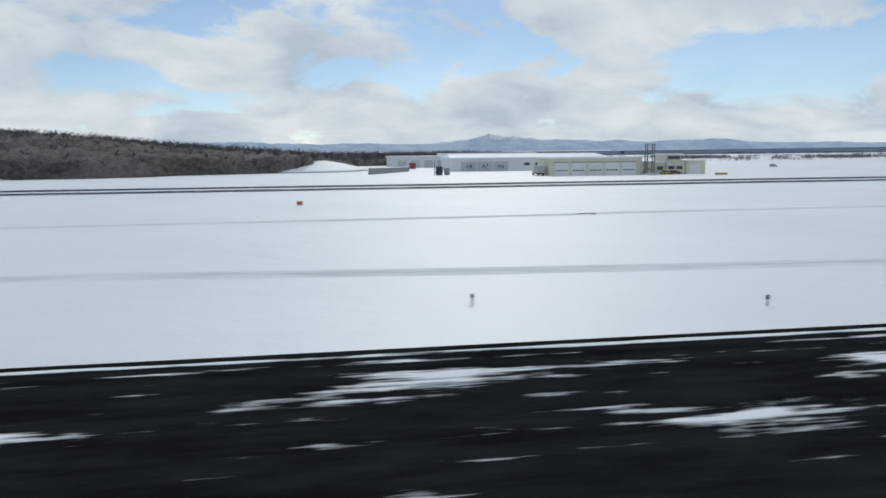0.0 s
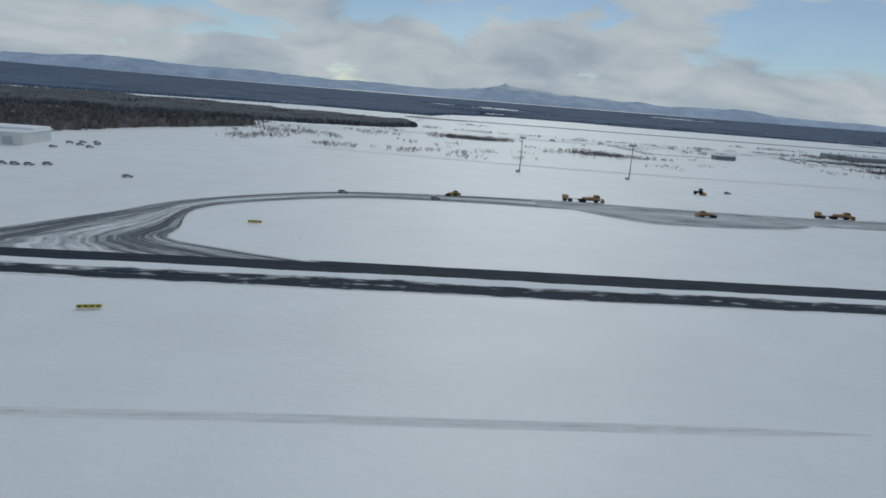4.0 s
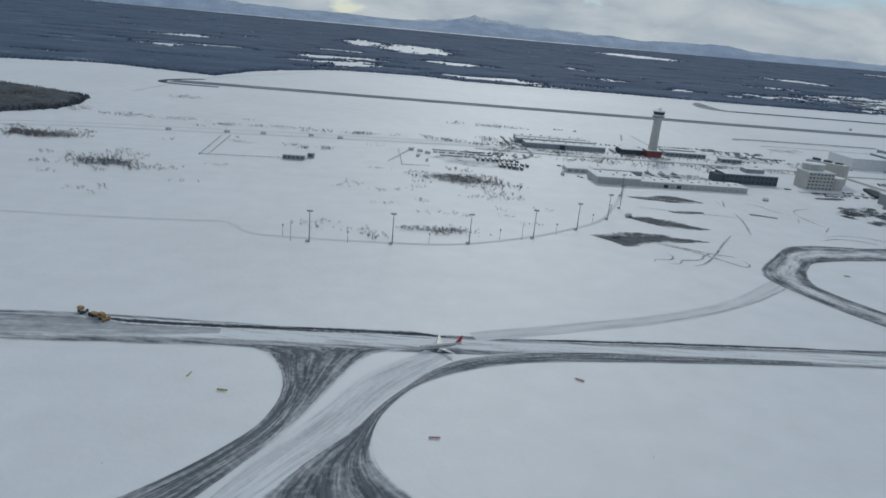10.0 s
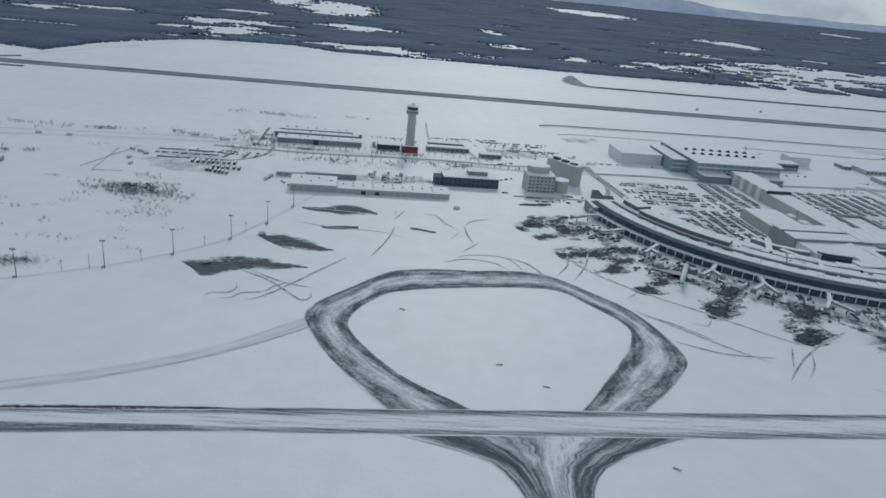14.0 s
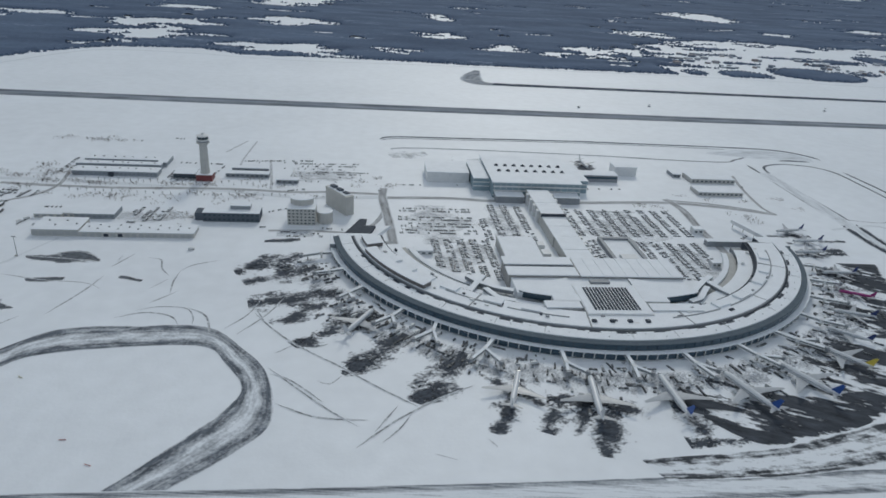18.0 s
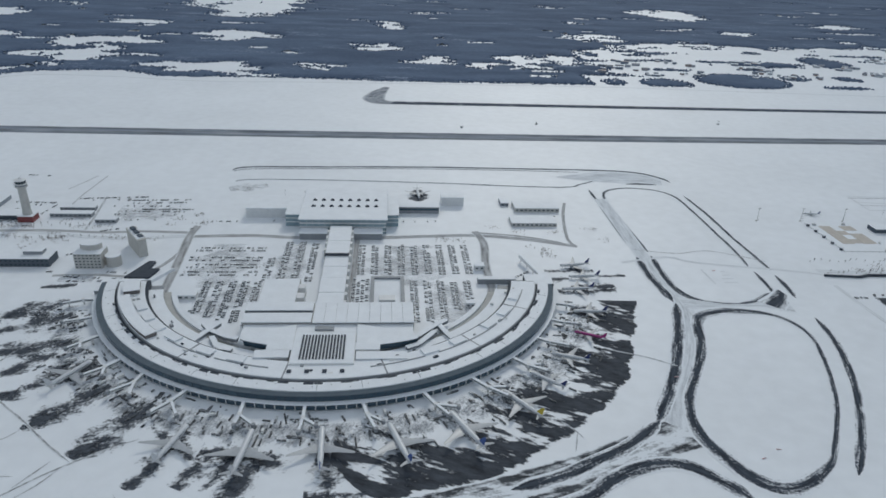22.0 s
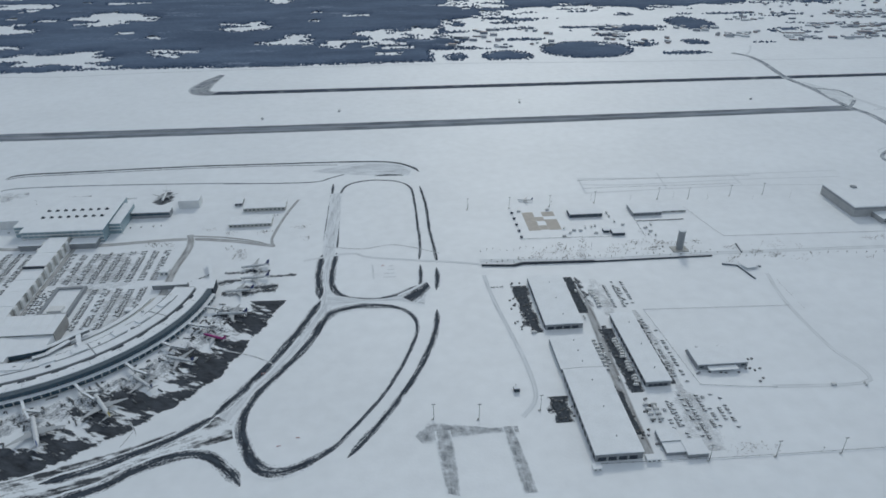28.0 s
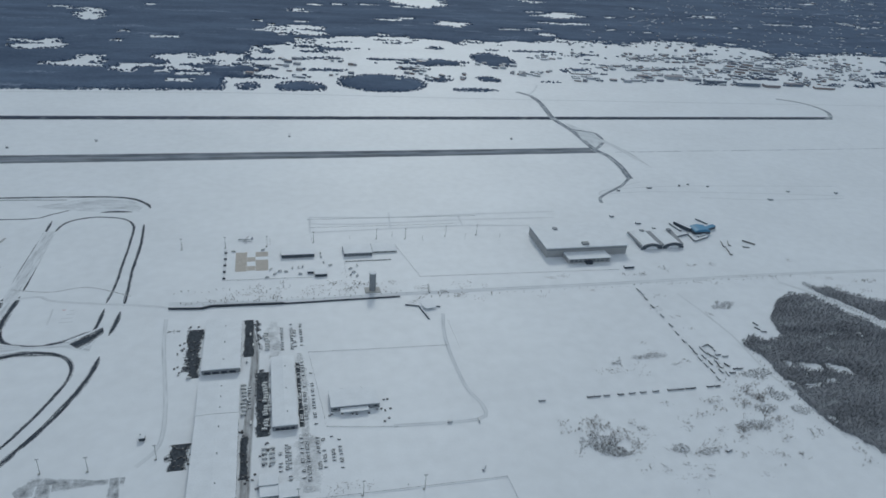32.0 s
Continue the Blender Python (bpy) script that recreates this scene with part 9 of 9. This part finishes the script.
for a, b, h in (((1536, 450), (1539, 433), 1.6), ((1525, 421), (1543, 426), 1.8), ((1543, 427), (1541, 411), 1.8), ((1541, 411), (1559, 418), 1.7), ((1550, 419), (1560, 423), 1.4), ((1571, 458), (1577, 446), 1.6), ((1562, 381), (1566, 394), 1.2), ((1565, 397), (1569, 408), 1.2), ((1572, 399), (1576, 407), 1.0), ((1592, 408), (1600, 399), 1.3), ((1584, 396), (1590, 394), 0.9)):
    yard = thing("yard_shed", 0, 0, 0, "narrow grey shed in a snowy yard", "shed", "sheds round the blue building")
    part("wall", Shape().bar((*a, h / 2), (*b, h / 2), 2.2, h), MAT_GREY if h > 1.3 else MAT_BROWN, yard)
    part("roof", Shape().bar((*a, h + 0.12), (*b, h + 0.12), 2.0, 0.24), MAT_ROOF_SNOW, yard)
flat_block("roadside_hut", 1445, 1454, 367, 370, 1.8, MAT_DARK, "dark low hut beside the road", 2)
silo = thing("silo_tower", 1220, 355, 0, "round grey tower standing in the snow", "tower")
part("shaft", Shape().loft([[(r * math.cos(a), r * math.sin(a), z) for a in oct_] for z, r in ((0, 2.6), (14.5, 2.6), (15.0, 2.8), (15.8, 2.8))]), MAT_GREY, silo)
part("cap", Shape().cone(0, 0, 15.8, 16.3, 2.7, 2.0, 12), MAT_ROOF_SNOW, silo)
part("apron_ring", Shape().box(-6, 6, -4, 4, 0, 0.7, 0.1), MAT_CONCRETE, silo)
pad = thing("helipad_tiles", 0, 0, 0, "square yard of pale concrete pads swept clear", "pad")
MAT_PAD = material("sandy_concrete", (0.52, 0.48, 0.43), 0.85, vary=0.12, scale=0.3)
for x0, x1, y0, y1 in ((1115, 1124, 411, 427), (1131, 1141, 419, 427), (1124.2, 1130.8, 411, 418), (1115, 1124, 395, 410.6), (1131, 1141, 395, 413), (1124.2, 1130.8, 396, 403)):
    part("pad", Shape().box(x0, x1, y0, y1, 0, 0.10), MAT_PAD, pad)
flat_block("station_building", 1152, 1179, 414, 424, 3.0, MAT_SLATE, "long dark building with a snowy roof", 8)
flat_block("station_building", 1204, 1228, 412, 428, 3.0, MAT_GREY, "low grey building with a snowy roof", 8)
flat_block("station_hut", 1177.5, 1187, 380.5, 388, 2.4, MAT_SLATE, "dark low hut in a yard corner", 4)
flat_block("station_hut", 1172, 1176.5, 386, 391, 2.0, MAT_SLATE, "small dark hut beside another", 2)
flat_block("glasshouse", 1229, 1250, 416, 431, 1.6, MAT_CONCRETE, "pale low glasshouse half under snow", 3)
for k in range(5):
    t = thing("fuel_tank", 1106.9, 384.5 + k * 10.6, 0, "small dark tank at the yard's edge", "tank", "tanks along the yard")
    part("tank", Shape().cone(0, 0, 0, 1.7, 1.1, 1.1, 10), MAT_DARK, t)
    part("cap", Shape().cone(0, 0, 1.7, 1.95, 1.0, 0.5, 10), MAT_ROOF_SNOW, t)
for x, y, a in ((1160, 396.5, 80), (1165, 397, 80), (1168.4, 398.2, 80), (1150, 392, 0), (1155, 391, 0), (1166, 386, 5), (1140, 383, 0), (1143, 396, 60), (1146, 388, 40), (1113, 429, 0), (1137, 430, 20), (1206, 381, 70), (1209, 385, 0), (1207, 391, 10), (1211, 379, 60), (1213, 396, 90), (1191, 398, 20), (1186, 404, 80), (1184.5, 414, 90), (1184.4, 420, 90)):
    tagged(copy_thing(truck, pose(x, y, 0, 0, 0, a)), "white truck standing in the helicopter yard")
hedge_rng = random.Random(17)
for k in range(16):
    tagged(copy_thing(cart, pose(1205 + k * 2.45, 403 + hedge_rng.uniform(-0.3, 0.3), 0, 0, 0, hedge_rng.choice((0, 0, 8)))), "dark trailer in a row before the grey building")


MAT_MESH = material("wire_mesh", (0.45, 0.46, 0.48), 0.6, vary=0.1)


def rail_fence(pts, h, label, every=4.0):
    t = thing("fence", 0, 0, 0, label, "fence")
    for a, b in zip(pts, pts[1:]):
        n = max(1, int(math.dist(a, b) / every))
        for k in range(n):
            x, y = a[0] + (b[0] - a[0]) * k / n, a[1] + (b[1] - a[1]) * k / n
            part("post", Shape().cone(x, y, 0, h, 0.08, 0.08, 5), MAT_STEEL, t)
        part("mesh_panel", Shape().bar((*a, h * 0.55), (*b, h * 0.55), 0.04, h * 0.35), MAT_MESH, t)
    return t


rail_fence([(1070.4, 345), (1092, 342.6), (1099, 345.5), (1152, 343.5)], 2.0, "dark snow fence along the road", 5)
wallrun = thing("dark_wall", 0, 0, 0, "long dark retaining wall along the road", "wall")
for a, b, h in (((1070.4, 344.6), (1094, 342.2), 1.4), ((1094, 342.2), (1100, 344.6), 1.4), ((1100, 344.6), (1152, 342.6), 1.5), ((1152, 342.6), (1240, 343), 0.9)):
    part("wall_run", Shape().bar((*a, h / 2), (*b, h / 2), 0.9, h), MAT_DARK, wallrun)
rail_fence([(1107, 431), (1107.5, 381.5), (1184, 379.4)], 0.9, "low fence round the pads", 5)
ramp = thing("underpass_walls", 0, 0, 0, "dark concrete walls of a road underpass", "wall")
for a, b in (((1242, 331), (1251.8, 328)), ((1251.8, 328), (1254, 319)), ((1254, 319), (1256, 309.5)), ((1262, 326.5), (1268, 325.2)), ((1264, 346), (1265.9, 359))):
    part("wall_run", Shape().bar((*a, 0.5), (*b, 0.5), 1.0, 1.0), MAT_SLATE, ramp)
    part("snow_cap", Shape().bar((*a, 1.08), (*b, 1.08), 0.5, 0.16), MAT_ROOF_SNOW, ramp)
part("roof_slab", Shape().prism([(1253, 331), (1262, 329), (1265, 323), (1256, 322)], 1.2, 1.6), MAT_ROOF_SNOW, ramp, "snow-covered deck")
rail_fence([(1201.9, 377), (1204.4, 432)], 1.0, "fence of a narrow lane", 6)
rail_fence([(1250, 433), (1262, 372), (1440, 366)], 0.7, "thin fence east of the glasshouse", 9)
rail_fence([(1097.6, 154.8), (1160, 153), (1266, 151.8), (1268, 118)], 0.9, "wire fence at the field's edge", 6)
rail_fence([(1213, 200), (1196, 202), (1172, 206), (1166, 280), (1262, 276)], 0.7, "wire fence round a snowfield", 8)
rail_fence([(1178, 487), (1340, 484)], 0.6, "low fence in the far compound", 8)
rail_fence([(1178, 470), (1320, 468)], 0.5, "second low fence in the far compound", 8)
wagon = thing("freight_container", 1308, 209.5, 0, "low dark container in a spaced row", "container", "containers in a row")
part("box", Shape().box(-2.2, 2.2, -0.6, 0.6, 0.1, 1.1, 0.06), MAT_CRATE, wagon)
part("snow_cap", Shape().box(-2.2, 2.2, -0.6, 0.6, 1.1, 1.25, 0.05), MAT_ROOF_SNOW, wagon)
part("skid", Shape().box(-2.0, 2.0, -0.5, 0.5, 0, 0.1), MAT_STEEL, wagon)
for x in (1341, 1346, 1352.5, 1362.5, 1370.7, 1378.6, 1387.7, 1398.5, 1401.5, 1406.2, 1412, 1415, 1428, 1433.6):
    copy_thing(wagon, pose(x, 208.6 - (x - 1340) * 0.02, 0, 0, 0, loose.uniform(-3, 3)))
for k, y in enumerate((331, 325, 318, 306, 292, 279, 268, 258, 250, 244, 236, 229, 222, 214)):
    copy_thing(wagon, pose(1439.2 + 0.6 * math.sin(k * 1.7), y, 0, 0, 0, 90 + loose.uniform(-6, 6)))
for x, y, a in ((1447, 247.5, 95), (1447, 243, 95), (1449, 250, 20), (1455.5, 249.5, 100), (1453, 251.5, 5), (1456, 245.5, 70), (1449, 240, 95), (1451, 236, 100), (1455, 239, 5), (1459.5, 236.5, 5), (1449, 231, 95), (1454.5, 227, 110), (1458.6, 222.5, 20), (1448.5, 226, 95), (1448.8, 217.5, 80), (1453.4, 218.4, 0), (1446, 221, 95), (1462, 222, 5), (1443, 238, 95), (1444, 231, 92),
                (1510, 272, 110), (1507.5, 266, 115), (1510, 261.5, -10), (1405, 150, 20), (1255, 160, 60)):
    tagged(copy_thing(wagon, pose(x, y, 0, 0, 0, a)), "dark container standing by the track")
for x, y, w in ((1520, 535, 3), (1560, 540, 5), (1602, 545, 2.4), (1615, 548, 2.4), (1636, 540, 2.4), (1690, 499, 5), (1730, 520, 3), (1790, 512, 4), (1480, 470, 4), (1500, 452, 5), (1512, 440, 3)):
    flat_block("field_hut", x, x + w, y, y + w * 0.6, 1.5, MAT_GREY, "small grey hut in the snowy compound", 2)
# small things on the far field
for x, y, h in ((1170, 724, 3.5), (955, 710, 2.2), (1453, 710, 1.6), (870, 690, 1.6)):
    t = thing("navigation_aid", x, y, 0, "small pale navigation hut with a mast", "hut", "field navigation huts")
    part("hut", Shape().box(-1.2, 1.2, -1.0, 1.0, 0, 1.2, 0.08), MAT_GREY, t)
    part("mast", Shape().cone(0, 0, 1.2, h + 1, 0.15, 0.1, 6), MAT_STEEL, t)
    part("arm", Shape().box(-1.8, 1.8, -0.1, 0.1, h, h + 0.2), MAT_STEEL, t)
# ---- far town and base: gabled and flat houses ----
MAT_FARWALL = bpy.data.materials.new("distant_walls")
MAT_FARWALL.use_nodes = True
n_, l_ = MAT_FARWALL.node_tree.nodes, MAT_FARWALL.node_tree.links
geo, rmp = n_.new("ShaderNodeNewGeometry"), n_.new("ShaderNodeValToRGB")
rmp.color_ramp.elements[0].color, rmp.color_ramp.elements[1].color = (0.15, 0.19, 0.25, 1), (0.5, 0.53, 0.57, 1)
for p_, c_ in ((0.35, (0.20, 0.23, 0.28, 1)), (0.55, (0.30, 0.235, 0.215, 1)), (0.7, (0.36, 0.38, 0.42, 1))):
    rmp.color_ramp.elements.new(p_).color = c_
l_.new(geo.outputs["Random Per Island"], rmp.inputs[0])
l_.new(rmp.outputs[0], n_["Principled BSDF"].inputs["Base Color"])
tw = random.Random(13)
walls, roofs = Shape(), Shape()


def house(x, y, w, d, h, turn):
    z, c, q = land(x, y), math.cos(turn), math.sin(turn)
    bare = tw.random() < 0.3
    for shape, b in ((walls, Shape().box(0, w, 0, d, z - 0.5, z + h)), (walls if bare else roofs, Shape().box(-0.2, w + 0.2, -0.2, d + 0.2, z + h, z + h + 0.5, 0.15))):
        shape.add([(x + p[0] * c - p[1] * q, y + p[0] * q + p[1] * c, p[2]) for p in b.v], b.f)


for i in range(2600):
    if i < 900:      # the dense quarter
        x, y = tw.uniform(1860, 2420), tw.uniform(1000, 1250)
        w, d, h = tw.uniform(3, 9), tw.uniform(3, 6), tw.uniform(1.6, 3.4)
        clear = -0.12
    elif i < 1250:
        x, y = tw.uniform(1580, 1900), tw.uniform(1012, 1190)
        w, d, h = tw.uniform(4, 15), tw.uniform(3, 8), tw.uniform(1.2, 3.2)
        clear = 0.12
    elif i < 1450:
        x, y = tw.uniform(1090, 1580), tw.uniform(1000, 1150)
        w, d, h = tw.uniform(4, 14), tw.uniform(3, 7), tw.uniform(2, 4)
        clear = 0.1
    else:
        y = tw.uniform(1190, 2300)
        x = tw.uniform(1650 + (y - 1190) * 0.9, 2600 + (y - 1000) * 1.0)
        w, d, h = tw.uniform(3, 8), tw.uniform(3, 5), tw.uniform(2, 4)
        clear = -0.15
    if noise.noise((x * 0.014, y * 0.022, 7)) < clear:
        continue
    house(x, y, w, d, h, -0.45 + 0.9 * noise.noise((x * 0.003, y * 0.003, 1)))
# long blocks in rows, halls and stores along the airfield's far side
for r in range(5):
    for k in range(6):
        if (r * 6 + k) % 5 != 3:
            house(1985 + k * 30 + r * 10, 1215 - r * 27 - k * 5, tw.uniform(16, 24), 5.5, 4.0, -0.42)
for x, y, w, d, h in ((1867, 1040, 34, 14, 5), (1905, 1030, 26, 12, 4), (1935, 1016, 40, 14, 5.5), (1990, 1000, 46, 18, 6), (2045, 992, 30, 14, 4.5), (2100, 1003, 34, 12, 4), (1812, 1046, 20, 10, 4), (1786, 1020, 16, 7, 3), (1766, 1012, 14, 6, 3), (2150, 985, 40, 10, 3.5), (1687, 1066, 38, 30, 1.5)):
    house(x, y, w, d, h, -0.12)
tagged(new("town_walls", walls.data("town_walls", MAT_FARWALL)), "distant grey town houses in the snow", "houses", "", "stuff")
tagged(new("town_roofs", roofs.data("town_roofs", MAT_ROOF_SNOW)), "snow-covered roofs of a distant town", "roofs", "", "stuff")
